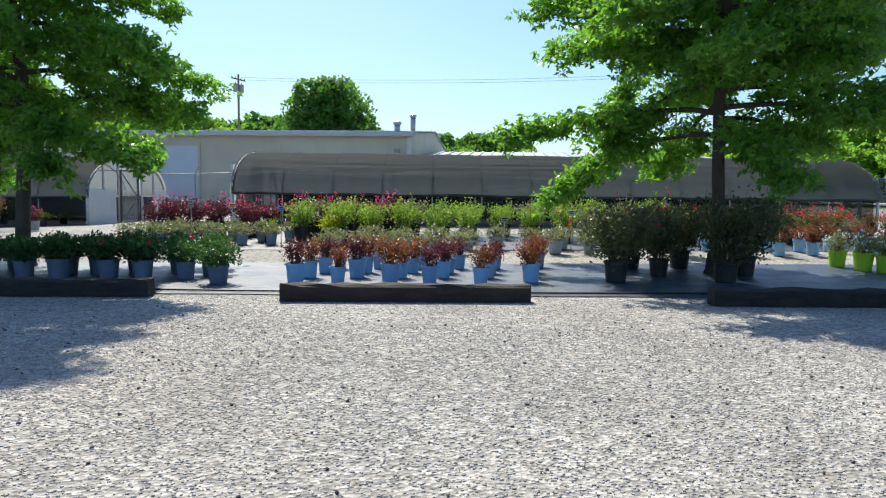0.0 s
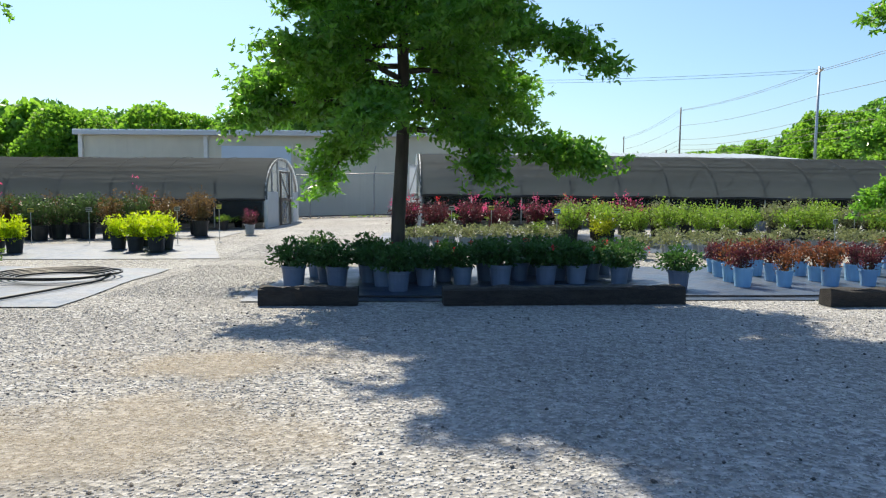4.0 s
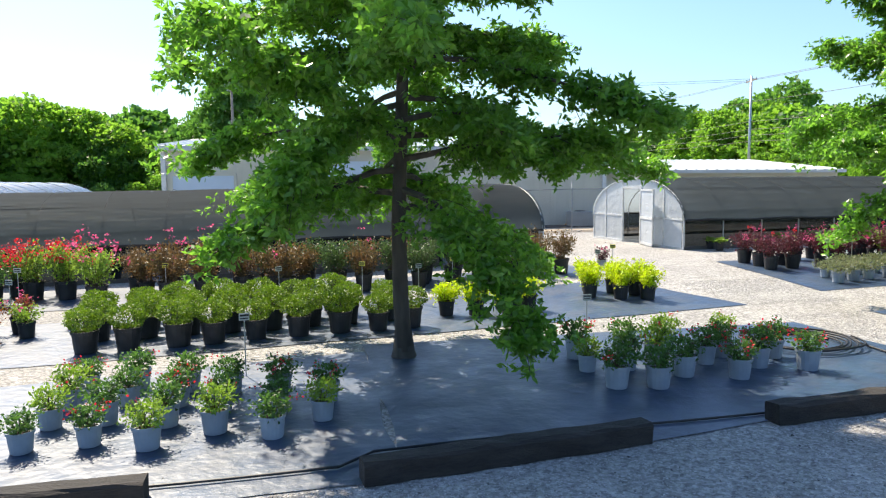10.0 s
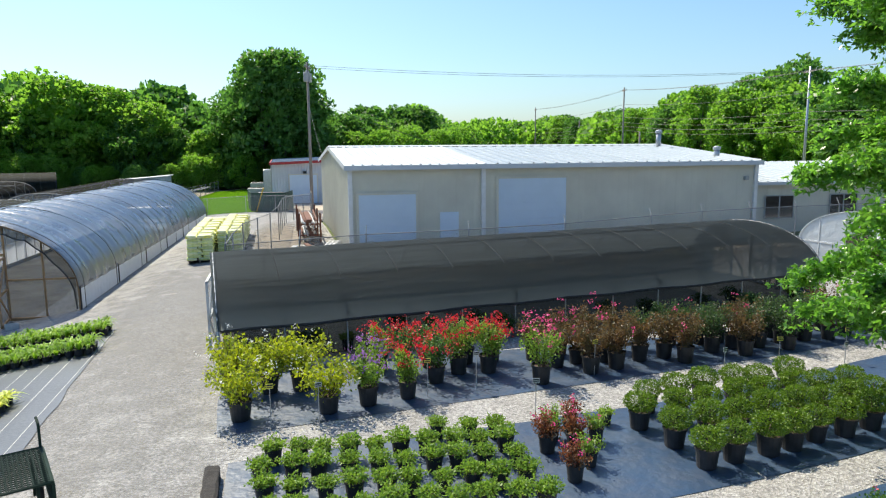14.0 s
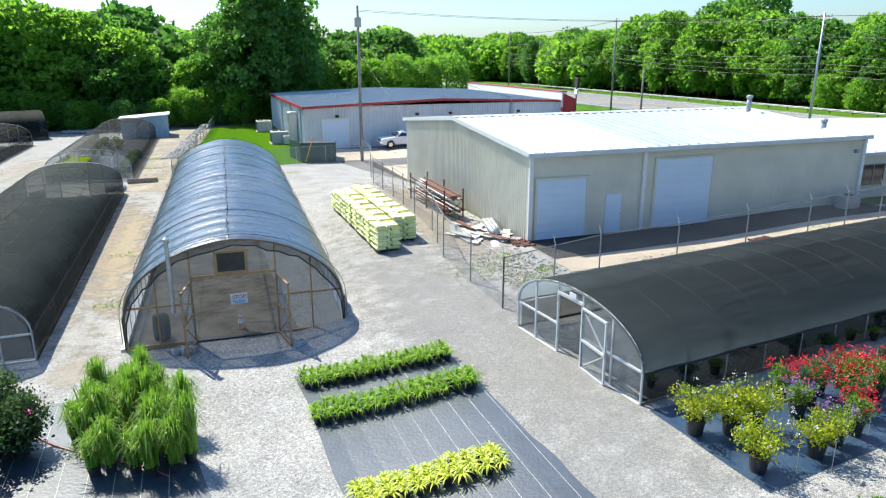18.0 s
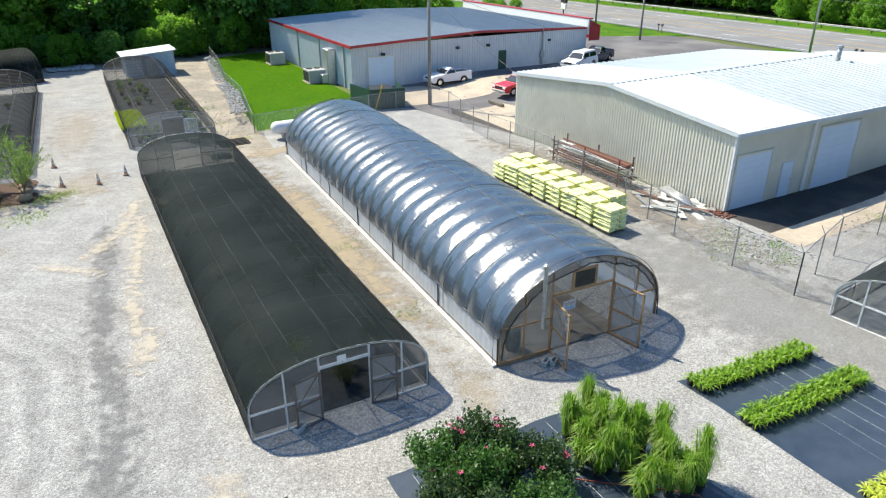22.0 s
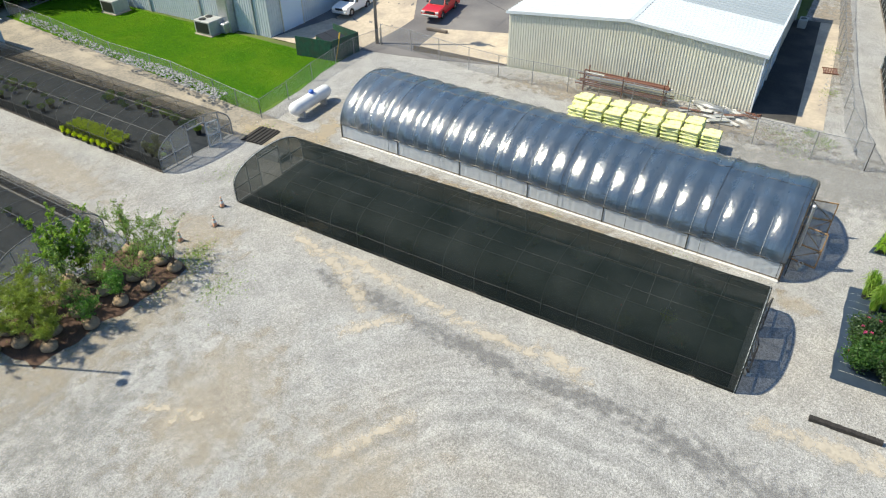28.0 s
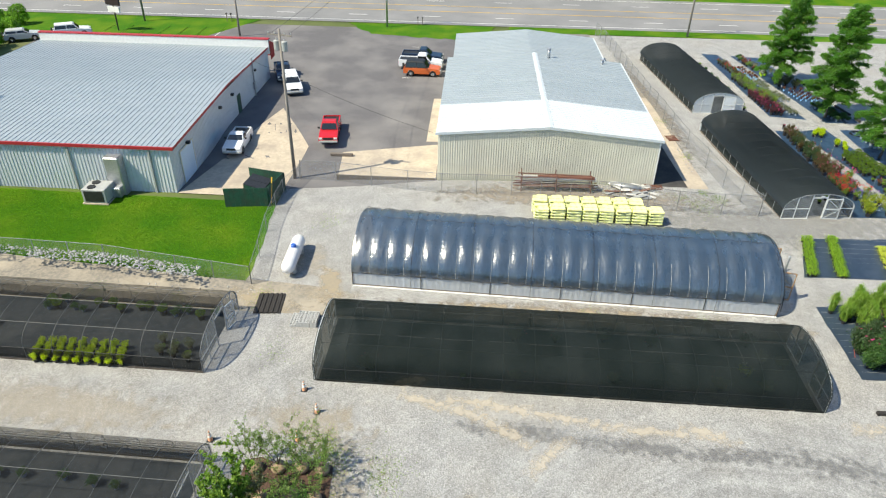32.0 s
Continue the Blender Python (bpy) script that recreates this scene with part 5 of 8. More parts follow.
def sprays(n_shoots, leaves, r, z0, z1, spread, size, aspect, rng=RNG):
    """Upright shoots from a base, leaved along their length: leaf quads and shoot lines."""
    cs, out, lines = [], [], []
    for _ in range(n_shoots):
        a, s = rng.uniform(0, 6.28), rng.uniform(0.15, 1.0) ** 0.7 * spread
        h = z0 + (z1 - z0) * rng.uniform(0.6, 1.0) * (1 - 0.25 * s / max(spread, 0.01))
        b = np.array([math.cos(a) * r * 0.25, math.sin(a) * r * 0.25, z0])
        e = np.array([math.cos(a) * s, math.sin(a) * s, h])
        lines.append((b, (b + e) / 2 + [0, 0, 0.08 * (z1 - z0)], e))
        t = rng.uniform(0.22, 1.0, leaves)[:, None]
        p = b * (1 - t) + e * t + np.array([0, 0, 0.16 * (z1 - z0)]) * t * (1 - t)
        p += rng.normal(size=(leaves, 3)) * (0.035 + 0.10 * spread * (1 - 0.4 * t))
        cs.append(p)
        out.append(np.tile([math.cos(a) * 0.5, math.sin(a) * 0.5, 0.4], (leaves, 1)))
    return leaf_quads(np.concatenate(cs), size, aspect, 0.2, np.concatenate(out), rng), lines


def pot(parent, r, h, ma, label=""):
    g = Build().lathe([(r * 0.78, 0.0), (r * 0.80, 0.01), (r * 0.95, h * 0.86), (r * 1.02, h * 0.87), (r * 1.04, h), (r * 0.97, h), (r * 0.93, h * 0.86)], 18)
    p = part("pot", g, ma, parent, label, smooth=False)
    part("soil", Build().lathe([(r * 0.93, h * 0.84), (r * 0.5, h * 0.89), (r * 0.05, h * 0.90)], 12), M["soil"], parent)
    return p


def stems(parent, lines, r):
    g = Build()
    for l in lines:
        g.tube([tuple(p) for p in l], r, 4, r * 0.4, caps=False)
    tagged(part("stem", g, M["stem"], parent), kind="stuff")


SEED = [100]


def shrub(name, label, category, group, style, pot_r, pot_h, pot_ma, leaf_ma, r, h, n, size, aspect=0.55, flower=None, flower_n=0, flower_size=0.04, pot_label="", flower_where=0.5):
    """A potted plant: pot, soil, stems, foliage and, where it blooms, flowers."""
    SEED[0] += 1
    rng = np.random.default_rng(SEED[0])
    t = thing(name, label, category, group=group)
    pot(t, pot_r, pot_h, M[pot_ma], pot_label)
    z0 = pot_h * 0.85
    if style == "ball":
        p, d = shell(n, r, h, z0 + 0.02, 0.62, 1.0, 0.07, rng)
        q = leaf_quads(p, size, aspect, 0.1, d, rng)
        stems(t, [((0, 0, z0), (0.02, 0, z0 + h * 0.3), (0.0, 0.02, z0 + h * 0.6))], 0.02)
    elif style == "bush":
        p, d = shell(n, r, h, z0 - 0.01, 0.35, 1.0, 0.28, rng)
        q = leaf_quads(p, size, aspect, 0.25, d, rng)
        ls = [((0, 0, z0), (math.cos(a) * r * 0.3, math.sin(a) * r * 0.3, z0 + h * 0.35), (math.cos(a) * r * 0.6, math.sin(a) * r * 0.6, z0 + h * 0.7)) for a in rng.uniform(0, 6.28, 6)]
        stems(t, ls, 0.008)
    else:
        k = max(10, int(r * 42))
        q, ls = sprays(k, n // k, pot_r, z0, z0 + h, r, size, aspect, rng)
        stems(t, ls, 0.008)
    part("foliage", quads("foliage", q), M[leaf_ma], t)
    if flower:
        p, d = shell(flower_n, r * 1.02, h * 1.05, z0, 0.85, 1.0, 0.2, rng)
        p = p[p[:, 2] > z0 + h * flower_where]
        cl = np.repeat(p, 9, 0) + rng.normal(size=(len(p) * 9, 3)) * flower_size * 0.9
        part("blossom", quads("blossom", leaf_quads(cl, flower_size, 0.9, 0.2, None, rng)), M[flower], t)
    t.location = (0, -300, -50)
    return t


PLANTED = [0]


def plant(kinds, spots, jitter=0.06, lo=0.88, hi=1.12):
    """Copies of the given potted plants at the spots, each turned and sized a little differently."""
    rnd = random.Random(len(spots) * 13 + PLANTED[0])
    for i, s in enumerate(spots):
        k = kinds[rnd.randrange(len(kinds))]
        x, y = s[0] + rnd.uniform(-jitter, jitter), s[1] + rnd.uniform(-jitter, jitter)
        sc = rnd.uniform(lo, hi)
        copy_thing(k, pose(x, y, gz(x, y) + 0.026, 0, 0, rnd.uniform(0, 360)) @ Matrix.Scale(sc, 4))
        PLANTED[0] += 1


def grid(a, b, na, nb, depth, skip=0.0, seed=1):
    """Spots in rows: na along the line a to b, nb rows going back by depth (dx, dy)."""
    rnd = random.Random(seed)
    out = []
    for j in range(nb):
        for i in range(na):
            u = i / max(1, na - 1)
            if rnd.random() >= skip:
                out.append((a[0] + (b[0] - a[0]) * u + depth[0] * j, a[1] + (b[1] - a[1]) * u + depth[1] * j))
    return out


TYPES = []


def kind(*a, **k):
    t = shrub(*a, **k)
    TYPES.append(t)
    return t


rose = [kind("potted_rose", "dark green rose bush in a slate-blue nursery pot", "potted plant", "rose pots", "bush", 0.15, 0.26, "pot_blue", "rose_dark", 0.29, 0.36, 1100, 0.058, flower=f, flower_n=n, flower_size=0.028) for f, n in ((None, 0), ("flower_red", 5), (None, 0))]
rose_light = [kind("potted_rose", "leafy green rose with red blooms in a grey-blue pot", "potted plant", "rose pots by the hose", "bush", 0.145, 0.25, "pot_grey", l, 0.21, 0.30, 520, 0.048, flower="flower_red", flower_n=n, flower_size=0.03) for l, n in (("rose_leaf", 10), ("fresh_leaf", 3), ("rose_leaf", 2))]
barberry = [kind("potted_barberry", "rust-red barberry in a sky-blue pot", "potted plant", "barberry pots", "spray", 0.125, 0.25, "pot_sky", l, 0.2, 0.42, 560, 0.042) for l in ("barberry_leaf", "wine_leaf", "barberry_leaf")]
ball = [kind("potted_boxwood", "clipped olive-green ball shrub in a black pot", "potted plant", "clipped balls", "ball", 0.215, 0.37, "black_plastic", "box_leaf", 0.325, 0.42, 2000, 0.042) for _ in range(3)]
lime = [kind("potted_cypress", "lime-yellow feathery shrub in a black pot", "potted plant", "lime shrubs", "spray", 0.17, 0.30, "black_plastic", "lime_leaf", 0.29, 0.50, 1100, 0.085, 0.32) for _ in range(2)]
fresh = [kind("potted_holly", "low fresh-green shrub in a black pot", "potted plant", "low green shrubs", "bush", 0.14, 0.26, "black_plastic", "fresh_leaf", 0.205, 0.20, 620, 0.05) for _ in range(3)]
gold = [kind("potted_crape_myrtle", "golden-leaved shrub in a large black pot", "potted shrub", "large potted shrubs", "spray", 0.21, 0.36, "black_plastic", "gold_leaf", 0.62, 0.92, 1500, 0.075, flower="flower_white", flower_n=10, flower_size=0.035) for _ in range(2)]
redm = [kind("potted_crape_myrtle", "crape myrtle in red bloom in a black pot", "potted shrub", "large potted shrubs", "spray", 0.19, 0.36, "black_plastic", l, 0.42, 0.85, 1250, 0.06, flower="flower_red", flower_n=60, flower_size=0.045, flower_where=0.45) for l in ("rose_leaf", "fresh_leaf")]
pinkm = kind("potted_crape_myrtle", "crape myrtle with pink blossom in a black pot", "potted shrub", "large potted shrubs", "spray", 0.19, 0.36, "black_plastic", "fresh_leaf", 0.42, 0.95, 1250, 0.06, flower="flower_pink", flower_n=34, flower_size=0.05, flower_where=0.55)
purple = kind("potted_crape_myrtle", "shrub with violet blossom in a black pot", "potted shrub", "large potted shrubs", "spray", 0.19, 0.36, "black_plastic", "fresh_leaf", 0.38, 0.7, 1100, 0.06, flower="flower_purple", flower_n=40, flower_size=0.045)
bronze = [kind("potted_crape_myrtle", "bronze-leaved crape myrtle in a black pot", "potted shrub", "large potted shrubs", "spray", 0.19, 0.36, "black_plastic", l, 0.42, 0.9, 1400, 0.055, flower=f, flower_n=9, flower_size=0.045, flower_where=0.6) for l, f in (("bronze_leaf", "flower_pink"), ("bronze_leaf", None), ("dark_leaf", None))]
wine = [kind("potted_loropetalum", "wine-red shrub in a black pot", "potted shrub", "wine-red shrubs", "spray", 0.18, 0.33, "black_plastic", "wine_leaf", 0.36, 0.65, 950, 0.055, flower=f, flower_n=n, flower_size=0.04) for f, n in (("flower_pink", 26), ("flower_red", 4))]
wine_small = kind("potted_loropetalum", "small wine-red shrub in a pale grey pot", "potted plant", "", "spray", 0.13, 0.25, "pot_grey", "wine_leaf", 0.22, 0.4, 420, 0.05, flower="flower_pink", flower_n=8, flower_size=0.03)
sage = [kind("potted_spirea", "grey-green shrub in a pale blue-grey pot", "potted plant", "pale shrubs", "bush", 0.14, 0.25, "pot_grey", "sage_leaf", 0.3, 0.28, 520, 0.05, flower=f, flower_n=5, flower_size=0.03) for f in (None, "flower_white")]
abelia = [kind("potted_abelia", "tall light-green arching shrub in a black pot", "potted shrub", "light green shrubs", "spray", 0.17, 0.30, "black_plastic", l, 0.36, 0.72, 1000, 0.055) for l in ("fresh_leaf", "sage_leaf", "fresh_leaf")]
dark = [kind("potted_holly", "tall smoky dark shrub in a black pot", "potted shrub", "tall dark shrubs", "spray", 0.18, 0.32, "black_plastic", "smoke_leaf", 0.72, 1.1, 3600, 0.062, flower=f, flower_n=12, flower_size=0.03) for f in (None, "flower_red")]
limepot = kind("potted_gardenia", "grey-green shrub in a bright lime-green pot", "potted plant", "lime-green pots", "bush", 0.16, 0.30, "pot_lime", "sage_leaf", 0.24, 0.4, 520, 0.05, flower="flower_white", flower_n=6, flower_size=0.04)
pinks = [kind("potted_loropetalum", "small shrub with pink flowers in a black pot", "potted plant", "pink-flowered pots", "spray", 0.14, 0.27, "black_plastic", l, 0.24, 0.4, 520, 0.05, flower="flower_pink", flower_n=n, flower_size=0.035) for l, n in (("barberry_leaf", 12), ("fresh_leaf", 6))]

# beds east of the gravel path
plant(rose, grid((0.42, 9.0), (4.85, 9.95), 9, 1, (0, 0)) + grid((0.75, 9.55), (5.1, 10.45), 9, 1, (0, 0)) + grid((0.5, 10.2), (4.9, 11.0), 8, 1, (0, 0)) + [(5.53, 9.5), (1.84, 8.85)])
plant(barberry, [(x + 0.07 * j, y + 0.62 * j) for x, y in ((6.56, 9.72), (7.2, 9.86), (7.86, 9.95), (8.5, 10.1), (9.2, 10.12), (9.87, 10.45)) for j in range(4)], 0.05)
plant(dark, [(11.2, 10.6), (12.0, 11.5), (12.85, 10.9), (11.7, 12.3), (13.4, 11.9), (12.6, 12.6)], 0.05, 0.84, 1.04)
plant([limepot], [(15.45, 13.2), (15.7, 12.75), (16.0, 12.5), (16.3, 13.1)])
plant(sage, grid((1.5, 14.2), (4.4, 14.7), 6, 2, (0.2, 0.6)) + grid((6.0, 13.4), (12.5, 14.6), 11, 2, (0.1, 0.65), 0.1, 3))
plant(abelia, grid((5.0, 15.3), (13.0, 16.5), 12, 3, (0.05, 0.62), 0.05, 5), 0.1)
plant([gold[0], abelia[0]], [(4.2, 15.2), (5.6, 15.2)], 0.05, 0.6, 0.7)
plant(wine, grid((1.1, 15.9), (6.6, 16.4), 8, 3, (0.05, 0.6), 0.05, 9), 0.08)
plant([redm[0], abelia[1], bronze[1]], grid((13.6, 16.2), (19.6, 16.9), 9, 2, (0.0, 0.7), 0.05, 4), 0.1, 0.65, 0.8)
plant(barberry, grid((13.8, 14.4), (17.6, 15.0), 7, 2, (0, 0.6), 0.2, 6), 0.08)
plant(sage, grid((16.8, 11.0), (20.5, 12.0), 5, 3, (0, 0.7), 0.2, 6), 0.1)
plant(pinks + [rose[0]], grid((18.0, 13.6), (23.4, 14.2), 9, 2, (0, -0.7), 0.2, 16), 0.1)
# beds west of the gravel path
plant(rose_light, [(-6.8, 8.1), (-6.27, 8.0), (-5.72, 8.35), (-5.12, 8.1), (-4.57, 8.5), (-4.0, 8.22), (-6.85, 8.85), (-6.3, 8.75), (-5.75, 9.0), (-5.2, 8.85), (-4.7, 9.1), (-4.1, 8.9), (-6.0, 9.5), (-5.3, 9.6), (-4.3, 9.75), (-6.7, 9.5)], 0.04)
plant(rose_light, [(-13.0 + 0.02 * j + 0.555 * i, y0 + 0.63 * j) for i, (y0, n) in enumerate(((7.36, 4), (7.42, 4), (7.2, 4), (7.56, 3), (7.3, 3), (7.66, 2))) for j in range(n)], 0.04, 0.82, 0.98)
plant(ball, grid((-13.67, 11.4), (-8.7, 12.05), 9, 1, (0, 0)) + grid((-13.7, 12.15), (-9.0, 12.7), 8, 1, (0, 0)) + grid((-13.85, 12.95), (-9.0, 13.4), 8, 1, (0, 0)) + grid((-13.4, 13.65), (-10.0, 14.0), 6, 1, (0, 0)), 0.06, 0.84, 0.98)
plant(lime, [(-7.9, 12.85), (-7.35, 12.85), (-6.75, 12.6), (-6.25, 13.1), (-6.75, 13.3)])
plant(lime, [(-4.4, 14.6), (-4.1, 13.65), (-3.55, 13.4), (-4.6, 14.0), (-4.0, 14.2), (-3.6, 13.95)], 0.05, 0.95, 1.1)
plant(pinks, [(-15.85, 11.45), (-15.4, 11.85), (-14.95, 12.65), (-15.95, 12.45), (-15.45, 12.5), (-15.65, 13.0), (-15.2, 13.1)])
plant([fresh[0]], [(-14.42, 13.3)], 0, 0.75, 0.8)
plant(fresh, grid((-20.45, 11.3), (-16.58, 10.85), 10, 1, (0, 0)) + grid((-20.5, 11.95), (-16.6, 11.5), 10, 1, (0, 0)) + grid((-20.5, 12.6), (-16.6, 12.12), 10, 1, (0, 0)) + grid((-20.4, 13.2), (-16.6, 12.72), 10, 1, (0, 0)) + [(-17.6, 13.5), (-17.0, 13.3), (-16.6, 13.3)], 0.05, 0.9, 1.12)
plant(gold, [(-20.95, 15.2), (-19.35, 15.15), (-20.5, 16.6), (-21.2, 16.9), (-19.8, 16.6)], 0.05, 0.95, 1.15)
plant([purple], [(-18.55, 15.4), (-18.3, 16.6)])
plant(redm, [(-17.65, 15.5), (-17.0, 16.25), (-16.35, 16.7), (-15.55, 16.7), (-17.5, 17.0), (-16.8, 17.4), (-16.0, 17.45), (-18.0, 17.5), (-15.2, 17.4)], 0.08, 0.95, 1.15)
plant([pinkm], [(-14.73, 15.7)], 0, 1.1, 1.15)
plant(bronze, grid((-14.05, 16.65), (-4.2, 16.9), 15, 1, (0, 0)) + grid((-14.4, 17.4), (-4.4, 17.6), 14, 1, (0, 0)) + [(-13.3, 16.0), (-12.6, 16.1), (-10.9, 16.2), (-9.2, 16.3), (-7.9, 16.4)], 0.12, 0.95, 1.15)
plant([wine_small], [(-2.9, 17.2)], 0)
# plants seen inside the netted tunnels
plant([fresh[0], abelia[1]], grid((-41.7, 66.8), (-41.2, 68.6), 3, 3, (0.5, 0.1)), 0.05)
plant(lime, grid((-42.4, 70.6), (-42.3, 75.9), 9, 4, (0.5, 0.12)), 0.05, 0.85, 1.0)
plant([rose[0], ball[0]], grid((-37.6, 66.5), (-37.2, 78.0), 14, 2, (0.6, 0.0), 0.4, 3) + grid((-41.0, 79.5), (-40.6, 90.5), 12, 3, (0.9, 0.0), 0.4, 8), 0.2)
plant([rose[0], rose[2]], grid((-54.0, 65.5), (-53.5, 85.0), 16, 3, (1.6, 0.0), 0.4, 5), 0.3)
plant([gold[0], dark[0]], [(-39.6, 30.6), (-39.4, 31.6), (-40.6, 33.0)], 0.1, 0.7, 0.8)
plant([rose[0], dark[1]], grid((-42.0, 32.0), (-41.8, 56.0), 9, 2, (3.9, 0), 0.3, 9), 0.3, 0.6, 0.9)
plant([rose[0], fresh[1]], grid((-20.6, 19.4), (-4.5, 19.5), 16, 2, (0.2, 0.9), 0.25, 12) + grid((2.2, 19.6), (18.5, 20.4), 14, 2, (0.2, 0.9), 0.3, 11), 0.2)
for t in TYPES:
    for o in (*t.children_recursive, t):
        bpy.data.objects.remove(o)

# rows of young plants on the black cloth
def strappy(seed, n, ln, w, rise):
    """A rosette of arching strap leaves, three faces a leaf."""
    rng = np.random.default_rng(seed)
    q = []
    for k in range(n):
        a, s = k * 2.399 + rng.uniform(-0.3, 0.3), rng.uniform(0.35, 1.0)
        d, sd = np.array([math.cos(a), math.sin(a), 0]), np.array([-math.sin(a), math.cos(a), 0]) * w
        l = ln * rng.uniform(0.75, 1.1)
        p = [d * 0.02 + [0, 0, 0.12], d * l * 0.30 * s + [0, 0, 0.12 + l * rise * (1.1 - 0.4 * s)], d * l * 0.68 * s + [0, 0, 0.12 + l * rise * (1.5 - 0.8 * s)], d * l * 1.0 * s + [0, 0, 0.12 + l * rise * (1.6 - 1.35 * s)]]
        for i, (wa, wb) in enumerate(((0.6, 1.0), (1.0, 0.85), (0.85, 0.1))):
            q.append([p[i] - sd * wa, p[i] + sd * wa, p[i + 1] + sd * wb, p[i + 1] - sd * wb])
    return quads("foliage", np.array(q))


for row, (a, b, ma, wd, n) in enumerate((((-29.3, 24.15), (-25.2, 23.2), "lily_leaf", 3, 17), ((-29.35, 22.0), (-25.1, 21.25), "lily_leaf", 3, 17), ((-29.1, 18.1), (-25.95, 17.7), "pale_leaf", 3, 11))):
    base_leaf = [strappy(900 + row * 9 + k, 26 if row < 2 else 28, 0.42 if row < 2 else 0.40, 0.017 if row < 2 else 0.02, 0.62 if row < 2 else 0.42) for k in range(3)]
    tub = Build().lathe([(0.085, 0), (0.11, 0.14), (0.115, 0.16), (0.10, 0.15)], 10).mesh("pot")
    for i in range(n):
        for j in range(wd):
            u = i / (n - 1)
            rnd = random.Random(i * 31 + j * 7 + row)
            x, y = a[0] + (b[0] - a[0]) * u + rnd.uniform(-0.03, 0.03), a[1] + (b[1] - a[1]) * u + 0.27 * j + rnd.uniform(-0.03, 0.03)
            t = thing("potted_lily", "small strappy yellow-green plant in a black pot" if row == 2 else "small leafy green plant in a black pot", "potted plant", pose(x, y, gz(x, y) + 0.026, 0, 0, rnd.uniform(0, 360)) @ Matrix.Scale(rnd.uniform(0.85, 1.15), 4), "rows of small pots")
            part("pot", tub, M["black_plastic"], t)
            part("foliage", base_leaf[(i + 2 * j) % 3], M[ma], t)


# clumps of tall grass
def grass_clump(x, y, r, h, n, seed):
    rng = np.random.default_rng(seed)
    t = thing("ornamental_grass", "tall arching green ornamental grass in a pot on black cloth", "grass", (x, y, gz(x, y) + 0.026), "ornamental grasses")
    pot(t, 0.16, 0.26, M["black_plastic"])
    q = []
    for _ in range(n):
        a, s, ln = rng.uniform(0, 6.28), rng.uniform(0.05, 1) ** 1.1, rng.uniform(0.5, 1.0)
        d, w = np.array([math.cos(a), math.sin(a), 0]), 0.015
        sd = np.array([-math.sin(a), math.cos(a), 0]) * w
        b0 = np.array([*rng.normal(size=2) * 0.06, 0.2])
        p = [b0, b0 + d * r * 0.22 * s + [0, 0, h * 0.5 * ln], b0 + d * r * 0.55 * s + [0, 0, h * 0.88 * ln], b0 + d * r * (0.75 + 0.5 * s) * s + [0, 0, h * (1.02 - 0.42 * s * s) * ln]]
        for i, (wa, wb) in enumerate(((1, 1), (1, 0.75), (0.75, 0.1))):
            q.append([p[i] - sd * wa, p[i] + sd * wa, p[i + 1] + sd * wb, p[i + 1] - sd * wb])
    part("blades", quads("blades", np.array(q)), M["grass_leaf"], t)


for i, (x, y) in enumerate(((-34.9, 23.4), (-34.4, 24.6), (-33.7, 23.9), (-33.9, 22.6), (-33.1, 23.1), (-33.0, 21.9), (-32.6, 22.6), (-34.3, 21.6), (-33.3, 25.0), (-32.5, 21.1), (-34.0, 24.1), (-33.5, 23.3), (-32.9, 22.3), (-34.6, 22.9), (-33.4, 21.4))):
    for j in range(2):
        grass_clump(x - 0.45 + 0.36 * j, y + 0.3 * j * (1 - i % 3), 0.5, 1.0 + 0.85 * ((i * 5 + 3 * j) % 7) / 6, 300, 40 + i + 50 * j)


# hibiscus bushes
def big_bush(x, y, r, h, label, leaf, flower, seed, n=5200):
    rng = np.random.default_rng(seed)
    t = thing("hibiscus_bush", label, "shrub", (x, y, gz(x, y) + 0.026), "hibiscus bushes")
    pot(t, 0.26, 0.36, M["black_plastic"])
    ls, cs, ds = [], [], []
    for _ in range(26):
        a, s = rng.uniform(0, 6.28), rng.uniform(0, 1) ** 0.6 * r
        e = np.array([math.cos(a) * s, math.sin(a) * s, 0.35 + h * (1 - 0.35 * (s / r) ** 2) * rng.uniform(0.75, 1.0)])
        ls.append(((0, 0, 0.3), tuple(e * 0.5), tuple(e)))
        k = n // 26
        t_ = rng.uniform(0.3, 1.03, k)[:, None]
        cs.append(e * t_ + rng.normal(size=(k, 3)) * 0.13)
        ds.append(np.tile(e / np.linalg.norm(e), (k, 1)))
    stems(t, ls, 0.012)
    part("foliage", quads("foliage", leaf_quads(np.concatenate(cs), 0.10, 0.7, 0.2, np.concatenate(ds) * 0.6, rng)), M[leaf], t)
    if flower:
        g = Build()
        for _ in range(4):
            a, s = rng.uniform(0, 6.28), rng.uniform(0.5, 0.95) * r
            p = Vector((math.cos(a) * s, math.sin(a) * s, 0.4 + h * rng.uniform(0.45, 0.9)))
            for i in range(5):
                b = 2 * math.pi * i / 5
                u, w = Vector((math.cos(b), math.sin(b), 0.35)), Vector((math.cos(b + 0.6), math.sin(b + 0.6), 0.35))
                g.add([p, p + u * 0.065, p + (u + w) * 0.046, p + w * 0.065], [(0, 1, 2, 3)])
        part("blossom", g, M[flower], t)


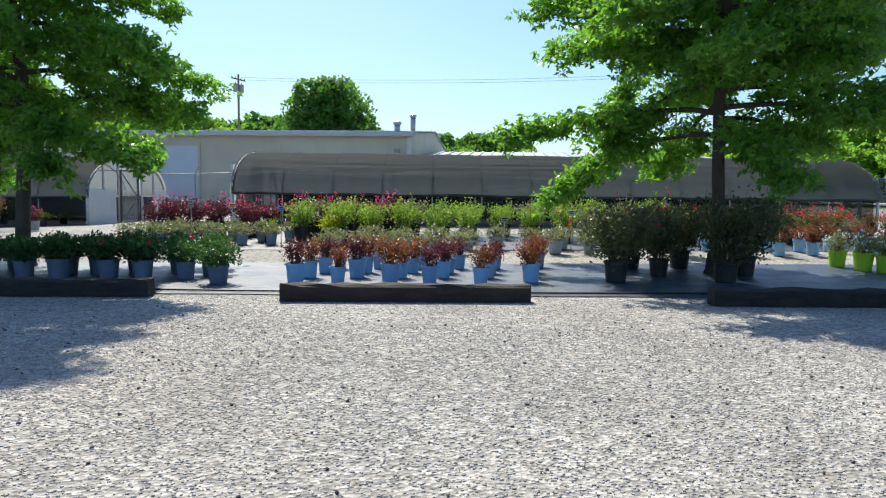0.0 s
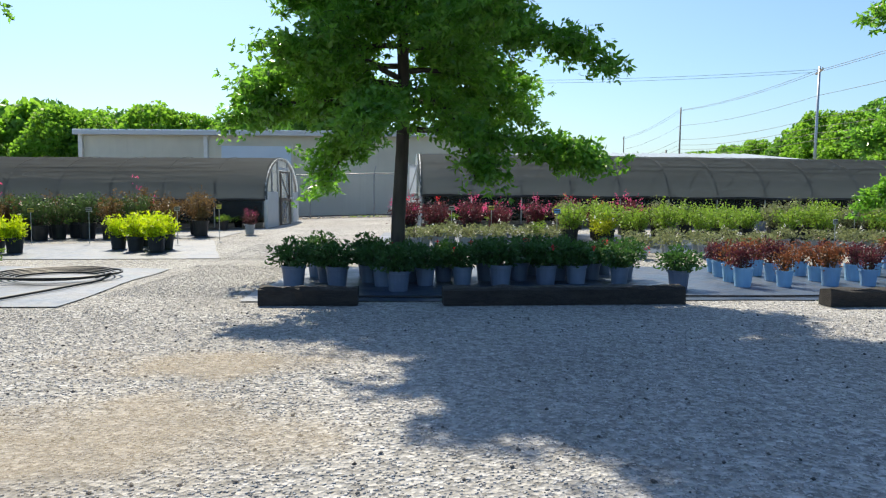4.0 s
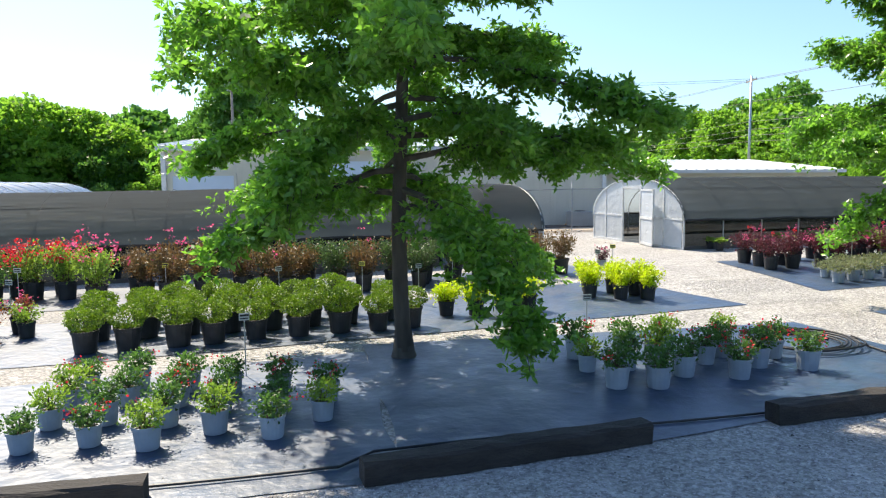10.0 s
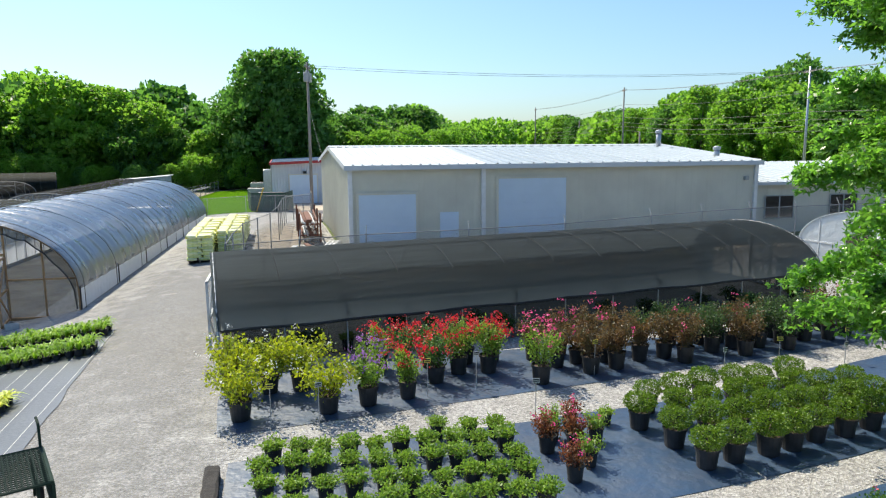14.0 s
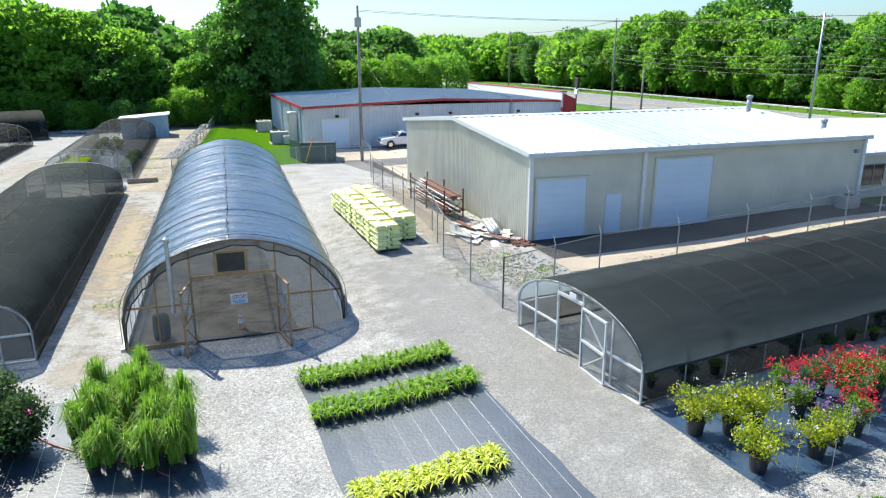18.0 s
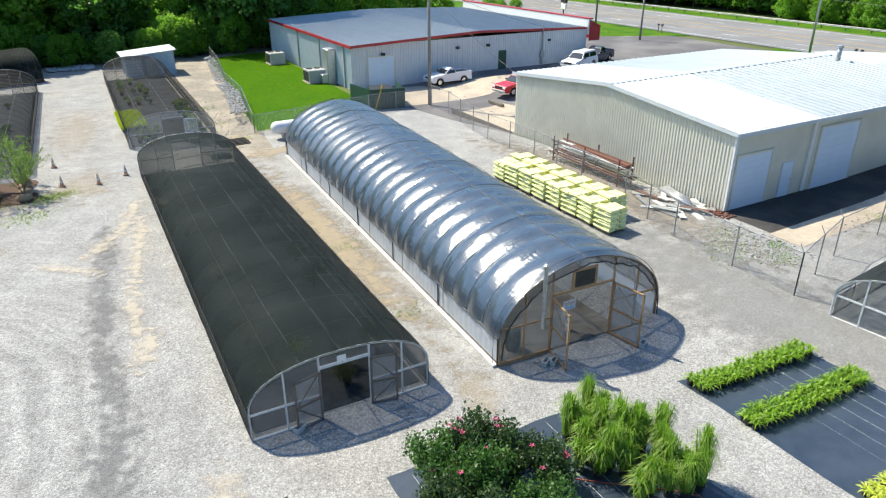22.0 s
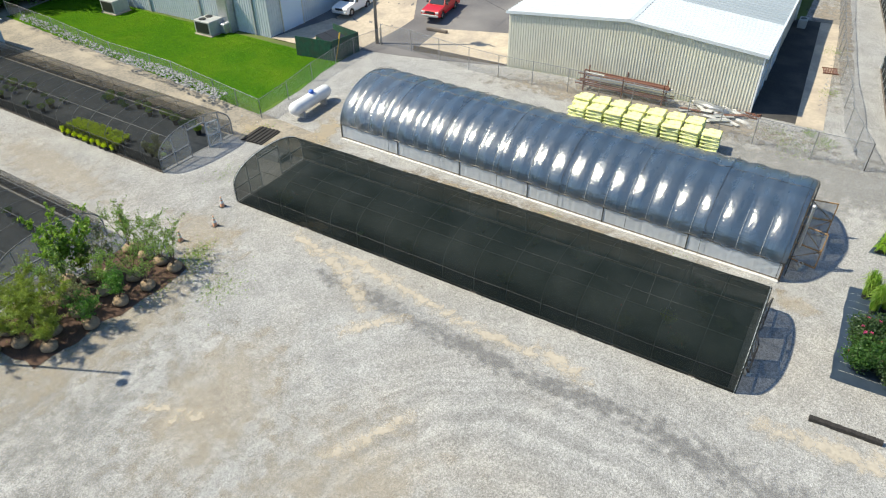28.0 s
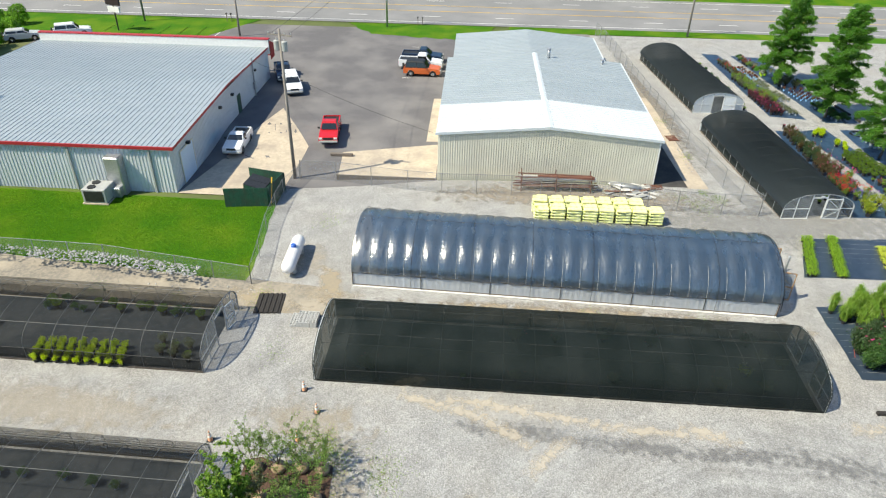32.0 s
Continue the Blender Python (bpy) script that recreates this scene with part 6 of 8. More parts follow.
for i, (x, y, r, h, f) in enumerate(((-39.2, 24.9, 0.95, 1.5, "flower_pink"), (-37.9, 25.0, 0.9, 1.55, "flower_pink"), (-37.2, 24.2, 0.85, 1.35, "flower_pink"), (-38.5, 23.7, 0.95, 1.45, "flower_pink"), (-39.6, 23.6, 0.8, 1.2, None), (-36.6, 23.2, 0.75, 1.1, "flower_pink"), (-37.6, 22.2, 0.9, 1.1, None), (-38.9, 22.2, 0.9, 1.2, None))):
    big_bush(x, y, r, h, "dense dark-green hibiscus with large pink flowers" if f else "dense dark-green flowerless hibiscus bush", "dark_leaf" if i % 3 else "rose_leaf", f, 70 + i)


# ---- trees ----
def limb_points(p0, d, ln, droop, rng, n=6):
    pts, p, d = [p0], np.array(p0, float), np.array(d, float)
    for i in range(n):
        d = d + rng.normal(size=3) * 0.10 + np.array([0, 0, droop / n])
        d /= np.linalg.norm(d)
        p = p + d * ln / n
        pts.append(tuple(p))
    return pts


def oak(x, y, height, radius, clear, seed, n=88, trunk_r=0.12, size=0.108):
    """A pin oak: straight trunk, tiers of limbs that droop below and rise above, rosettes of leaves at the ends of the twigs."""
    rng = np.random.default_rng(seed)
    t = thing("oak_tree", "young pin oak with a broad layered green crown", "tree", (x, y, gz(x, y)), "yard oaks")
    g = Build()
    g.tube([(0.05 * math.sin(z * 1.1 + seed), 0.04 * math.cos(z * 0.9 + seed), z) for z in np.linspace(-0.1, height * 0.96, 12)], trunk_r, 10, 0.02)
    g.lathe([(trunk_r * 1.75, -0.05), (trunk_r * 1.3, 0.12), (trunk_r * 1.02, 0.4)], 10, caps=False)
    part("trunk", g, M["bark"], t, smooth=True)
    cs, ds, tw = [], [], Build()
    for i in range(n):
        f = (i + rng.uniform(0, 0.7)) / n
        z = clear + (height - clear) * f ** 0.95
        prof = (0.86 + 0.14 * min(1, f * 5)) * (1 - f) ** 0.6
        ln = radius * prof * rng.choice([0.58, 0.8, 0.96, 1.06]) * rng.uniform(0.92, 1.05) + 0.3
        a = i * 2.399 + rng.uniform(-0.35, 0.35)
        rise = 0.10 + 0.80 * f + rng.uniform(-0.16, 0.18)
        pts = limb_points((0, 0, z), (math.cos(a), math.sin(a), rise), ln, -0.6 + 0.55 * f, rng, 7)
        part("limb", Build().tube(pts, 0.042 * (1 - f) + 0.012, 5, 0.006, caps=False), M["bark"], t)
        pa = np.array(pts)
        for k in range(int(9 + ln * 10)):
            s = rng.uniform(0.12, 1.0) ** 0.8
            j = min(len(pts) - 2, int(s * (len(pts) - 1)))
            b = pa[j] + (pa[j + 1] - pa[j]) * (s * (len(pts) - 1) - j)
            da = a + rng.choice([-1, 1]) * rng.uniform(0.3, 1.3) * (1.15 - 0.7 * s)
            tl = rng.uniform(0.35, 0.95) * (1.1 - 0.5 * s) * (0.55 + 0.6 * prof)
            e = np.array(limb_points(b, (math.cos(da), math.sin(da), rng.uniform(-0.45, 0.35)), tl, -0.7, rng, 4))
            tw.tube([tuple(q) for q in e], 0.008, 3, 0.003, caps=False)
            for m in range(int(5 + tl * 13)):
                u = rng.uniform(0.2, 1.02) * 4
                v = min(3, int(u))
                c = e[v] + (e[v + 1] - e[v]) * (u - v) + rng.normal(size=3) * np.array([0.12, 0.12, 0.075])
                q = 10
                d = rng.normal(size=(q, 3)) * [1, 1, 0.55] + [0.45 * math.cos(da), 0.45 * math.sin(da), -0.3]
                d /= np.linalg.norm(d, axis=1)[:, None]
                cs.append(c + d * rng.uniform(0.03, 0.12, (q, 1)))
                ds.append(d)
    tagged(part("twig", tw, M["bark"], t), kind="stuff")
    part("crown", quads("crown", leaf_quads(np.concatenate(cs), size, 0.42, -0.15, np.concatenate(ds) * 1.6, rng)), M["oak"], t)
    return t


oak(-9.08, 10.1, 11.5, 3.65, 2.15, 3, 92)
oak(1.6, 10.9, 12.0, 3.0, 2.3, 11, 102)
oak(13.0, 12.0, 10.5, 3.4, 2.15, 8)


def wood_mesh(h, r, seed, n, size, low=0.05, style=0):
    """Crown and trunk of a broadleaf tree seen from afar: a billowing outline of many leafy tufts."""
    rng = np.random.default_rng(seed)
    cs, ds = [], []
    m = 120
    lobes = [(rng.uniform(0, 6.28), rng.uniform(0.25, 0.9), rng.uniform(0.7, 1.15)) for _ in range(7)]
    for i in range(m):
        f = low + (1 - low) * ((i + rng.uniform(0, 1)) / m) ** 0.85
        prof = min(1.0, (0.55 + 1.6 * f)) * math.sqrt(max(0.0, 1 - max(0.0, (f - 0.55) / 0.47) ** 2)) if style == 0 else (1.02 - f) ** 0.75
        a = i * 2.399 + rng.uniform(-0.4, 0.4)
        swell = 1 + 0.22 * sum(k * math.exp(-((f - z) / 0.16) ** 2) * max(0, math.cos(a - b)) for b, z, k in lobes) - 0.10
        s = r * prof * swell * rng.uniform(0.62, 1.0)
        c = np.array([math.cos(a) * s, math.sin(a) * s, h * (0.04 + 0.9 * f)])
        cr = r * rng.uniform(0.17, 0.33)
        k = n // m
        d = rng.normal(size=(k, 3))
        d /= np.linalg.norm(d, axis=1)[:, None]
        d[:, 2] = np.abs(d[:, 2]) * np.where(rng.uniform(0, 1, k) < 0.75, 1, -1)
        cs.append(c + d * cr * rng.uniform(0.6, 1.08, (k, 1)) * [1, 1, 0.75])
        ds.append(d)
    crown = quads("crown", leaf_quads(np.concatenate(cs), size, 0.75, 0.15, np.concatenate(ds), rng))
    g = Build().tube([(0, 0, -0.3), (0.1, 0, h * 0.3), (0, 0.1, h * 0.7)], 0.016 * h, 7, 0.006 * h)
    for i in range(5):
        a = i * 1.3
        g.tube([(0, 0, h * (0.25 + 0.07 * i)), (math.cos(a) * r * 0.5, math.sin(a) * r * 0.5, h * (0.45 + 0.08 * i))], 0.007 * h, 5, 0.003 * h)
    return crown, g.mesh("trunk")


HIGH = [14, 17, 12, 20, 10, 15]
WOODS = [wood_mesh(14, 4.8, 201, 7000, 0.56), wood_mesh(17, 5.2, 202, 7600, 0.58), wood_mesh(12, 4.6, 203, 6400, 0.54), wood_mesh(20, 5.8, 204, 8600, 0.62), wood_mesh(10, 3.8, 205, 6000, 0.42), wood_mesh(15, 3.4, 206, 5000, 0.5, 0.05, 1)] + [wood_mesh(HIGH[i], (4.8, 5.2, 4.6, 5.8)[i], 210 + i, 2600, 0.9) for i in range(4)]


def wood_tree(i, x, y, s, leaf="wood_leaf", label="broadleaf tree at the edge of the wood", group="woodland edge trees"):
    crown, trunk = WOODS[i]
    key = (i, leaf)
    if key not in LEAFED:
        c = crown.copy()
        c.materials.clear()
        c.materials.append(M[leaf])
        LEAFED[key] = c
    rnd = random.Random(int(x * 7 + y * 13))
    t = thing("tree", label, "tree", pose(x, y, gz(x, y) - 0.1, 0, 0, rnd.uniform(0, 360)) @ Matrix.Diagonal((s * rnd.uniform(0.9, 1.15), s * rnd.uniform(0.9, 1.15), s, 1)), group)
    part("trunk", trunk, M["bark"], t)
    part("crown", LEAFED[key], M[leaf], t)


LEAFED = {}
rnd = random.Random(5)
# wood to the north
def skyline(x):
    return 17.0 - 4.2 * step01(-43, -36, x) - 1.5 * step01(-16, -8, x)


for row, (dy, spread) in enumerate(((0, 3.0), (8, 3.0), (17, 4.0))):
    for k in range(40):
        x = -97 + k * 2.75 + rnd.uniform(-1, 1)
        y = 114 + dy + rnd.uniform(-2, spread) + max(0, (x + 12)) * 0.9
        i = rnd.choice([0, 1, 2, 3])
        s = skyline(x) * (y - 5) / 113 / HIGH[i] * rnd.uniform(0.72, 1.05)
        wood_tree(i + (6 if row else 0), x, y, s, rnd.choice(["wood_leaf", "wood_leaf", "wood_leaf_dark"]))
for x, y, h in ((-22.0, 108.5, 20.3), (-18.9, 109.5, 20.8), (-25.5, 112, 15.5), (-16.6, 113, 15.5)):
    wood_tree(3, x, y, h / 20, "wood_leaf_dark")
for k in range(22):
    wood_tree(4, -62 + k * 2.1 + rnd.uniform(-0.8, 0.8), 106.5 + rnd.uniform(-1.5, 2.0), rnd.uniform(0.3, 0.62), rnd.choice(["wood_leaf", "wood_leaf_dark"]), "leafy undergrowth at the wood's edge")
# row behind the grey building
for i, x in enumerate((-13.0, -8.0, -3.5, 1.8, 6.6, 11.0)):
    wood_tree(4, x + rnd.uniform(-0.6, 0.6), 113.5 + i * 1.2, rnd.uniform(0.78, 0.95), "wood_leaf", "rounded street tree behind the grey building", "row of rounded trees")
for i in range(9):
    wood_tree(4, 15.5 + i * 1.7, 117 + rnd.uniform(-2, 6), rnd.uniform(0.25, 0.36), "wood_leaf", "roundish green bush by the car park", "car park bushes")
# trees across the highway
def roadside(y):
    return 14.0 + 6.0 * step01(108, 116, y) - 3.5 * step01(134, 146, y) - 1.5 * step01(155, 175, y)


for row, (x0, gap, n, up) in enumerate(((72, 4.0, 72, 1.0), (80, 4.6, 62, 1.06), (89, 5.5, 52, 1.12))):
    for k in range(n):
        y = -25 + k * gap + rnd.uniform(-1.5, 1.5)
        i = rnd.choice([0, 1, 3, 3])
        wood_tree(i + (6 if row else 0), x0 + rnd.uniform(-2.5, 2.5), y, roadside(y) * up / HIGH[i] * rnd.uniform(0.74, 1.08), rnd.choice(["wood_leaf", "wood_leaf", "wood_leaf_dark"]), "tall tree across the highway", "roadside trees")
for k in range(16):
    wood_tree(4, 66 + rnd.uniform(-1, 2), 42 + k * 3.2, rnd.uniform(0.4, 0.7), "wood_leaf", "bushy growth behind the guard rail", "roadside bushes")
for x, y, s in ((-54.5, 91, 0.36), (-56.5, 93, 0.33), (-58, 90, 0.3)):
    wood_tree(4, x, y, s, "fresh_leaf", "bright green shrub standing by the lane", "")

# distant woods as one mass
def far_woods(name, spots, seed):
    rng = np.random.default_rng(seed)
    qs = []
    for x, y, h, r in spots:
        k = 900
        d = rng.normal(size=(k, 3))
        d /= np.linalg.norm(d, axis=1)[:, None]
        p = d * np.array([r, r, h * 0.5]) * rng.uniform(0.75, 1.05, (k, 1)) + [x, y, h * 0.5]
        qs.append(leaf_quads(p, r * 0.22, 0.8, 0.2, d, rng))
    single(name, quads(name, np.concatenate(qs)), M["wood_leaf"], "distant wooded skyline of broadleaf trees", "woods", kind="stuff")


rnd = random.Random(9)
spots = []
for k in range(230):
    a = radians(-48 + 112 * k / 230 + rnd.uniform(-0.3, 0.3))
    for dist in (190, 250, 330, 430):
        dd = dist + rnd.uniform(-30, 30)
        h = rnd.uniform(9, 15) * (1 + (dist - 190) / 600)
        if dist == 190 and -0.05 < a < 0.45:
            continue
        spots.append((-10 + dd * math.sin(a), 20 + dd * math.cos(a), h, rnd.uniform(5, 8.5)))
far_woods("far_woods", spots, 31)


# ---- yard things ----
def timber(p0, p1, h=0.2, w=0.22):
    a, b = Vector((*p0, 0)), Vector((*p1, 0))
    d = (b - a)
    ln, n = d.length, 12
    d.normalize()
    c = Vector((-d.y, d.x, 0))
    rnd = random.Random(int(p0[0] * 100))
    rings = []
    for i in range(n + 1):
        p = a + d * ln * i / n
        z = gz(p.x, p.y) + 0.02
        k = 0.016
        e = lambda: rnd.uniform(-k, k)
        rings.append([p + c * (-w / 2 + e()) + Vector((0, 0, z)), p + c * (w / 2 + e()) + Vector((0, 0, z)), p + c * (w / 2 + e()) + Vector((0, 0, z + h * 0.88)), p + c * (w * 0.38 + e()) + Vector((0, 0, z + h + e())), p + c * (-w * 0.38 + e()) + Vector((0, 0, z + h + e())), p + c * (-w / 2 + e()) + Vector((0, 0, z + h * 0.86))])
    single("railway_sleeper", Build().loft(rings, True), M["tie_wood"], "weathered dark railway sleeper lying on gravel", "timber", "bed-edge sleepers")


for a, b in (((6.9, 8.2), (9.85, 8.62)), ((2.42, 7.82), (5.25, 8.26)), ((0.36, 7.62), (1.46, 7.72)), ((-5.78, 6.62), (-3.16, 6.86)), ((-9.97, 6.10), (-7.25, 6.46)), ((-14.2, 6.0), (-11.64, 6.12)), ((12.0, 8.7), (14.6, 9.05)), ((-21.28, 12.95), (-21.22, 10.5)), ((-43.27, 26.4), (-43.22, 23.7))):
    timber(a, b)

# tap and hose
tap = thing("yard_hydrant", "short metal yard tap on a post", "tap", (-2.62, 7.28, gz(-2.62, 7.28)))
part("post", Build().tube([(0, 0, 0), (0, 0, 0.62)], 0.022, 8).box(-0.035, -0.02, 0, 0.035, 0.02, 0.5), M["galv"], tap)
part("head", Build().box(-0.03, -0.05, 0.6, 0.03, 0.05, 0.72, 0.01).tube([(0, -0.03, 0.68), (0, -0.11, 0.66), (0, -0.12, 0.58)], 0.02, 8), M["black_plastic"], tap)
part("lever", Build().tube([(0, 0.03, 0.72), (0, 0.12, 0.74), (0, 0.2, 0.66)], 0.012, 6), M["black_plastic"], tap)
hose = []
for i in range(150):
    a = i * 0.21
    r = 0.50 + 0.0022 * i * (1 + 0.1 * math.sin(i))
    hose.append((-3.15 + r * math.cos(a) * 1.05, 9.55 + r * math.sin(a), 0.045 + 0.010 * (i % 31) / 31 + 0.0004 * i))
a0 = hose[-1]
hose += [(a0[0] + (-2.65 - a0[0]) * t, a0[1] + (7.14 - a0[1]) * t - 0.25 * math.sin(math.pi * t), 0.05) for t in np.linspace(0.08, 0.95, 12)] + [(-2.64, 7.12, 0.12), (-2.63, 7.15, 0.4), (-2.62, 7.17, 0.58)]
single("garden_hose", Build().tube(hose, 0.016, 6), M["hose_dark"], "coiled black garden hose on weed cloth", "hose", smooth=True)
single("drain_cover", Build().lathe([(0.16, gz(-2.5, 7.1) + 0.015), (0.16, 0.05), (0.13, 0.065), (0.02, 0.07)], 20, (-2.5, 7.1, 0)), M["rust"], "round flat brown valve cover", "valve cover")
rh = [(-38.4 + 5.2 * t + 0.25 * math.sin(t * 9), 25.4 - 4.2 * t + 0.35 * math.sin(t * 5), -0.845) for t in np.linspace(0, 1, 40)]
single("garden_hose", Build().tube([(x, y, gz(x, y) + 0.05) for x, y, z in rh], 0.016, 6), M["hose_red"], "faded red hose lying on black cloth", "hose", smooth=True)


def plant_sign(x, y, ma, h=0.75):
    t = thing("plant_label", "small price card on a thin metal stake", "sign", (x, y, gz(x, y), 0, 0, random.Random(int(x * 50)).uniform(-25, 25)), "bed labels")
    part("stake", Build().tube([(0, 0, 0), (0, 0, h)], 0.008, 5), M["galv"], t)
    c = part("card", Build().box(-0.065, -0.012, h, 0.065, 0.0, h + 0.095, 0.004), M[ma], t)
    part("lettering", Build().box(-0.055, -0.016, h + 0.055, 0.055, -0.0125, h + 0.078).box(-0.05, -0.016, h + 0.02, 0.05, -0.0125, h + 0.035), M["black_plastic"], c)


for x, y, ma in ((-11.2, 9.55, "sign_grey"), (-16.2, 15.7, "sign_grey"), (-17.3, 15.5, "sign_yellow"), (-13.4, 15.85, "sign_yellow"), (-20.42, 14.75, "sign_yellow"), (-19.55, 14.6, "sign_grey"), (-15.6, 13.8, "sign_grey"), (-11.0, 14.6, "sign_grey"), (-9.3, 15.0, "sign_yellow"), (-6.4, 9.9, "sign_grey"), (-7.3, 15.2, "sign_yellow"), (-6.0, 15.3, "sign_grey"), (-3.2, 15.9, "sign_yellow"), (-3.9, 15.2, "sign_grey"), (2.3, 15.4, "sign_grey"), (3.2, 15.6, "sign_yellow"), (4.6, 14.9, "sign_blue"), (9.5, 13.0, "sign_grey"), (10.9, 14.9, "sign_grey"), (-8.2, 14.3, "sign_grey")):
    plant_sign(x, y, ma)

single("irrigation_pipe", Build().tube([(x, 6.80 + 0.045 * (x + 7) + 0.03 * math.sin(x * 1.3) - (0.25 if x < -10 else 0), 0.045) for x in np.linspace(-15.5, -3.2, 40)], 0.013, 6), M["hose_dark"], "thin black irrigation pipe along the cloth's edge", "pipe", smooth=True)
single("irrigation_pipe", Build().tube([(x, 7.95 + 0.125 * x + 0.03 * math.sin(x * 1.7), gz(x, 8) + 0.045) for x in np.linspace(0.3, 15.5, 40)], 0.013, 6), M["hose_dark"], "thin black irrigation pipe along the cloth's edge", "pipe", smooth=True)
t = thing("drain_grate", "rusty square grate lying on the concrete apron", "grate", (-6.3, 29.6, gz(-6.3, 29.6) + 0.03, 0, 0, 10))
for i in range(9):
    part("bar", Build().box(-0.55, -0.5 + 0.12 * i, 0, 0.55, -0.44 + 0.12 * i, 0.05), M["rust"], t)
part("rim", Build().box(-0.62, -0.56, 0, -0.55, 0.58, 0.07).box(0.55, -0.56, 0, 0.62, 0.58, 0.07), M["rust"], t)

# wire-deck trolley
ct = thing("nursery_cart", "dark green mesh-sided plant trolley with two handles", "cart", (-23.75, 12.3, gz(-23.75, 12.3), 0, 0, 22), "")


def mesh_panel(name, p, u, v, nu, nv):
    """Woven metal panel spanned by the edges u and v from the corner p."""
    p, u, v = Vector(p), Vector(u), Vector(v)
    g = Build()
    for k in range(nu):
        a = p + u * (k + 0.5) / nu
        g.tube([tuple(a), tuple(a + v)], 0.012, 4)
    for k in range(nv):
        a = p + v * (k + 0.5) / nv
        g.tube([tuple(a), tuple(a + u)], 0.012, 4)
    ob = part(name, g, M["cart_green"], ct)
    tagged(ob, kind="stuff")
    c = [p, p + u, p + u + v, p + v, p]
    part("edge_frame", Build().tube([tuple(q) for q in c], 0.024, 6), M["cart_green"], ob)


mesh_panel("deck", (-0.36, -0.65, 0.78), (0.72, 0, 0), (0, 1.3, 0), 12, 20)
mesh_panel("side_panel", (0.37, -0.65, 0.24), (0, 1.3, 0), (0, 0, 0.5), 20, 8)
mesh_panel("side_panel", (-0.37, -0.65, 0.24), (0, 1.3, 0), (0, 0, 0.5), 20, 8)
for sx_ in (-0.34, 0.34):
    part("handle", Build().tube([(sx_, 0.66, 0.3), (sx_, 0.66, 1.0), (sx_, 0.70, 1.14), (sx_ * 0.96, 0.82, 1.2)], 0.02, 6), M["cart_green"], ct)
    for sy_ in (-0.42, 0.42):
        w = part("wheel", Build().lathe([(0.05, -0.03), (0.16, -0.04), (0.19, 0.0), (0.16, 0.04), (0.05, 0.03)], 16), M["tyre"], ct, m=pose(sx_ * 0.8, sy_, 0.19, 0, 90, 0))
        part("hub", Build().lathe([(0.0, -0.045), (0.06, -0.045), (0.06, 0.045), (0.0, 0.045)], 12, caps=False), M["paint_white"], w, "pale wheel hub")
        part("axle_arm", Build().box(sx_ * 0.8 - 0.09, sy_ - 0.02, 0.17, sx_ * 0.8 - 0.05, sy_ + 0.02, 0.78), M["cart_green"], ct)


# ---- fences ----
def fence(pts, h, label, arms=False):
    t = thing("chain_link_fence", label, "fence", group="yard fences")
    net = Build()
    for (xa, ya), (xb, yb) in zip(pts, pts[1:]):
        ln = math.hypot(xb - xa, yb - ya)
        n = max(1, int(round(ln / 3.0)))
        for i in range(n):
            u, v = i / n, (i + 1) / n
            p, q = (xa + (xb - xa) * u, ya + (yb - ya) * u), (xa + (xb - xa) * v, ya + (yb - ya) * v)
            zp, zq = gz(*p), gz(*q)
            part("post", Build().tube([(*p, zp - 0.1), (*p, zp + h + 0.04)], 0.03, 7), M["fence_steel"], t)
            if arms:
                part("arm", Build().tube([(*p, zp + h), (p[0] + 0.05, p[1] + 0.25, zp + h + 0.32)], 0.018, 5), M["fence_steel"], t)
            part("top_rail", Build().tube([(*p, zp + h), (*q, zq + h)], 0.019, 6), M["bow_dull"], t)
            net.add([(*p, zp + 0.03), (*q, zq + 0.03), (*q, zq + h), (*p, zp + h)], [(0, 1, 2, 3)])
    x, y = pts[-1]
    part("post", Build().tube([(x, y, gz(x, y) - 0.1), (x, y, gz(x, y) + h + 0.04)], 0.035, 7), M["fence_steel"], t)
    part("netting", net, M["netting"], t, "diamond wire netting")
    return t


fence([(-21.95, 26.1), (-21.9, 29.2), (-21.7, 32.8), (-20.6, 37.4), (-20.2, 41.5), (-20.0, 46.5), (-19.7, 52.5), (-19.1, 55.5), (-17.4, 62.2), (-17.35, 65.4)], 1.9, "galvanised chain-link fence beside the warehouse")
fence([(-21.95, 26.1), (-17.0, 27.6), (-12.9, 28.0), (-8.5, 28.7), (-4.2, 29.2), (4, 30), (12, 30.6), (24, 31.3)], 1.9, "galvanised chain-link fence with slanted barbed-wire arms", True)
fence([(-33.4, 65.3), (-26.4, 66.1), (-23.1, 66.2), (-20.5, 66.2), (-17.35, 65.5)], 1.5, "low chain-link fence along the lawn")
fence([(-33.4, 65.3), (-31.4, 76.8), (-31.0, 85), (-29.4, 95.4), (-28.5, 104)], 1.5, "chain-link fence along the lawn's edge")
fence([(24, 31.3), (33, 32)], 1.9, "galvanised chain-link fence near the highway")

g = Build()
rail = thing("guard_rail", "galvanised roadside guard rail", "guard rail")
for y in range(40, 190, 4):
    part("post", Build().box(60.9, y, 0, 61.05, y + 0.15, 0.75), M["old_wood"], rail)
part("beam", Build().loft([[(60.85, y, 0.45), (60.78, y, 0.53), (60.85, y, 0.6), (60.78, y, 0.68), (60.85, y, 0.76)] for y in range(38, 192, 6)], False, False), M["hvac"], rail)

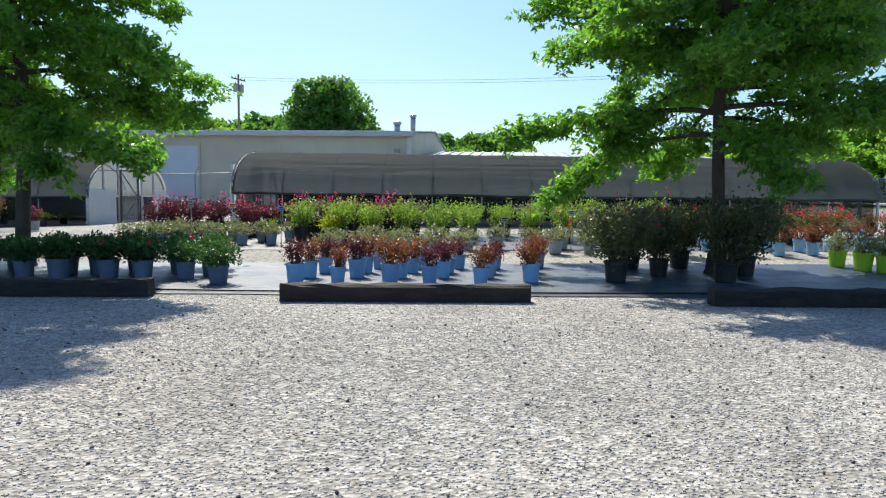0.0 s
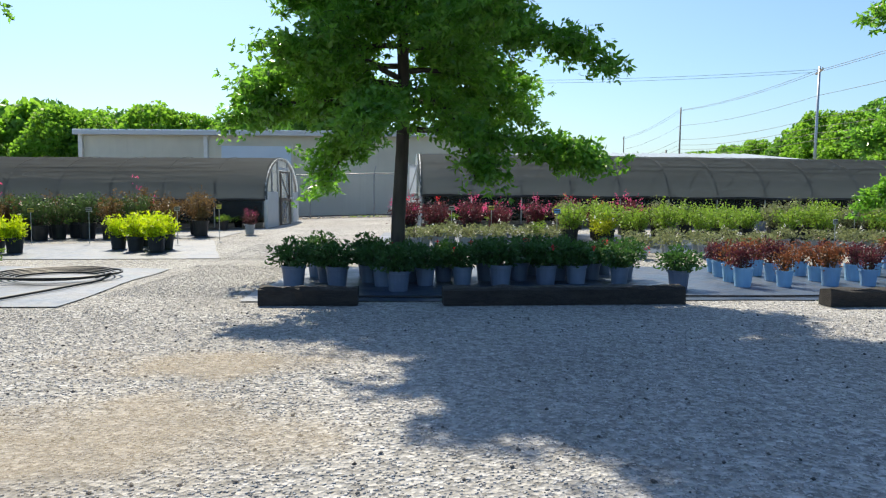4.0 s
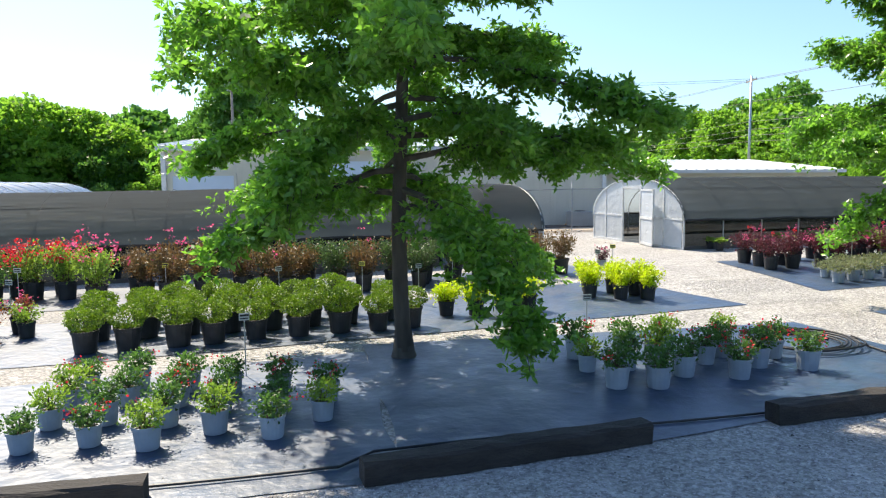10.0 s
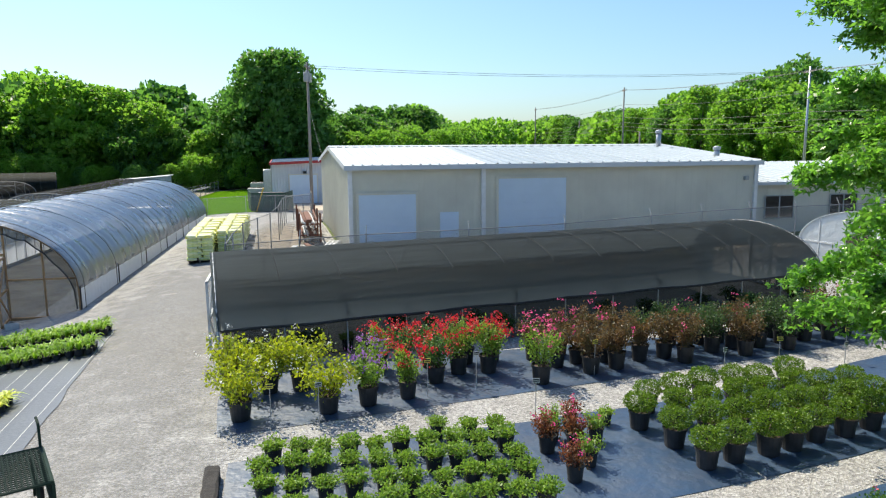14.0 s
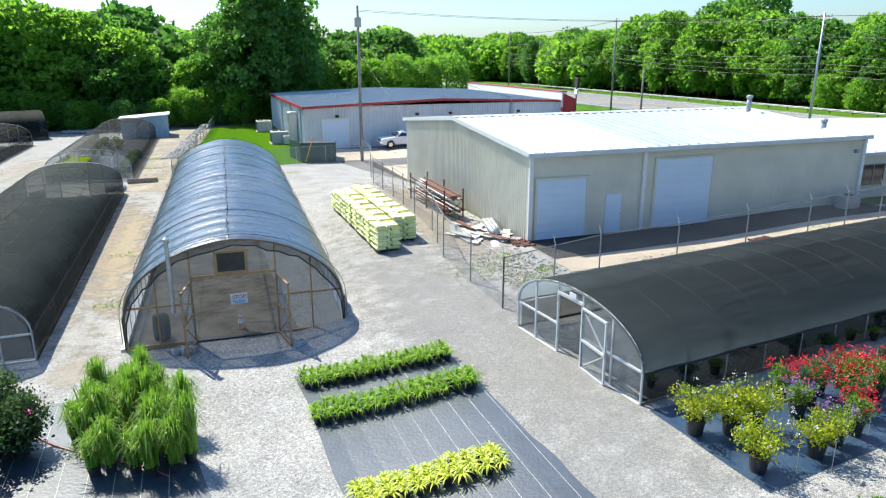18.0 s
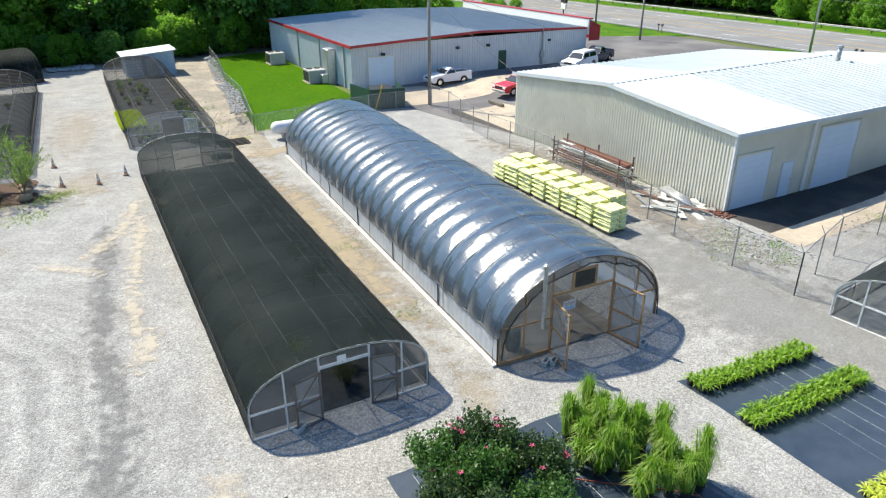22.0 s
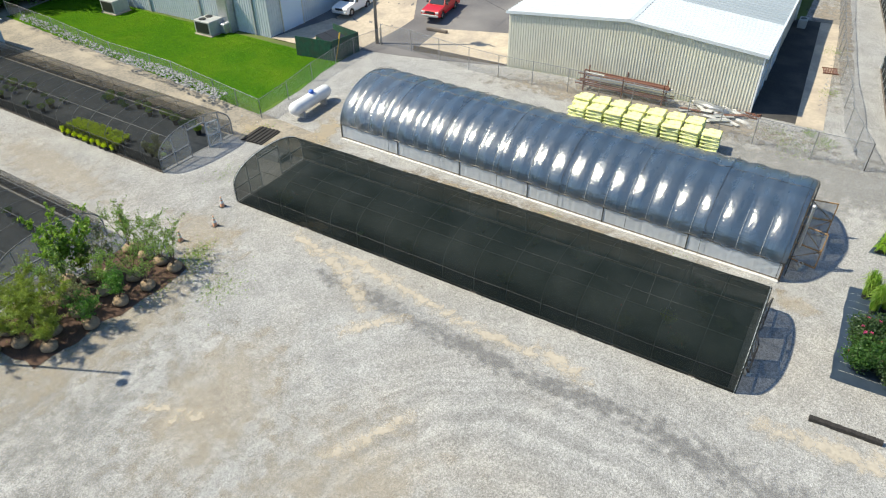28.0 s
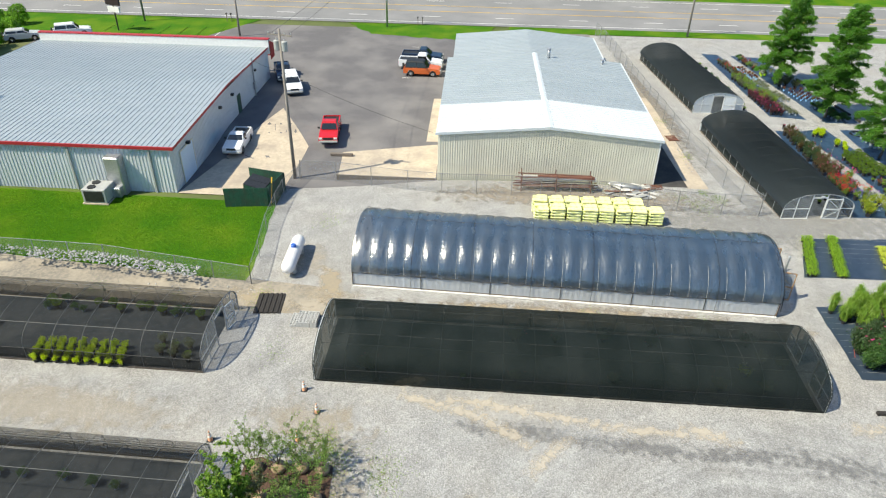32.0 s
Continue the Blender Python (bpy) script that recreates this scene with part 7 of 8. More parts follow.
# retaining boards by the concrete pad
g = thing("retaining_wall", "low weathered timber retaining wall", "wall")
for i in range(4):
    ya, yb = 53.2 + 2.25 * i, 53.2 + 2.25 * (i + 1)
    for j in range(2):
        part("board", Build().box(-17.15, ya + 0.01, -0.75 + 0.34 * j, -17.07, yb - 0.01, -0.42 + 0.34 * j), M["old_wood"], g)


# ---- poles and wires ----
def utility_pole(x, y, h, z0, label, arm=2.4, transformer=False, steel=False, lean=0.0):
    t = thing("utility_pole", label, "utility pole", (x, y, z0), "utility poles")
    part("shaft", Build().tube([(0, 0, -0.3), (lean * 0.5, 0, h * 0.5), (lean, 0, h)], 0.16, 10, 0.1), M["galv" if steel else "pole_wood"], t, smooth=True)
    ca = part("crossarm", Build().obox((lean, 0, h - 0.55), (0.25, 1, 0), (1, -0.25, 0), arm, 0.1, 0.12), M["pole_wood"], t)
    for s in (-0.46, -0.2, 0.2, 0.46):
        part("insulator", Build().lathe([(0.03, 0), (0.05, 0.05), (0.035, 0.09), (0.05, 0.12), (0.02, 0.17)], 8, (lean + 0.24 * s * arm, 0.97 * s * arm, h - 0.43)), M["hvac"], ca)
    if transformer:
        for s in (-0.36, 0.36):
            tr = part("transformer", Build().lathe([(0.22, 0), (0.24, 0.05), (0.24, 0.75), (0.2, 0.8), (0.05, 0.83)], 14, (lean + s * 0.4, s, h - 1.75)), M["hvac"], t, "grey cylindrical transformer", smooth=False)
            part("bushing", Build().lathe([(0.035, 0), (0.05, 0.1), (0.02, 0.2)], 8, (lean + s * 0.4, s, h - 0.95)), M["galv"], tr)
    return t


utility_pole(-17.2, 66.0, 13.4, -0.6, "grey wooden utility pole with three transformers", 2.2, True)
utility_pole(34.1, 63.8, 13.2, 0.0, "tall steel utility pole by the highway", 2.6, False, True)
utility_pole(33.2, 101.5, 14.3, 0.0, "tall wooden utility pole by the highway", 2.6)
utility_pole(33.8, 141.0, 13.5, 0.0, "tall wooden utility pole by the highway", 2.6)
utility_pole(34.0, 18.0, 13.2, 0.0, "tall wooden utility pole by the highway", 2.6)
utility_pole(34.3, -25.0, 13.2, 0.0, "tall wooden utility pole by the highway", 2.6)
utility_pole(62.0, 180.0, 12.5, 0.0, "wooden utility pole across the highway", 2.4)
utility_pole(26.5, 84.5, 7.0, 0.0, "short dark pole in the car park", 0.6)


def cable(a, b, sag, r=0.014):
    a, b = Vector(a), Vector(b)
    pts = [a.lerp(b, i / 14) - Vector((0, 0, sag * 4 * (i / 14) * (1 - i / 14))) for i in range(15)]
    single("power_line", Build().tube(pts, r, 4), M["wire"], "thin overhead power line", "cable", "overhead lines")


ys = [(34.3, -25.0, 13.2), (34.0, 18.0, 13.2), (34.1, 63.8, 13.2), (33.2, 101.5, 14.3), (33.8, 141.0, 13.5)]
for (xa, ya, ha), (xb, yb, hb) in zip(ys, ys[1:]):
    for o, dz in ((-1.1, 0), (1.1, 0), (0.0, -2.2), (0.05, -4.2), (0.05, -5.0), (0.05, -5.6), (0.0, -6.2)):
        cable((xa + o * 0.25, ya + o * 0.1, ha - 0.4 + dz), (xb + o * 0.25, yb + o * 0.1, hb - 0.4 + dz), 0.5, 0.02)
for o in (-0.8, 0.8):
    cable((-17.2, 66 + o, 12.4), (33.9, 63.8 + o, 12.8), 0.7)
cable((-17.2, 66, 9.5), (2.2, 75.0, 4.2), 0.3)
cable((-17.2, 66, 9.2), (-16.8, 53.5, 4.2), 0.3)
for x, y in ((31.6, 58.5), (30.4, 88.3)):
    t = thing("mailbox_post", "small dark mailboxes on posts at the verge", "mailbox", (x + 4.2, y, 0.02))
    for o in (0, 0.7):
        part("post", Build().box(-0.04, o - 0.04, 0, 0.04, o + 0.04, 1.05), M["old_wood"], t)
        part("box", Build().box(-0.22, o - 0.1, 1.05, 0.22, o + 0.1, 1.28, 0.04), M["black_plastic"], t)

# roadside shop sign
t = thing("pylon_sign", "dark pylon sign with pale unreadable lettering", "sign", (27.5, 103.0, 0.02, 0, 0, 70))
part("post", Build().tube([(0, 0, 0), (0, 0, 5.2)], 0.1, 8), M["black_plastic"], t)
bd = part("board", Build().box(-1.3, -0.15, 3.6, 1.3, 0.15, 5.2, 0.04), M["sign_dark"], t, "dark brown sign board")
part("lettering", Build().box(-0.9, -0.17, 4.6, 0.9, -0.152, 4.85).box(-1.0, -0.17, 4.15, 1.0, -0.152, 4.4), M["paint_white"], bd)
bd = part("board", Build().box(-1.1, -0.12, 2.6, 1.1, 0.12, 3.4, 0.03), M["paint_white"], t, "white letter board")
part("lettering", Build().box(-0.8, -0.14, 3.05, 0.8, -0.122, 3.2).box(-0.8, -0.14, 2.75, 0.8, -0.122, 2.9), M["black_plastic"], bd)


# ---- vehicles ----
def wheel(parent, x, y, r=0.37, w=0.24):
    ty = part("wheel", Build().lathe([(r * 0.6, -w / 2), (r * 0.95, -w / 2), (r, -w * 0.3), (r, w * 0.3), (r * 0.95, w / 2), (r * 0.6, w / 2)], 20, caps=False), M["tyre"], parent, m=pose(x, y, r, 90, 0, 0))
    part("rim", Build().lathe([(r * 0.6, -w * 0.4), (r * 0.55, w * 0.38), (r * 0.15, w * 0.3), (r * 0.02, w * 0.32)], 14), M["chrome"], ty)


def vehicle(label, category, at, paint, length, width, bed=True, height=1.75, dark_roof=False):
    """A pickup or sport utility facing +x: lower body, bonnet, cabin with glass, bed or tail, lights, wheels."""
    t = thing("pickup_truck" if bed else "sport_utility_car", label, category, at)
    L, W = length / 2, width / 2
    wb = length * 0.30
    z0, z1 = 0.42, 1.02
    g = Build()
    prof = [(-L, z0 + 0.1), (-L, z1), (-L + 0.05, z1 + 0.05), (L - 1.35, z1 + 0.05), (L - 0.15, z1 - 0.08), (L, z1 - 0.25), (L, z0 + 0.05), (L - 0.2, z0)]

    def arch_cut(cx, r):
        return [(cx + r * math.cos(a), 0.37 + r * math.sin(a)) for a in [math.pi * k / 8 for k in range(0, 9)]]
    low = [(L - 0.2, z0 - 0.08)] + arch_cut(wb, 0.45) + arch_cut(-wb, 0.45) + [(-L, z0 - 0.04)]
    outline = [(-L, z1), (-L + 0.06, z1 + 0.06), (L - 1.4, z1 + 0.07), (L - 0.2, z1 - 0.06), (L - 0.02, z1 - 0.2), (L, z0 + 0.1)] + low
    n = len(outline)
    v = [(x, -W * (0.97 if z > 0.9 else 1.0), z) for x, z in outline] + [(x, W * (0.97 if z > 0.9 else 1.0), z) for x, z in outline]
    g.add(v, [tuple(range(n)), tuple(reversed(range(n, 2 * n)))] + [(i, i + n, (i + 1) % n + n, (i + 1) % n) for i in range(n)])
    body = part("body", g, paint, t)
    ca, cb = (-0.55 if bed else -L + 0.12), L - 1.45
    cw = W * 0.93
    rings = []
    for z, sa, sb, ww in ((z1 + 0.05, ca, cb, cw), (z1 + 0.12, ca + 0.02, cb - 0.08, cw), (height - 0.1, ca + (0.18 if bed else 0.22), cb - 0.62, cw * 0.82), (height, ca + 0.3, cb - 0.75, cw * 0.75)):
        rings.append([(sa, -ww, z), (sb, -ww, z), (sb, ww, z), (sa, ww, z)])
    part("cabin", Build().loft(rings, True), M["black_plastic"] if dark_roof else paint, t)
    zl, zh = z1 + 0.14, height - 0.14
    f = lambda a_, b_, k: a_ + (b_ - a_) * k
    fx0, fx1 = cb - 0.06, cb - 0.60
    part("windscreen", Build().add([(fx0 + 0.02, -cw * 0.9, zl), (fx0 + 0.02, cw * 0.9, zl), (fx1 + 0.05, cw * 0.76, zh), (fx1 + 0.05, -cw * 0.76, zh)], [(0, 1, 2, 3)]), M["glass"], t)
    part("rear_window", Build().add([(ca - 0.0, -cw * 0.85, zl), (ca - 0.0, cw * 0.85, zl), (ca + 0.17, cw * 0.72, zh), (ca + 0.17, -cw * 0.72, zh)], [(3, 2, 1, 0)]), M["glass"], t)
    for s in (-1, 1):
        spans = [(ca + 0.22, f(ca, cb, 0.5) - 0.03), (f(ca, cb, 0.5) + 0.03, cb - 0.32)] if not bed else [(ca + 0.16, cb - 0.32)]
        for xa, xb in spans:
            tb = xb - 0.34 if xb > cb - 0.4 else xb
            part("side_window", Build().add([(xa, s * cw * 0.992, zl), (xb, s * cw * 0.992, zl), (tb, s * cw * 0.855, zh), (xa + 0.04, s * cw * 0.855, zh)], [(0, 1, 2, 3)]), M["glass"], t)
        part("headlight", Build().box(L - 0.06, s * W * 0.78 - 0.16, z1 - 0.3, L + 0.015, s * W * 0.78 + 0.16, z1 - 0.13, 0.01), M["lamp_clear"], t)
        part("tail_light", Build().box(-L - 0.015, s * W * 0.86 - 0.07, z1 - 0.35, -L + 0.04, s * W * 0.86 + 0.07, z1 - 0.05, 0.01), M["lamp_red"], t)
        part("mirror", Build().box(cb - 0.42, s * (W + 0.02), z1 + 0.12, cb - 0.28, s * (W + 0.2), z1 + 0.3, 0.02), M["black_plastic"], t)
        for cx in (wb, -wb):
            wheel(t, cx, s * (W - 0.12))
    part("bumper", Build().box(L - 0.1, -W * 0.97, 0.4, L + 0.1, W * 0.97, 0.6, 0.04), M["hvac"], t)
    part("bumper", Build().box(-L - 0.1, -W * 0.97, 0.42, -L + 0.06, W * 0.97, 0.6, 0.04), M["chrome"], t)
    part("grille", Build().box(L - 0.02, -W * 0.5, z1 - 0.32, L + 0.02, W * 0.5, z1 - 0.12), M["black_plastic"], t)
    if bed:
        part("bed_liner", Build().box(-L + 0.1, -W * 0.82, z1 + 0.055, -0.62, W * 0.82, z1 + 0.085), M["black_plastic"], t, "dark truck bed")
        for s in (-1, 1):
            part("bed_rail", Build().box(-L, s * W * 0.9 - 0.06, z1 + 0.04, -0.55, s * W * 0.9 + 0.06, z1 + 0.2, 0.02), paint, t)
        part("tailgate", Build().box(-L, -W * 0.88, z1 + 0.03, -L + 0.08, W * 0.88, z1 + 0.2), paint, t)
    else:
        part("spare_wheel", Build().lathe([(0.1, -0.1), (0.34, -0.1), (0.36, 0.0), (0.34, 0.1), (0.1, 0.1)], 16), M["tyre"], t, m=pose(-L - 0.12, 0, 1.05, 0, 90, 0))
    return t


P_WHITE = material("car_white", (0.74, 0.76, 0.78), rough=0.25, spec=0.6)
P_RED = material("car_red", (0.50, 0.015, 0.02), rough=0.22, spec=0.6)
P_ORANGE = material("car_orange", (0.55, 0.12, 0.03), rough=0.25, spec=0.6)
P_BLUE = material("car_dark_blue", (0.02, 0.035, 0.07), rough=0.22, spec=0.6)
P_SILVER = material("car_silver", (0.5, 0.52, 0.54), rough=0.25, spec=0.6)
zc = lambda x, y: gz(x, y) + 0.035
vehicle("white compact pickup truck parked beside the grey wall", "pickup truck", (-11.3, 73.0, zc(-11.3, 73), 0, 0, 182), P_WHITE, 4.75, 1.75, True, 1.62)
vehicle("bright red pickup truck parked on concrete", "pickup truck", (-8.4, 64.4, zc(-8.4, 64.4), 0, 0, 186), P_RED, 5.2, 1.85, True, 1.75)
vehicle("white sport utility car parked by the grey building", "car", (4.6, 71.4, zc(4.6, 71.4), 0, 0, 200), P_WHITE, 5.0, 1.9, False, 1.8)
vehicle("dark blue pickup truck parked by the grey building", "car", (9.0, 73.6, zc(9, 73.6), 0, 0, 200), P_BLUE, 5.0, 1.9, True, 1.75)
vehicle("orange off-road car with a black hard top", "car", (11.6, 56.6, zc(11.6, 56.6), 0, 0, -92), P_ORANGE, 4.6, 1.88, False, 1.85, True)
vehicle("dark blue pickup truck in a parking bay", "pickup truck", (17.2, 57.0, zc(17.2, 57), 0, 0, -92), P_BLUE, 5.3, 1.9, True, 1.8)
vehicle("white crew-cab pickup truck in a parking bay", "pickup truck", (14.4, 57.0, zc(14.4, 57), 0, 0, -92), P_WHITE, 5.6, 1.95, True, 1.85)
vehicle("white sport utility car at the verge", "car", (24.0, 108.0, zc(24, 108), 0, 0, -60), P_WHITE, 4.9, 1.9, False, 1.8)
vehicle("silver car parked far down the lot", "car", (21.0, 113.5, zc(21, 113.5), 0, 0, -60), P_SILVER, 4.7, 1.85, False, 1.6)

# kerb stop and timber by the red truck
single("parking_block", Build().box(-12.4, 61.5, gz(-12, 62) + 0.03, -12.1, 63.7, gz(-12, 62) + 0.3, 0.03), M["old_wood"], "dark timber wheel stop", "wheel stop")

# ---- propane tank ----
tz = gz(-30.7, 62.7)
t = thing("propane_tank", "white horizontal propane tank with a blue cap", "gas tank", (-30.5, 62.9, tz, 0, 0, 1))
g = Build().lathe([(0.02, -2.25), (0.25, -2.2), (0.42, -2.05), (0.5, -1.8), (0.5, 1.8), (0.42, 2.05), (0.25, 2.2), (0.02, 2.25)], 24)
g.v = [(z, y, x + 0.85) for x, y, z in g.v]
part("vessel", g, M["tank_white"], t, smooth=True)
part("dome", Build().lathe([(0.2, 1.33), (0.2, 1.5), (0.12, 1.56)], 14, (0.2, 0, 0)), M["blue_cap"], t, "blue valve dome")
for x in (-1.3, 1.3):
    part("saddle", Build().box(x - 0.12, -0.42, 0, x + 0.12, 0.42, 0.48, 0.02), M["block"], t)

# ---- green refuse bin and screens ----
bz = gz(-21.2, 68.2)
t = thing("refuse_bin", "dark green steel dumpster with black lids", "dumpster", (-20.9, 68.3, bz, 0, 0, -8))
part("body", Build().loft([[(-1.0, -0.75, 0.12), (1.0, -0.75, 0.12), (1.0, 0.75, 0.12), (-1.0, 0.75, 0.12)], [(-1.05, -0.95, 1.0), (1.05, -0.95, 1.0), (1.05, 0.75, 1.0), (-1.05, 0.75, 1.0)], [(-1.05, -0.95, 1.2), (1.05, -0.95, 1.2), (1.05, 0.75, 1.55), (-1.05, 0.75, 1.55)]], True), M["bin_green"], t)
for x in (-0.52, 0.52):
    part("lid", Build().add([(x - 0.5, -1.0, 1.24), (x + 0.5, -1.0, 1.24), (x + 0.5, 0.78, 1.6), (x - 0.5, 0.78, 1.6), (x - 0.5, -1.0, 1.28), (x + 0.5, -1.0, 1.28), (x + 0.5, 0.78, 1.64), (x - 0.5, 0.78, 1.64)], [(3, 2, 1, 0), (4, 5, 6, 7), (0, 1, 5, 4), (1, 2, 6, 5), (2, 3, 7, 6), (3, 0, 4, 7)]), M["black_plastic"], t, "black plastic lid")
for s in (-1, 1):
    part("fork_pocket", Build().box(s * 1.06 - 0.06, -0.5, 0.6, s * 1.06 + 0.06, 0.4, 0.75), M["bin_green"], t)
    part("caster", Build().lathe([(0.08, -0.03), (0.08, 0.03)], 10), M["tyre"], t, m=pose(s * 0.8, -0.6, 0.08, 0, 90, 0))
for xa, ya, xb, yb in ((-23.0, 70.3, -22.6, 67.0), (-22.5, 66.95, -19.7, 66.35), (-19.6, 66.4, -18.9, 69.4)):
    t = thing("screen_fence", "dark green slatted bin screen", "fence", group="bin screens")
    d = Vector((xb - xa, yb - ya, 0))
    for i in range(9):
        p = Vector((xa, ya, 0)) + d * i / 8
        part("slat", Build().obox((p.x, p.y, gz(p.x, p.y)), d, (d.y, -d.x, 0), d.length / 8 - 0.01, 0.04, 1.75), M["bin_green"], t)
single("yellow_bollard", Build().tube([(-22.2, 66.9, gz(-22.2, 66.9)), (-21.5, 66.75, gz(-21.5, 66.75) + 2.2)], 0.06, 8), M["paint_yellow"], "leaning yellow steel post by the bin", "bollard")

# ---- pallets of bagged soil ----
bag_mesh = Build().loft([[(x * 0.94, y * 0.94, 0.0) for x, y in ((-0.3, -0.19), (0, -0.2), (0.3, -0.19), (0.31, 0), (0.3, 0.19), (0, 0.2), (-0.3, 0.19), (-0.31, 0))], [(x * 1.03, y * 1.03, 0.06) for x, y in ((-0.3, -0.19), (0, -0.2), (0.3, -0.19), (0.31, 0), (0.3, 0.19), (0, 0.2), (-0.3, 0.19), (-0.31, 0))], [(x * 0.88, y * 0.88, 0.125) for x, y in ((-0.3, -0.19), (0, -0.2), (0.3, -0.19), (0.31, 0), (0.3, 0.19), (0, 0.2), (-0.3, 0.19), (-0.31, 0))]], True).mesh("bag")
bag_mesh.materials.append(M["bag"])
top_mesh = bag_mesh.copy()
top_mesh.materials.clear()
top_mesh.materials.append(M["bag_top"])
board = Build().box(-0.52, -0.05, 0, 0.52, 0.05, 0.02).mesh("board")
board.materials.append(M["old_wood"])
for col in range(2):
    for k in range(col, 8):
        x, y = -23.75 + 1.26 * col, 35.1 + 1.3 * k + 0.06 * col
        rnd = random.Random(col * 50 + k)
        t = thing("soil_pallet", "pallet stacked with yellow-green plastic bags of soil", "pallet", (x, y, gz(x, y) + 0.01, 0, 0, rnd.uniform(-4, 4)), "soil pallets")
        for j in range(5):
            part("board", board, M["old_wood"], t, m=pose(0, -0.48 + 0.24 * j, 0.11))
        part("runner", Build().box(-0.5, -0.5, 0, -0.42, 0.5, 0.1).box(-0.04, -0.5, 0, 0.04, 0.5, 0.1).box(0.42, -0.5, 0, 0.5, 0.5, 0.1), M["old_wood"], t)
        levels = 9 if not (k == 7 and col == 0) else 8
        for j in range(levels):
            for i, (bx, by, rz) in enumerate(((-0.22, -0.33, 0), (-0.22, 0.08, 0), (0.33, -0.25, 90), (0.33, 0.3, 90), (-0.25, 0.42, 0)) if j % 2 else ((0.22, -0.33, 0), (0.22, 0.08, 0), (-0.33, -0.25, 90), (-0.33, 0.3, 90), (0.25, 0.42, 0))):
                if i == 4:
                    continue
                part("bag", top_mesh if j == levels - 1 else bag_mesh, None, t, m=pose(bx * 1.06 + rnd.uniform(-0.025, 0.025), by * 1.0 + rnd.uniform(-0.025, 0.025), 0.13 + 0.125 * j, 0, 0, rz + rnd.uniform(-6, 6)) @ Matrix.Diagonal((1.0, 1.18, 1, 1)))

# ---- pipe rack and scrap ----
t = thing("pipe_rack", "rusty steel rack loaded with pipes and white lengths", "rack", (-18.55, 42.6, gz(-18.5, 42.6)))
for y in (-3.0, 0.0, 3.0):
    for x in (-0.55, 0.55):
        part("upright", Build().tube([(x, y, 0), (x, y, 1.65)], 0.05, 6), M["rust"], t)
    for z in (0.45, 1.05):
        part("cross_bar", Build().tube([(-0.55, y, z), (0.55, y, z)], 0.045, 6), M["rust"], t)
    part("brace", Build().tube([(-0.55, y, 0.1), (0.55, y, 1.0)], 0.02, 5), M["rust"], t)
rnd = random.Random(3)
for i in range(16):
    z = 0.52 + 0.6 * (i % 2) + 0.07 * (i // 6)
    x = -0.42 + 0.13 * (i % 7)
    ma, lb = (("rust", "rust-red steel pipe"), ("white_board", "white painted board"), ("galv", "galvanised pipe"))[rnd.choice([0, 0, 1, 2])]
    part("pipe", Build().tube([(x, -3.6 + rnd.uniform(-0.3, 0.6), z), (x + rnd.uniform(-0.1, 0.1), 3.5 + rnd.uniform(-1.2, 0.3), z)], 0.05, 7), M[ma], t, lb)
part("beam", Build().box(-0.2, -3.3, 1.12, 0.12, 1.6, 1.34, 0.01), M["rust"], t, "rust-red steel beam")
for i in range(26):
    x, y = -18.9 + rnd.uniform(-0.9, 1.3), 34.4 + abs(rnd.gauss(0, 1.0)) * 1.6
    ln = rnd.uniform(0.7, 2.2)
    single("scrap_board", Build().box(-ln / 2, -rnd.uniform(0.06, 0.3), 0, ln / 2, rnd.uniform(0.06, 0.3), 0.03), M[rnd.choice(["white_board", "white_board", "galv", "rust", "hvac"])], "discarded board lying in a scrap heap", "scrap", "scrap heap", m=pose(x, y, gz(x, y) + 0.03 + 0.035 * (i % 6), rnd.uniform(-3, 3), rnd.uniform(-4, 4), rnd.uniform(40, 140)))
for i in range(3):
    single("scrap_duct", Build().tube([(-18.2 + 0.25 * i, 35.0 + 0.3 * i, gz(-18, 35) + 0.22), (-17.6 + 0.2 * i, 37.6, gz(-18, 36) + 0.24)], 0.17, 12), M["galv"], "length of dull metal duct on the scrap heap", "scrap", "scrap heap", smooth=True)


def stones(name, pts, size, ma, label, category, seed, flat=0.65):
    """Loose angular stones, six corners each."""
    rng = np.random.default_rng(seed)
    n = len(pts)
    base = np.array([(1, 0, 0), (0, 1, 0), (-1, 0, 0), (0, -1, 0), (0, 0, 1), (0, 0, -1)], float)
    v = base[None] * rng.uniform(0.55, 1.25, (n, 6, 1)) + rng.normal(size=(n, 6, 3)) * 0.12
    v[:, :, 2] *= flat
    a = rng.uniform(0, 6.28, n)
    ca, sa = np.cos(a)[:, None], np.sin(a)[:, None]
    x, y = v[:, :, 0] * ca - v[:, :, 1] * sa, v[:, :, 0] * sa + v[:, :, 1] * ca
    v = np.stack([x, y, v[:, :, 2]], 2) * (size * rng.uniform(0.45, 1.25, (n, 1, 1))) + pts[:, None, :]
    f = np.array([(0, 1, 4), (1, 2, 4), (2, 3, 4), (3, 0, 4), (1, 0, 5), (2, 1, 5), (3, 2, 5), (0, 3, 5)])
    tri = (f[None] + 6 * np.arange(n)[:, None, None]).reshape(-1)
    me = bpy.data.meshes.new(name)
    me.vertices.add(6 * n)
    me.vertices.foreach_set("co", v.reshape(-1).astype(np.float32))
    me.loops.add(len(tri))
    me.loops.foreach_set("vertex_index", tri.astype(np.int32))
    me.polygons.add(len(tri) // 3)
    me.polygons.foreach_set("loop_start", np.arange(0, len(tri), 3, dtype=np.int32))
    me.update(calc_edges=True)
    return single(name, me, ma, label, category, kind="stuff")


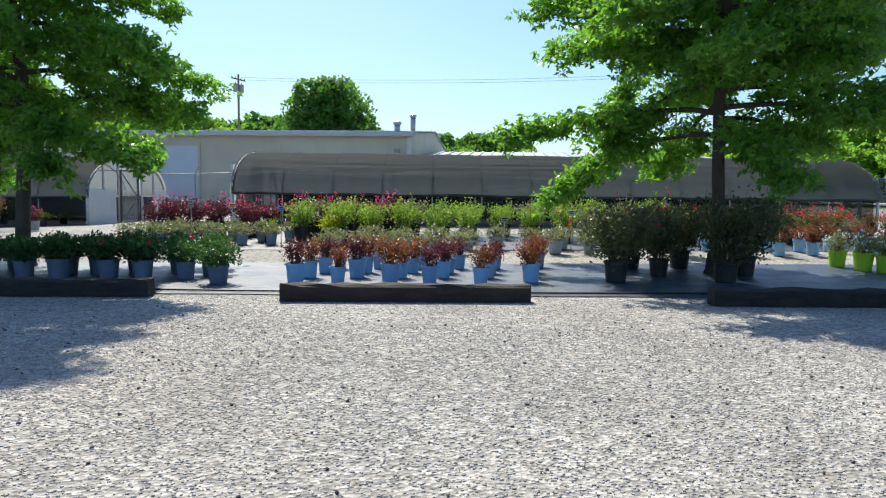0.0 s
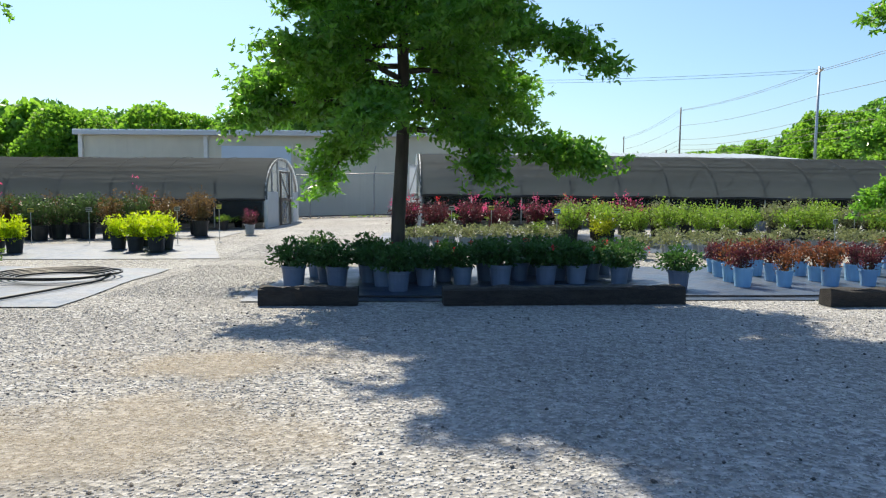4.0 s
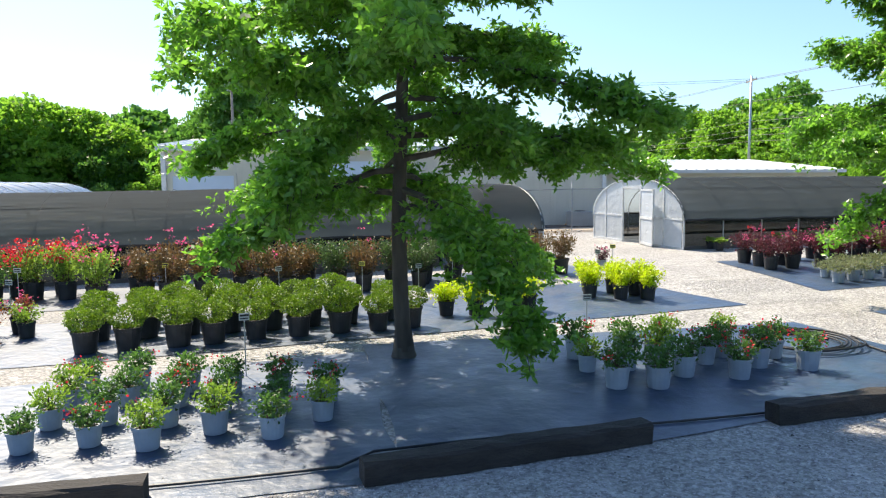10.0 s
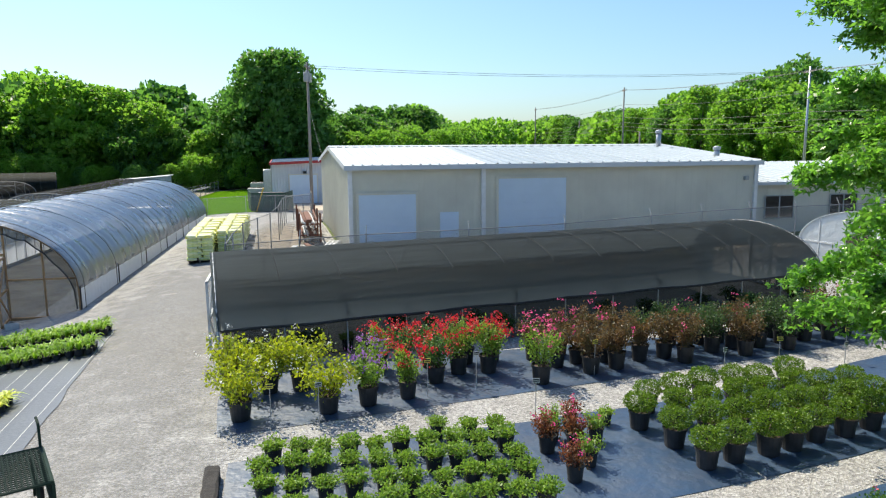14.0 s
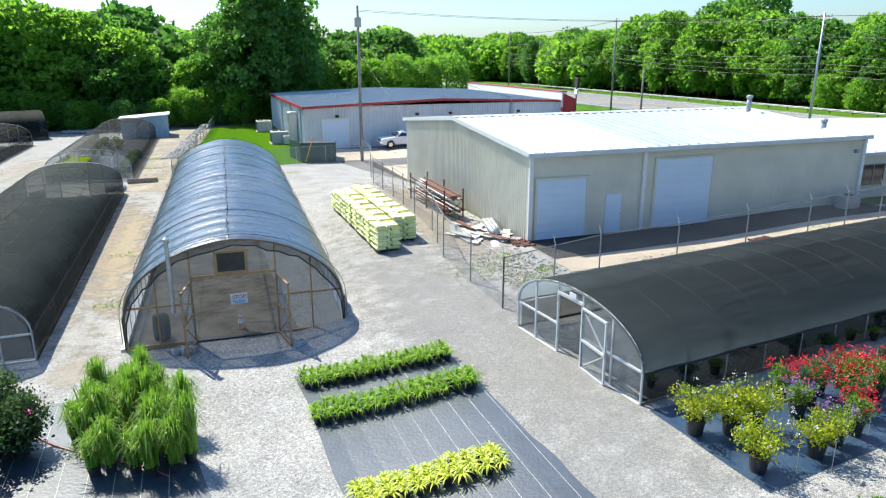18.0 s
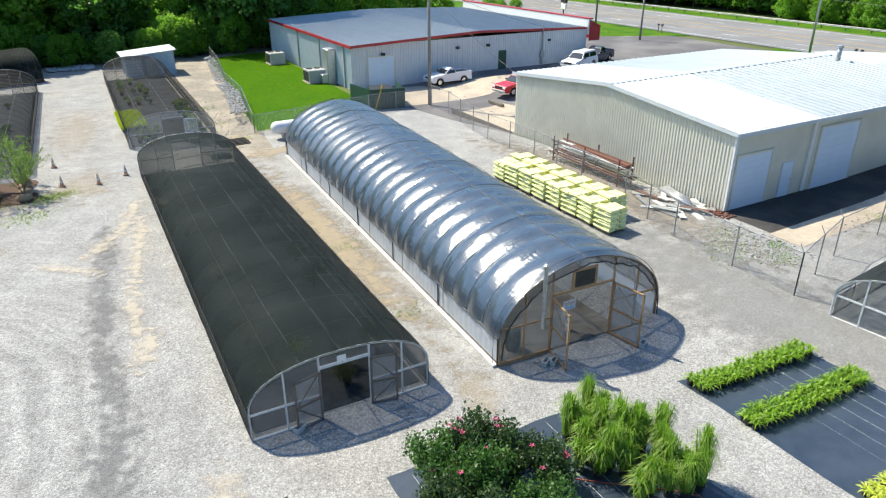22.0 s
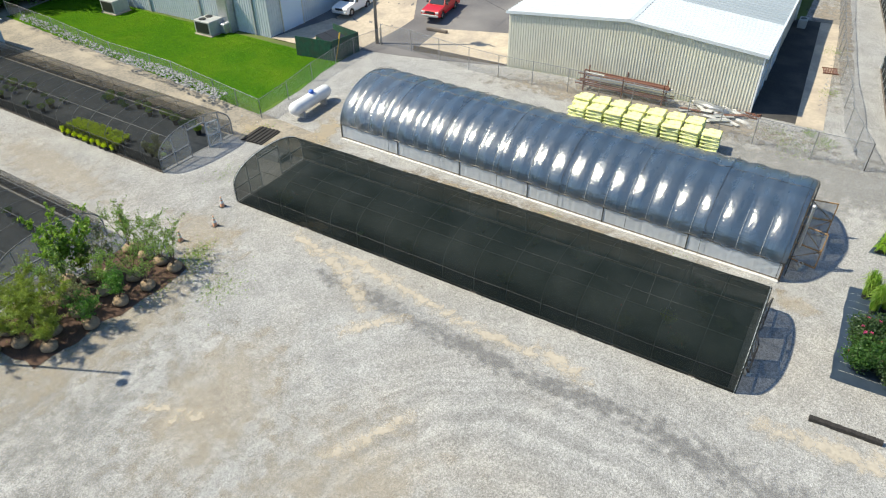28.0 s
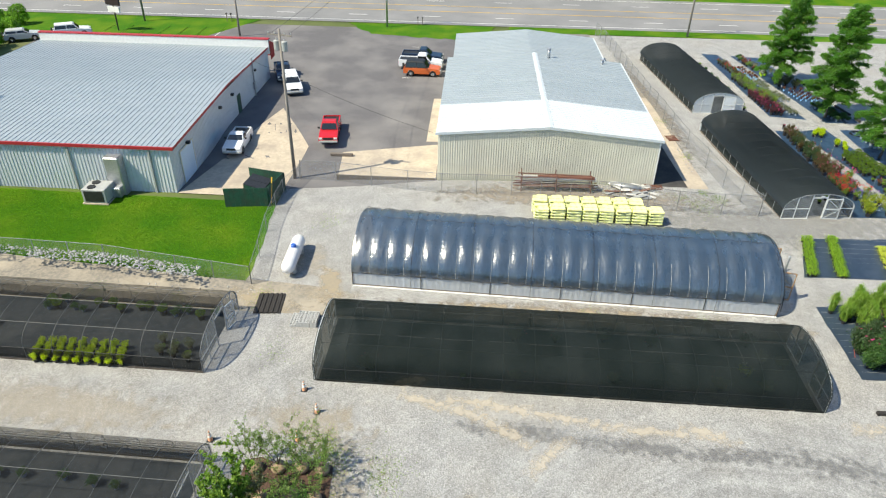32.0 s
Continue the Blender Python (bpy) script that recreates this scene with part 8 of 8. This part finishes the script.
def scatter(n, x0, x1, y0, y1, seed, lift=0.02):
    rng = np.random.default_rng(seed)
    p = np.stack([rng.uniform(x0, x1, n), rng.uniform(y0, y1, n), np.zeros(n)], 1)
    p[:, 2] = [gz(x, y) + lift for x, y in p[:, :2]]
    return p


pts = np.concatenate([scatter(800, 0.1, 1.5, 69, 82, 1, 0.05), scatter(420, 0.1, 1.2, 82, 100, 2, 0.05)])
pts[:, 0] = np.interp(pts[:, 1], [65.3, 76.8, 85, 95.4, 104], [-33.4, -31.4, -31.0, -29.4, -28.5]) - pts[:, 0]
stones("riprap", pts, 0.11, M["rock"], "pale broken rock heaped along the fence", "rocks", 3)
stones("rubble", scatter(160, -17.9, -17.0, 33.0, 34.6, 4, 0.05), 0.11, M["rust"], "broken red brick rubble at the warehouse corner", "rubble", 5)
stones("fence_rubble", np.concatenate([scatter(260, -20.6, -17.6, 27.8, 33.0, 8, 0.03), scatter(240, -19.2, -17.3, 35.0, 50.0, 9, 0.03), scatter(200, -36.4, -33.8, 64.5, 80.0, 10, 0.03), scatter(220, -14, 8, 28.9, 29.7, 12, 0.03)]), 0.075, M["rock"], "loose stones and broken concrete on bare earth", "rubble", 11)
stones("rubble_heap", scatter(500, -47, -42, 103, 106, 6, 0.15), 0.25, M["rock"], "grey heap of rubble at the lane's end", "rubble", 7)

# boards and blocks between the tunnels
t = thing("plank_stack", "dark weathered planks laid side by side", "timber", (-35.6, 63.4, gz(-35.6, 63.4), 0, 0, 4))
for i in range(11):
    part("plank", Build().box(-1.1, -0.9 + 0.165 * i, 0.02 + 0.05 * (i % 2), 1.1, -0.75 + 0.165 * i, 0.09 + 0.05 * (i % 2)), M["tie_wood"], t)
for i in range(42):
    x, y, up = -37.75 + 0.43 * (i % 3), 59.8 + 0.225 * (i // 3 % 8), 0.195 * (i // 24)
    b = Build().box(-0.2, -0.1, 0, 0.2, -0.07, 0.19).box(-0.2, 0.07, 0, 0.2, 0.1, 0.19).box(-0.2, -0.07, 0, -0.16, 0.07, 0.19).box(0.16, -0.07, 0, 0.2, 0.07, 0.19).box(-0.02, -0.07, 0, 0.02, 0.07, 0.19)
    single("concrete_block", b, M["block"], "hollow grey concrete block on gravel", "concrete block", "stacked blocks", m=pose(x, y, gz(x, y) + 0.02 + up, 0, 0, -2 + (i * 7) % 5))
for x, y in ((-32.6, 28.1), (-32.9, 28.2), (-41.9, 29.1), (-29.0, 27.3)):
    single("concrete_block", Build().box(-0.2, -0.1, 0, 0.2, -0.07, 0.19).box(-0.2, 0.07, 0, 0.2, 0.1, 0.19).box(-0.2, -0.07, 0, -0.16, 0.07, 0.19).box(0.16, -0.07, 0, 0.2, 0.07, 0.19), M["block"], "hollow grey concrete block at a door", "concrete block", "door blocks", m=pose(x, y, gz(x, y) + 0.02, 0, 0, 30))


def cone(x, y, label="orange and white traffic cone on gravel"):
    t = thing("traffic_cone", label, "traffic cone", (x, y, gz(x, y) + 0.012), "traffic cones")
    part("base", Build().box(-0.18, -0.18, 0, 0.18, 0.18, 0.035, 0.01), M["black_plastic"], t)
    part("cone", Build().lathe([(0.14, 0.035), (0.03, 0.7)], 14), M["orange"], t)
    part("band", Build().lathe([(0.1075, 0.26), (0.082, 0.42)], 14, caps=False), M["paint_white"], t)
    part("band", Build().lathe([(0.071, 0.5), (0.056, 0.59)], 14, caps=False), M["paint_white"], t)


for x, y in ((-47.66, 63.33), (-43.6, 59.2), (-45.3, 58.1), (-47.35, 58.7)):
    cone(x, y)
cone(-30.75, 29.6, "traffic cone carrying a stop notice inside the doorway")
t = thing("stop_sign", "small white notice lettered STOP in red", "sign", (-30.75, 29.55, gz(-30.75, 29.55)))
part("stake", Build().tube([(0, 0.1, 0.4), (0, 0.1, 1.15)], 0.012, 6), M["galv"], t)
bd = part("board", Build().box(-0.3, 0.06, 1.0, 0.3, 0.08, 1.4, 0.005), M["paint_white"], t)
cu = bpy.data.curves.new("stop", "FONT")
cu.body, cu.size, cu.align_x, cu.extrude = "STOP", 0.2, "CENTER", 0.001
tx = new("lettering", cu)
tx.data.materials.append(M["lamp_red"])
tx.parent, tx.matrix_basis = bd, pose(0, 0.056, 1.2, 90, 0, 0)
part("small_lettering", Build().box(-0.22, 0.055, 1.1, 0.22, 0.059, 1.13).box(-0.18, 0.055, 1.04, 0.18, 0.059, 1.07), M["sign_blue"], bd)

stones("dark_stones", scatter(1500, -12, 14.5, 2.6, 7.6, 61, 0.018), 0.014, M["dark_stone"], "scattered dark pebbles among the gravel", "gravel", 62, 0.7)
M["grey_dust"] = soft_patch("grey_dust", (0.285, 0.28, 0.265), (0.24, 0.237, 0.228), 0.46)
M["brown_dust"] = soft_patch("brown_dust", (0.46, 0.39, 0.29), (0.40, 0.35, 0.275), 0.38)
M["tan_earth"] = soft_patch("tan_earth", (0.47, 0.39, 0.27), (0.40, 0.34, 0.25), 0.6)


def streak(xa, ya, xb, yb, w, ma, dz, label="pale tan dust worn into the gravel"):
    """A soft-edged patch from one point to another, w wide, lying on the ground."""
    ln, a = math.hypot(xb - xa, yb - ya), math.atan2(yb - ya, xb - xa)
    mx, my = (xa + xb) / 2, (ya + yb) / 2
    nx, ny = max(2, int(ln / 0.6)), max(2, int(w / 0.6))
    rows = []
    for j in range(ny + 1):
        row = []
        for i in range(nx + 1):
            u, v = ln * (i / nx - 0.5), w * (j / ny - 0.5)
            row.append((u, v, gz(mx + u * math.cos(a) - v * math.sin(a), my + u * math.sin(a) + v * math.cos(a)) + dz))
        rows.append(row)
    single("worn_patch", Build().loft(rows, False, False), M[ma], label, "gravel", kind="structure", m=pose(mx, my, 0, 0, 0, math.degrees(a)))


PATCHES = (
    (-59.0, 36.0, -58.0, 122.0, 24.0, "grey_dust"), (-23.0, 4.0, -24.0, 46.0, 9.0, "grey_dust"), (-61.0, 47.0, -49.0, 50.0, 8.0, "brown_dust"), (-47.0, 54.0, -45.0, 63.0, 5.0, "brown_dust"),
    (-34.8, 56.0, -33.8, 63.0, 2.6, "brown_dust"), (-33, 61.5, -27, 62.4, 4, "brown_dust"), (-36.2, 26.0, -35.8, 29.7, 2.0, "brown_dust"),
    (-0.6, 4.7, 2.2, 5.2, 1.2, "brown_dust"), (-1.0, 3.2, 2.6, 3.6, 2.2, "brown_dust"), (-35.9, 28.5, -35.0, 59.0, 2.2, "tan_earth"), (-36.6, 58.6, -29.5, 60.6, 2.6, "tan_earth"),
    (-67.0, 37.5, -50.0, 42.5, 12.0, "brown_dust"), (-64.0, 56.5, -43.0, 57.5, 9.0, "brown_dust"), (-46.5, 62.0, -45.0, 84.0, 5.0, "brown_dust"), (-36.0, 61.0, -34.2, 67.0, 3.0, "tan_earth"), (-42.9, 55.2, -42.0, 51.0, 1.2, "tan_earth"))
TRACKS = ((-45.7, 50.0, -46.4, 43.0, 1.1), (-46.4, 43.0, -46.9, 38.0, 1.1), (-46.9, 38.0, -46.8, 33.0, 1.2), (-46.8, 33.0, -47.7, 28.0, 1.5), (-47.7, 28.0, -48.6, 20.0, 2.2))
STREAKS = (
    (-43.7, 53.4, -44.6, 50.2, 0.9), (-44.3, 51.2, -45.2, 48.4, 0.9), (-44.8, 49.4, -46.9, 46.3, 0.9), (-43.8, 50.6, -44.4, 46.8, 0.9), (-44.1, 48.0, -44.9, 44.0, 0.9), (-44.6, 45.4, -45.5, 41.2, 0.8),
    (-48.8, 46.5, -46.4, 44.2, 0.8), (-45.1, 37.6, -45.9, 35.2, 1.0), (-45.3, 42.4, -45.6, 37.0, 0.7), (-56.6, 50.9, -55.9, 49.4, 0.6), (-56.6, 49.3, -55.4, 48.2, 0.6), (-54.6, 42.5, -51.4, 40.8, 0.7), (-44.6, 28.2, -44.2, 21.0, 1.1))
for k, (xa, ya, xb, yb, w, ma) in enumerate(PATCHES):
    streak(xa, ya, xb, yb, w, ma, 0.015 + 0.0018 * k)


def wear_material(name, c1, c2, strength):
    """Dust or grit that covers the gravel as far as the sheet's wear says, with a ragged edge."""
    ma = material(name, c1, c2, scale=9, rough=0.95, coords="World", spec=0.15)
    t, nodes = ma.node_tree, ma.node_tree.nodes
    link = t.links.new
    at = nodes.new("ShaderNodeAttribute")
    at.attribute_name = "wear"
    ns = nodes.new("ShaderNodeTexNoise")
    ns.inputs["Scale"].default_value, ns.inputs["Detail"].default_value = 2.2, 8.0
    link(nodes.new("ShaderNodeNewGeometry").outputs["Position"], ns.inputs["Vector"])
    ad = nodes.new("ShaderNodeMath")
    ad.operation = "MULTIPLY_ADD"
    ad.inputs[1].default_value = 2.2
    link(ns.outputs["Fac"], ad.inputs[0])
    link(at.outputs["Fac"], ad.inputs[2])
    r = nodes.new("ShaderNodeMapRange")
    r.interpolation_type = "SMOOTHSTEP"
    for k, v in (("From Min", 1.3), ("From Max", 2.15), ("To Min", 1.0), ("To Max", 1.0 - strength)):
        r.inputs[k].default_value = v
    link(ad.outputs[0], r.inputs["Value"])
    mx, tp = nodes.new("ShaderNodeMixShader"), nodes.new("ShaderNodeBsdfTransparent")
    link(r.outputs[0], mx.inputs[0])
    link(nodes["Principled BSDF"].outputs[0], mx.inputs[1])
    link(tp.outputs[0], mx.inputs[2])
    link(mx.outputs[0], nodes["Material Output"].inputs["Surface"])
    return ma


def wear_sheet(segments, ma, dz, label, step=0.22):
    """One sheet over all the worn streaks; its wear is full on their lines and fades to their sides."""
    s = np.array(segments)
    m = s[:, 4].max()
    x0, x1 = min(s[:, 0].min(), s[:, 2].min()) - m, max(s[:, 0].max(), s[:, 2].max()) + m
    y0, y1 = min(s[:, 1].min(), s[:, 3].min()) - m, max(s[:, 1].max(), s[:, 3].max()) + m
    nx, ny = int((x1 - x0) / step), int((y1 - y0) / step)
    gx, gy = np.meshgrid(np.linspace(x0, x1, nx + 1), np.linspace(y0, y1, ny + 1))
    px, py = gx.ravel(), gy.ravel()
    w = np.zeros(len(px))
    for xa, ya, xb, yb, wd in segments:
        dx, dy = xb - xa, yb - ya
        u = np.clip(((px - xa) * dx + (py - ya) * dy) / (dx * dx + dy * dy), 0, 1)
        d = np.hypot(px - xa - u * dx, py - ya - u * dy) / (wd * 0.9)
        w = np.maximum(w, np.clip(1 - d, 0, 1) * (0.45 + 0.55 * np.sin(np.pi * np.clip(0.15 + 0.7 * u, 0, 1))))
    faces = []
    for j in range(ny):
        for i in range(nx):
            k = (j * (nx + 1) + i, j * (nx + 1) + i + 1, (j + 1) * (nx + 1) + i + 1, (j + 1) * (nx + 1) + i)
            if max(w[q] for q in k) > 0:
                faces.append(k)
    used = sorted({q for f in faces for q in f})
    at = {q: i for i, q in enumerate(used)}
    me = bpy.data.meshes.new("worn_streaks")
    me.from_pydata([(px[q], py[q], gz(px[q], py[q]) + dz) for q in used], [], [tuple(at[q] for q in f) for f in faces])
    me.attributes.new("wear", "FLOAT", "POINT").data.foreach_set("value", np.array([w[q] for q in used], dtype=np.float32))
    single("worn_streaks", me, ma, label, "gravel", kind="structure")


wear_sheet(TRACKS, wear_material("wheel_track_grit", (0.20, 0.198, 0.20), (0.155, 0.154, 0.158), 0.5), 0.050, "darker grit in worn wheel tracks")
wear_sheet(STREAKS, wear_material("pale_dust", (0.62, 0.55, 0.44), (0.52, 0.46, 0.37), 0.6), 0.056, "pale tan dust in streaks on the gravel")


def weeds(x, y, r, n, seed):
    rng = np.random.default_rng(seed)
    p = np.stack([rng.normal(size=n) * r + x, rng.normal(size=n) * r * 0.8 + y, np.zeros(n)], 1)
    p[:, 2] = [gz(a, b) + 0.04 for a, b in p[:, :2]]
    single("weeds", quads("weeds", leaf_quads(p, 0.09, 0.5, 0.6, None, rng)), M["fresh_leaf"], "sparse green weeds growing through gravel", "weeds", kind="stuff")


for i, (x, y, r, n) in enumerate(((-48.6, 56.6, 0.7, 500), (-49.2, 53.8, 0.8, 420), (-47.0, 57.2, 0.5, 160), (-57.6, 74.0, 0.6, 400), (-20.8, 30.2, 0.9, 260), (-19.4, 31.6, 0.7, 200), (-34.9, 64.0, 0.7, 260), (-24.9, 61.5, 0.8, 160), (-56.2, 60.9, 0.9, 1500), (-54.9, 61.3, 0.8, 1200), (-50.9, 56.6, 0.6, 260), (-35.6, 34.0, 0.5, 130), (-35.2, 41.5, 0.5, 110), (-40.4, 62.0, 0.7, 130), (-19.2, 28.6, 0.5, 260), (-18.2, 29.7, 0.3, 160), (-35.6, 70.0, 0.5, 160), (-35.0, 76.0, 0.6, 160), (-47.9, 57.0, 0.45, 420), (-10.5, 29.2, 0.5, 160), (-2.0, 29.9, 0.5, 150))):
    weeds(x, y, r, n, 500 + i)

# upright blades over the lawn
rng = np.random.default_rng(77)
n = 170000
u, v = rng.uniform(0.01, 0.99, n), rng.uniform(0.004, 0.996, n)
x = (-33.1 * (1 - u) - 22.0 * u) * (1 - v) + (-28.8 * (1 - u) - 20.85 * u) * v
y = (65.8 * (1 - u) + 66.5 * u) * (1 - v) + 103.9 * v
p = np.stack([x, y, [gz(a, b) + 0.035 for a, b in zip(x, y)]], 1)
a = rng.uniform(0, 6.28, n)
sd = np.stack([np.cos(a), np.sin(a), np.zeros(n)], 1) * 0.02
tip = np.concatenate([rng.normal(size=(n, 2)) * 0.03, rng.uniform(0.02, 0.055, (n, 1))], 1)
single("lawn_grass", quads("lawn_grass", np.stack([p - sd, p + sd, p + tip + sd * 0.2, p + tip - sd * 0.2], 1)), M["lawn_blade"], "short bright green mown grass", "grass", kind="stuff")

# ---- balled trees waiting for sale ----
sheet("mulch_bed", [(-57.6, 57.0), (-48.8, 56.4), (-48.8, 61.0), (-57.4, 61.4)], 0.05, M["mulch"], "dark mulch under the balled trees", "mulch", 0.7, 0.5)


def balled_tree(x, y, h, leaf, seed, n, size, aspect, spread, label, ball=0.40):
    """A young tree: lumpy burlap ball, thin stems from the base, twigs and small leaves."""
    rng = np.random.default_rng(seed)
    t = thing("balled_tree", label, "tree", (x, y, gz(x, y) + 0.03, 0, 0, rng.uniform(0, 360)), "balled trees")
    g = Build().lathe([(0.30, 0), (0.42, 0.12), (0.44, 0.25), (0.38, 0.38), (0.20, 0.46), (0.03, 0.48)], 14)
    g.v = [(px * ball / 0.44 * (1 + 0.16 * noise.noise(Vector((px * 4, py * 4, pz * 4 + seed)))), py * ball / 0.44 * (1 + 0.16 * noise.noise(Vector((px * 4 + 9, py * 4, pz * 4 + seed)))), pz * ball / 0.44 * (1 + 0.2 * noise.noise(Vector((px * 3, py * 3, seed))))) for px, py, pz in g.v]
    part("root_ball", g, M["burlap"], t, "tan burlap root ball", smooth=True)
    cs, ds = [], []
    g = Build()
    k_n = 6
    for k in range(k_n):
        a = k * 1.05 + rng.uniform(-0.3, 0.3)
        pts = limb_points((0, 0, 0.4 * ball / 0.44), (math.cos(a) * spread, math.sin(a) * spread, 1), h * rng.uniform(0.65, 1.0), 0.08, rng)
        g.tube(pts, 0.020, 5, 0.005, caps=False)
        pa = np.array(pts)
        for _ in range(12):
            s = rng.uniform(0.25, 1.0) * (len(pts) - 1)
            j = min(len(pts) - 2, int(s))
            b = pa[j] + (pa[j + 1] - pa[j]) * (s - j)
            e = np.array(limb_points(b, (*rng.normal(size=2), 0.9), rng.uniform(0.25, 0.7), -0.15, rng, 4))
            g.tube([tuple(q) for q in e], 0.006, 3, 0.002, caps=False)
            m_ = max(2, n // (k_n * 12))
            u = rng.uniform(0.1, 1.0, m_) * (len(e) - 1)
            i = np.minimum(u.astype(int), len(e) - 2)
            cs.append(e[i] + (e[i + 1] - e[i]) * (u - i)[:, None] + rng.normal(size=(m_, 3)) * 0.05)
            ds.append(rng.normal(size=(m_, 3)))
    tagged(part("stem", g, M["stem"], t), kind="stuff")
    part("crown", quads("crown", leaf_quads(np.concatenate(cs), size, aspect, 0.1, np.concatenate(ds) * 0.3, rng)), M[leaf], t)


for i, (x, y, h) in enumerate(((-49.35, 56.95, 2.9), (-49.3, 58.05, 2.7), (-49.35, 59.2, 3.0), (-49.4, 60.4, 2.6), (-51.1, 57.0, 2.6), (-50.95, 58.2, 2.5))):
    balled_tree(x, y, h * 1.15, "birch_leaf", 300 + i, 1700 if i < 4 else 1200, 0.075, 0.7, 0.42, "airy young birch with a burlap root ball on mulch")
for i, (x, y, h) in enumerate(((-52.9, 61.0, 3.5), (-52.2, 60.1, 2.9))):
    balled_tree(x, y, h * 1.22, "fresh_leaf", 320 + i, 2900, 0.155, 0.6, 0.20, "upright broad-leaved sapling with a burlap root ball", 0.45)
for i, (x, y, h) in enumerate(((-52.6, 57.2, 1.6), (-52.5, 58.6, 2.2), (-54.2, 58.4, 2.0), (-54.4, 57.1, 1.5), (-54.0, 59.8, 2.4), (-51.3, 59.6, 2.2))):
    balled_tree(x, y, h * 1.25, ["wood_leaf_dark", "birch_leaf", "sage_leaf"][i % 3], 340 + i, 2200, 0.085, 0.6, 0.35, "small leafy tree with a burlap root ball on mulch")
for i, (x, y, h) in enumerate(((-55.6, 58.3, 2.5), (-55.4, 59.7, 2.7), (-56.4, 57.5, 1.9), (-56.9, 58.9, 2.5), (-56.7, 60.2, 2.6), (-57.9, 59.6, 2.3), (-57.9, 61.0, 2.2), (-55.6, 61.2, 2.4))):
    balled_tree(x, y, h * 1.22, "willow_leaf", 360 + i, 8500, 0.1, 0.2, 0.6, "feathery yellow-green willow with a burlap root ball")

# ---- yard lamp ----
t = thing("yard_lamp", "tall thin pole with a white security lamp head", "street lamp", (-58.4, 59.25, gz(-58.4, 59.25)))
part("pole", Build().tube([(0, 0, 0), (0, 0, 8.85)], 0.07, 8, 0.05), M["pole_wood"], t)
part("arm", Build().tube([(0, 0, 8.65), (-0.25, 0.0, 8.9), (-0.55, -0.05, 8.95)], 0.03, 6), M["galv"], t)
part("head", Build().lathe([(0.08, 0.12), (0.2, 0.05), (0.24, -0.06), (0.2, -0.16), (0.1, -0.2)], 14, (-0.55, -0.05, 8.92)), M["paint_white"], t, "white lamp head", smooth=True)
part("bracket", Build().box(-0.1, -0.05, 8.3, 0.14, 0.1, 8.65, 0.02), M["blue_cap"], t, "blue control box")

# ---- loose gravel near the path of approach ----
p = np.concatenate([scatter(120000, -12, 14.5, 2.6, 7.0, 21, 0.014), scatter(26000, -12, 14.5, 7.0, 9.0, 26, 0.014), scatter(16000, -2.0, 0.4, 8.0, 15.0, 22, 0.014)])
keep = np.ones(len(p), bool)
for cs in (BEDS[0][1], BEDS[1][1], BEDS[5][1]):
    x, y = p[:, 0], p[:, 1]
    lo = np.interp(x, [cs[0][0], cs[1][0]], [cs[0][1], cs[1][1]], left=1e9, right=1e9)
    keep &= ~((y > lo - 0.02) & (x > cs[0][0]) & (x < cs[1][0]) & (y < 11))
stones("gravel_stones", p[keep], 0.0100, M["gravel_stone"], "loose angular grey and tan stones", "gravel", 25, 0.5)
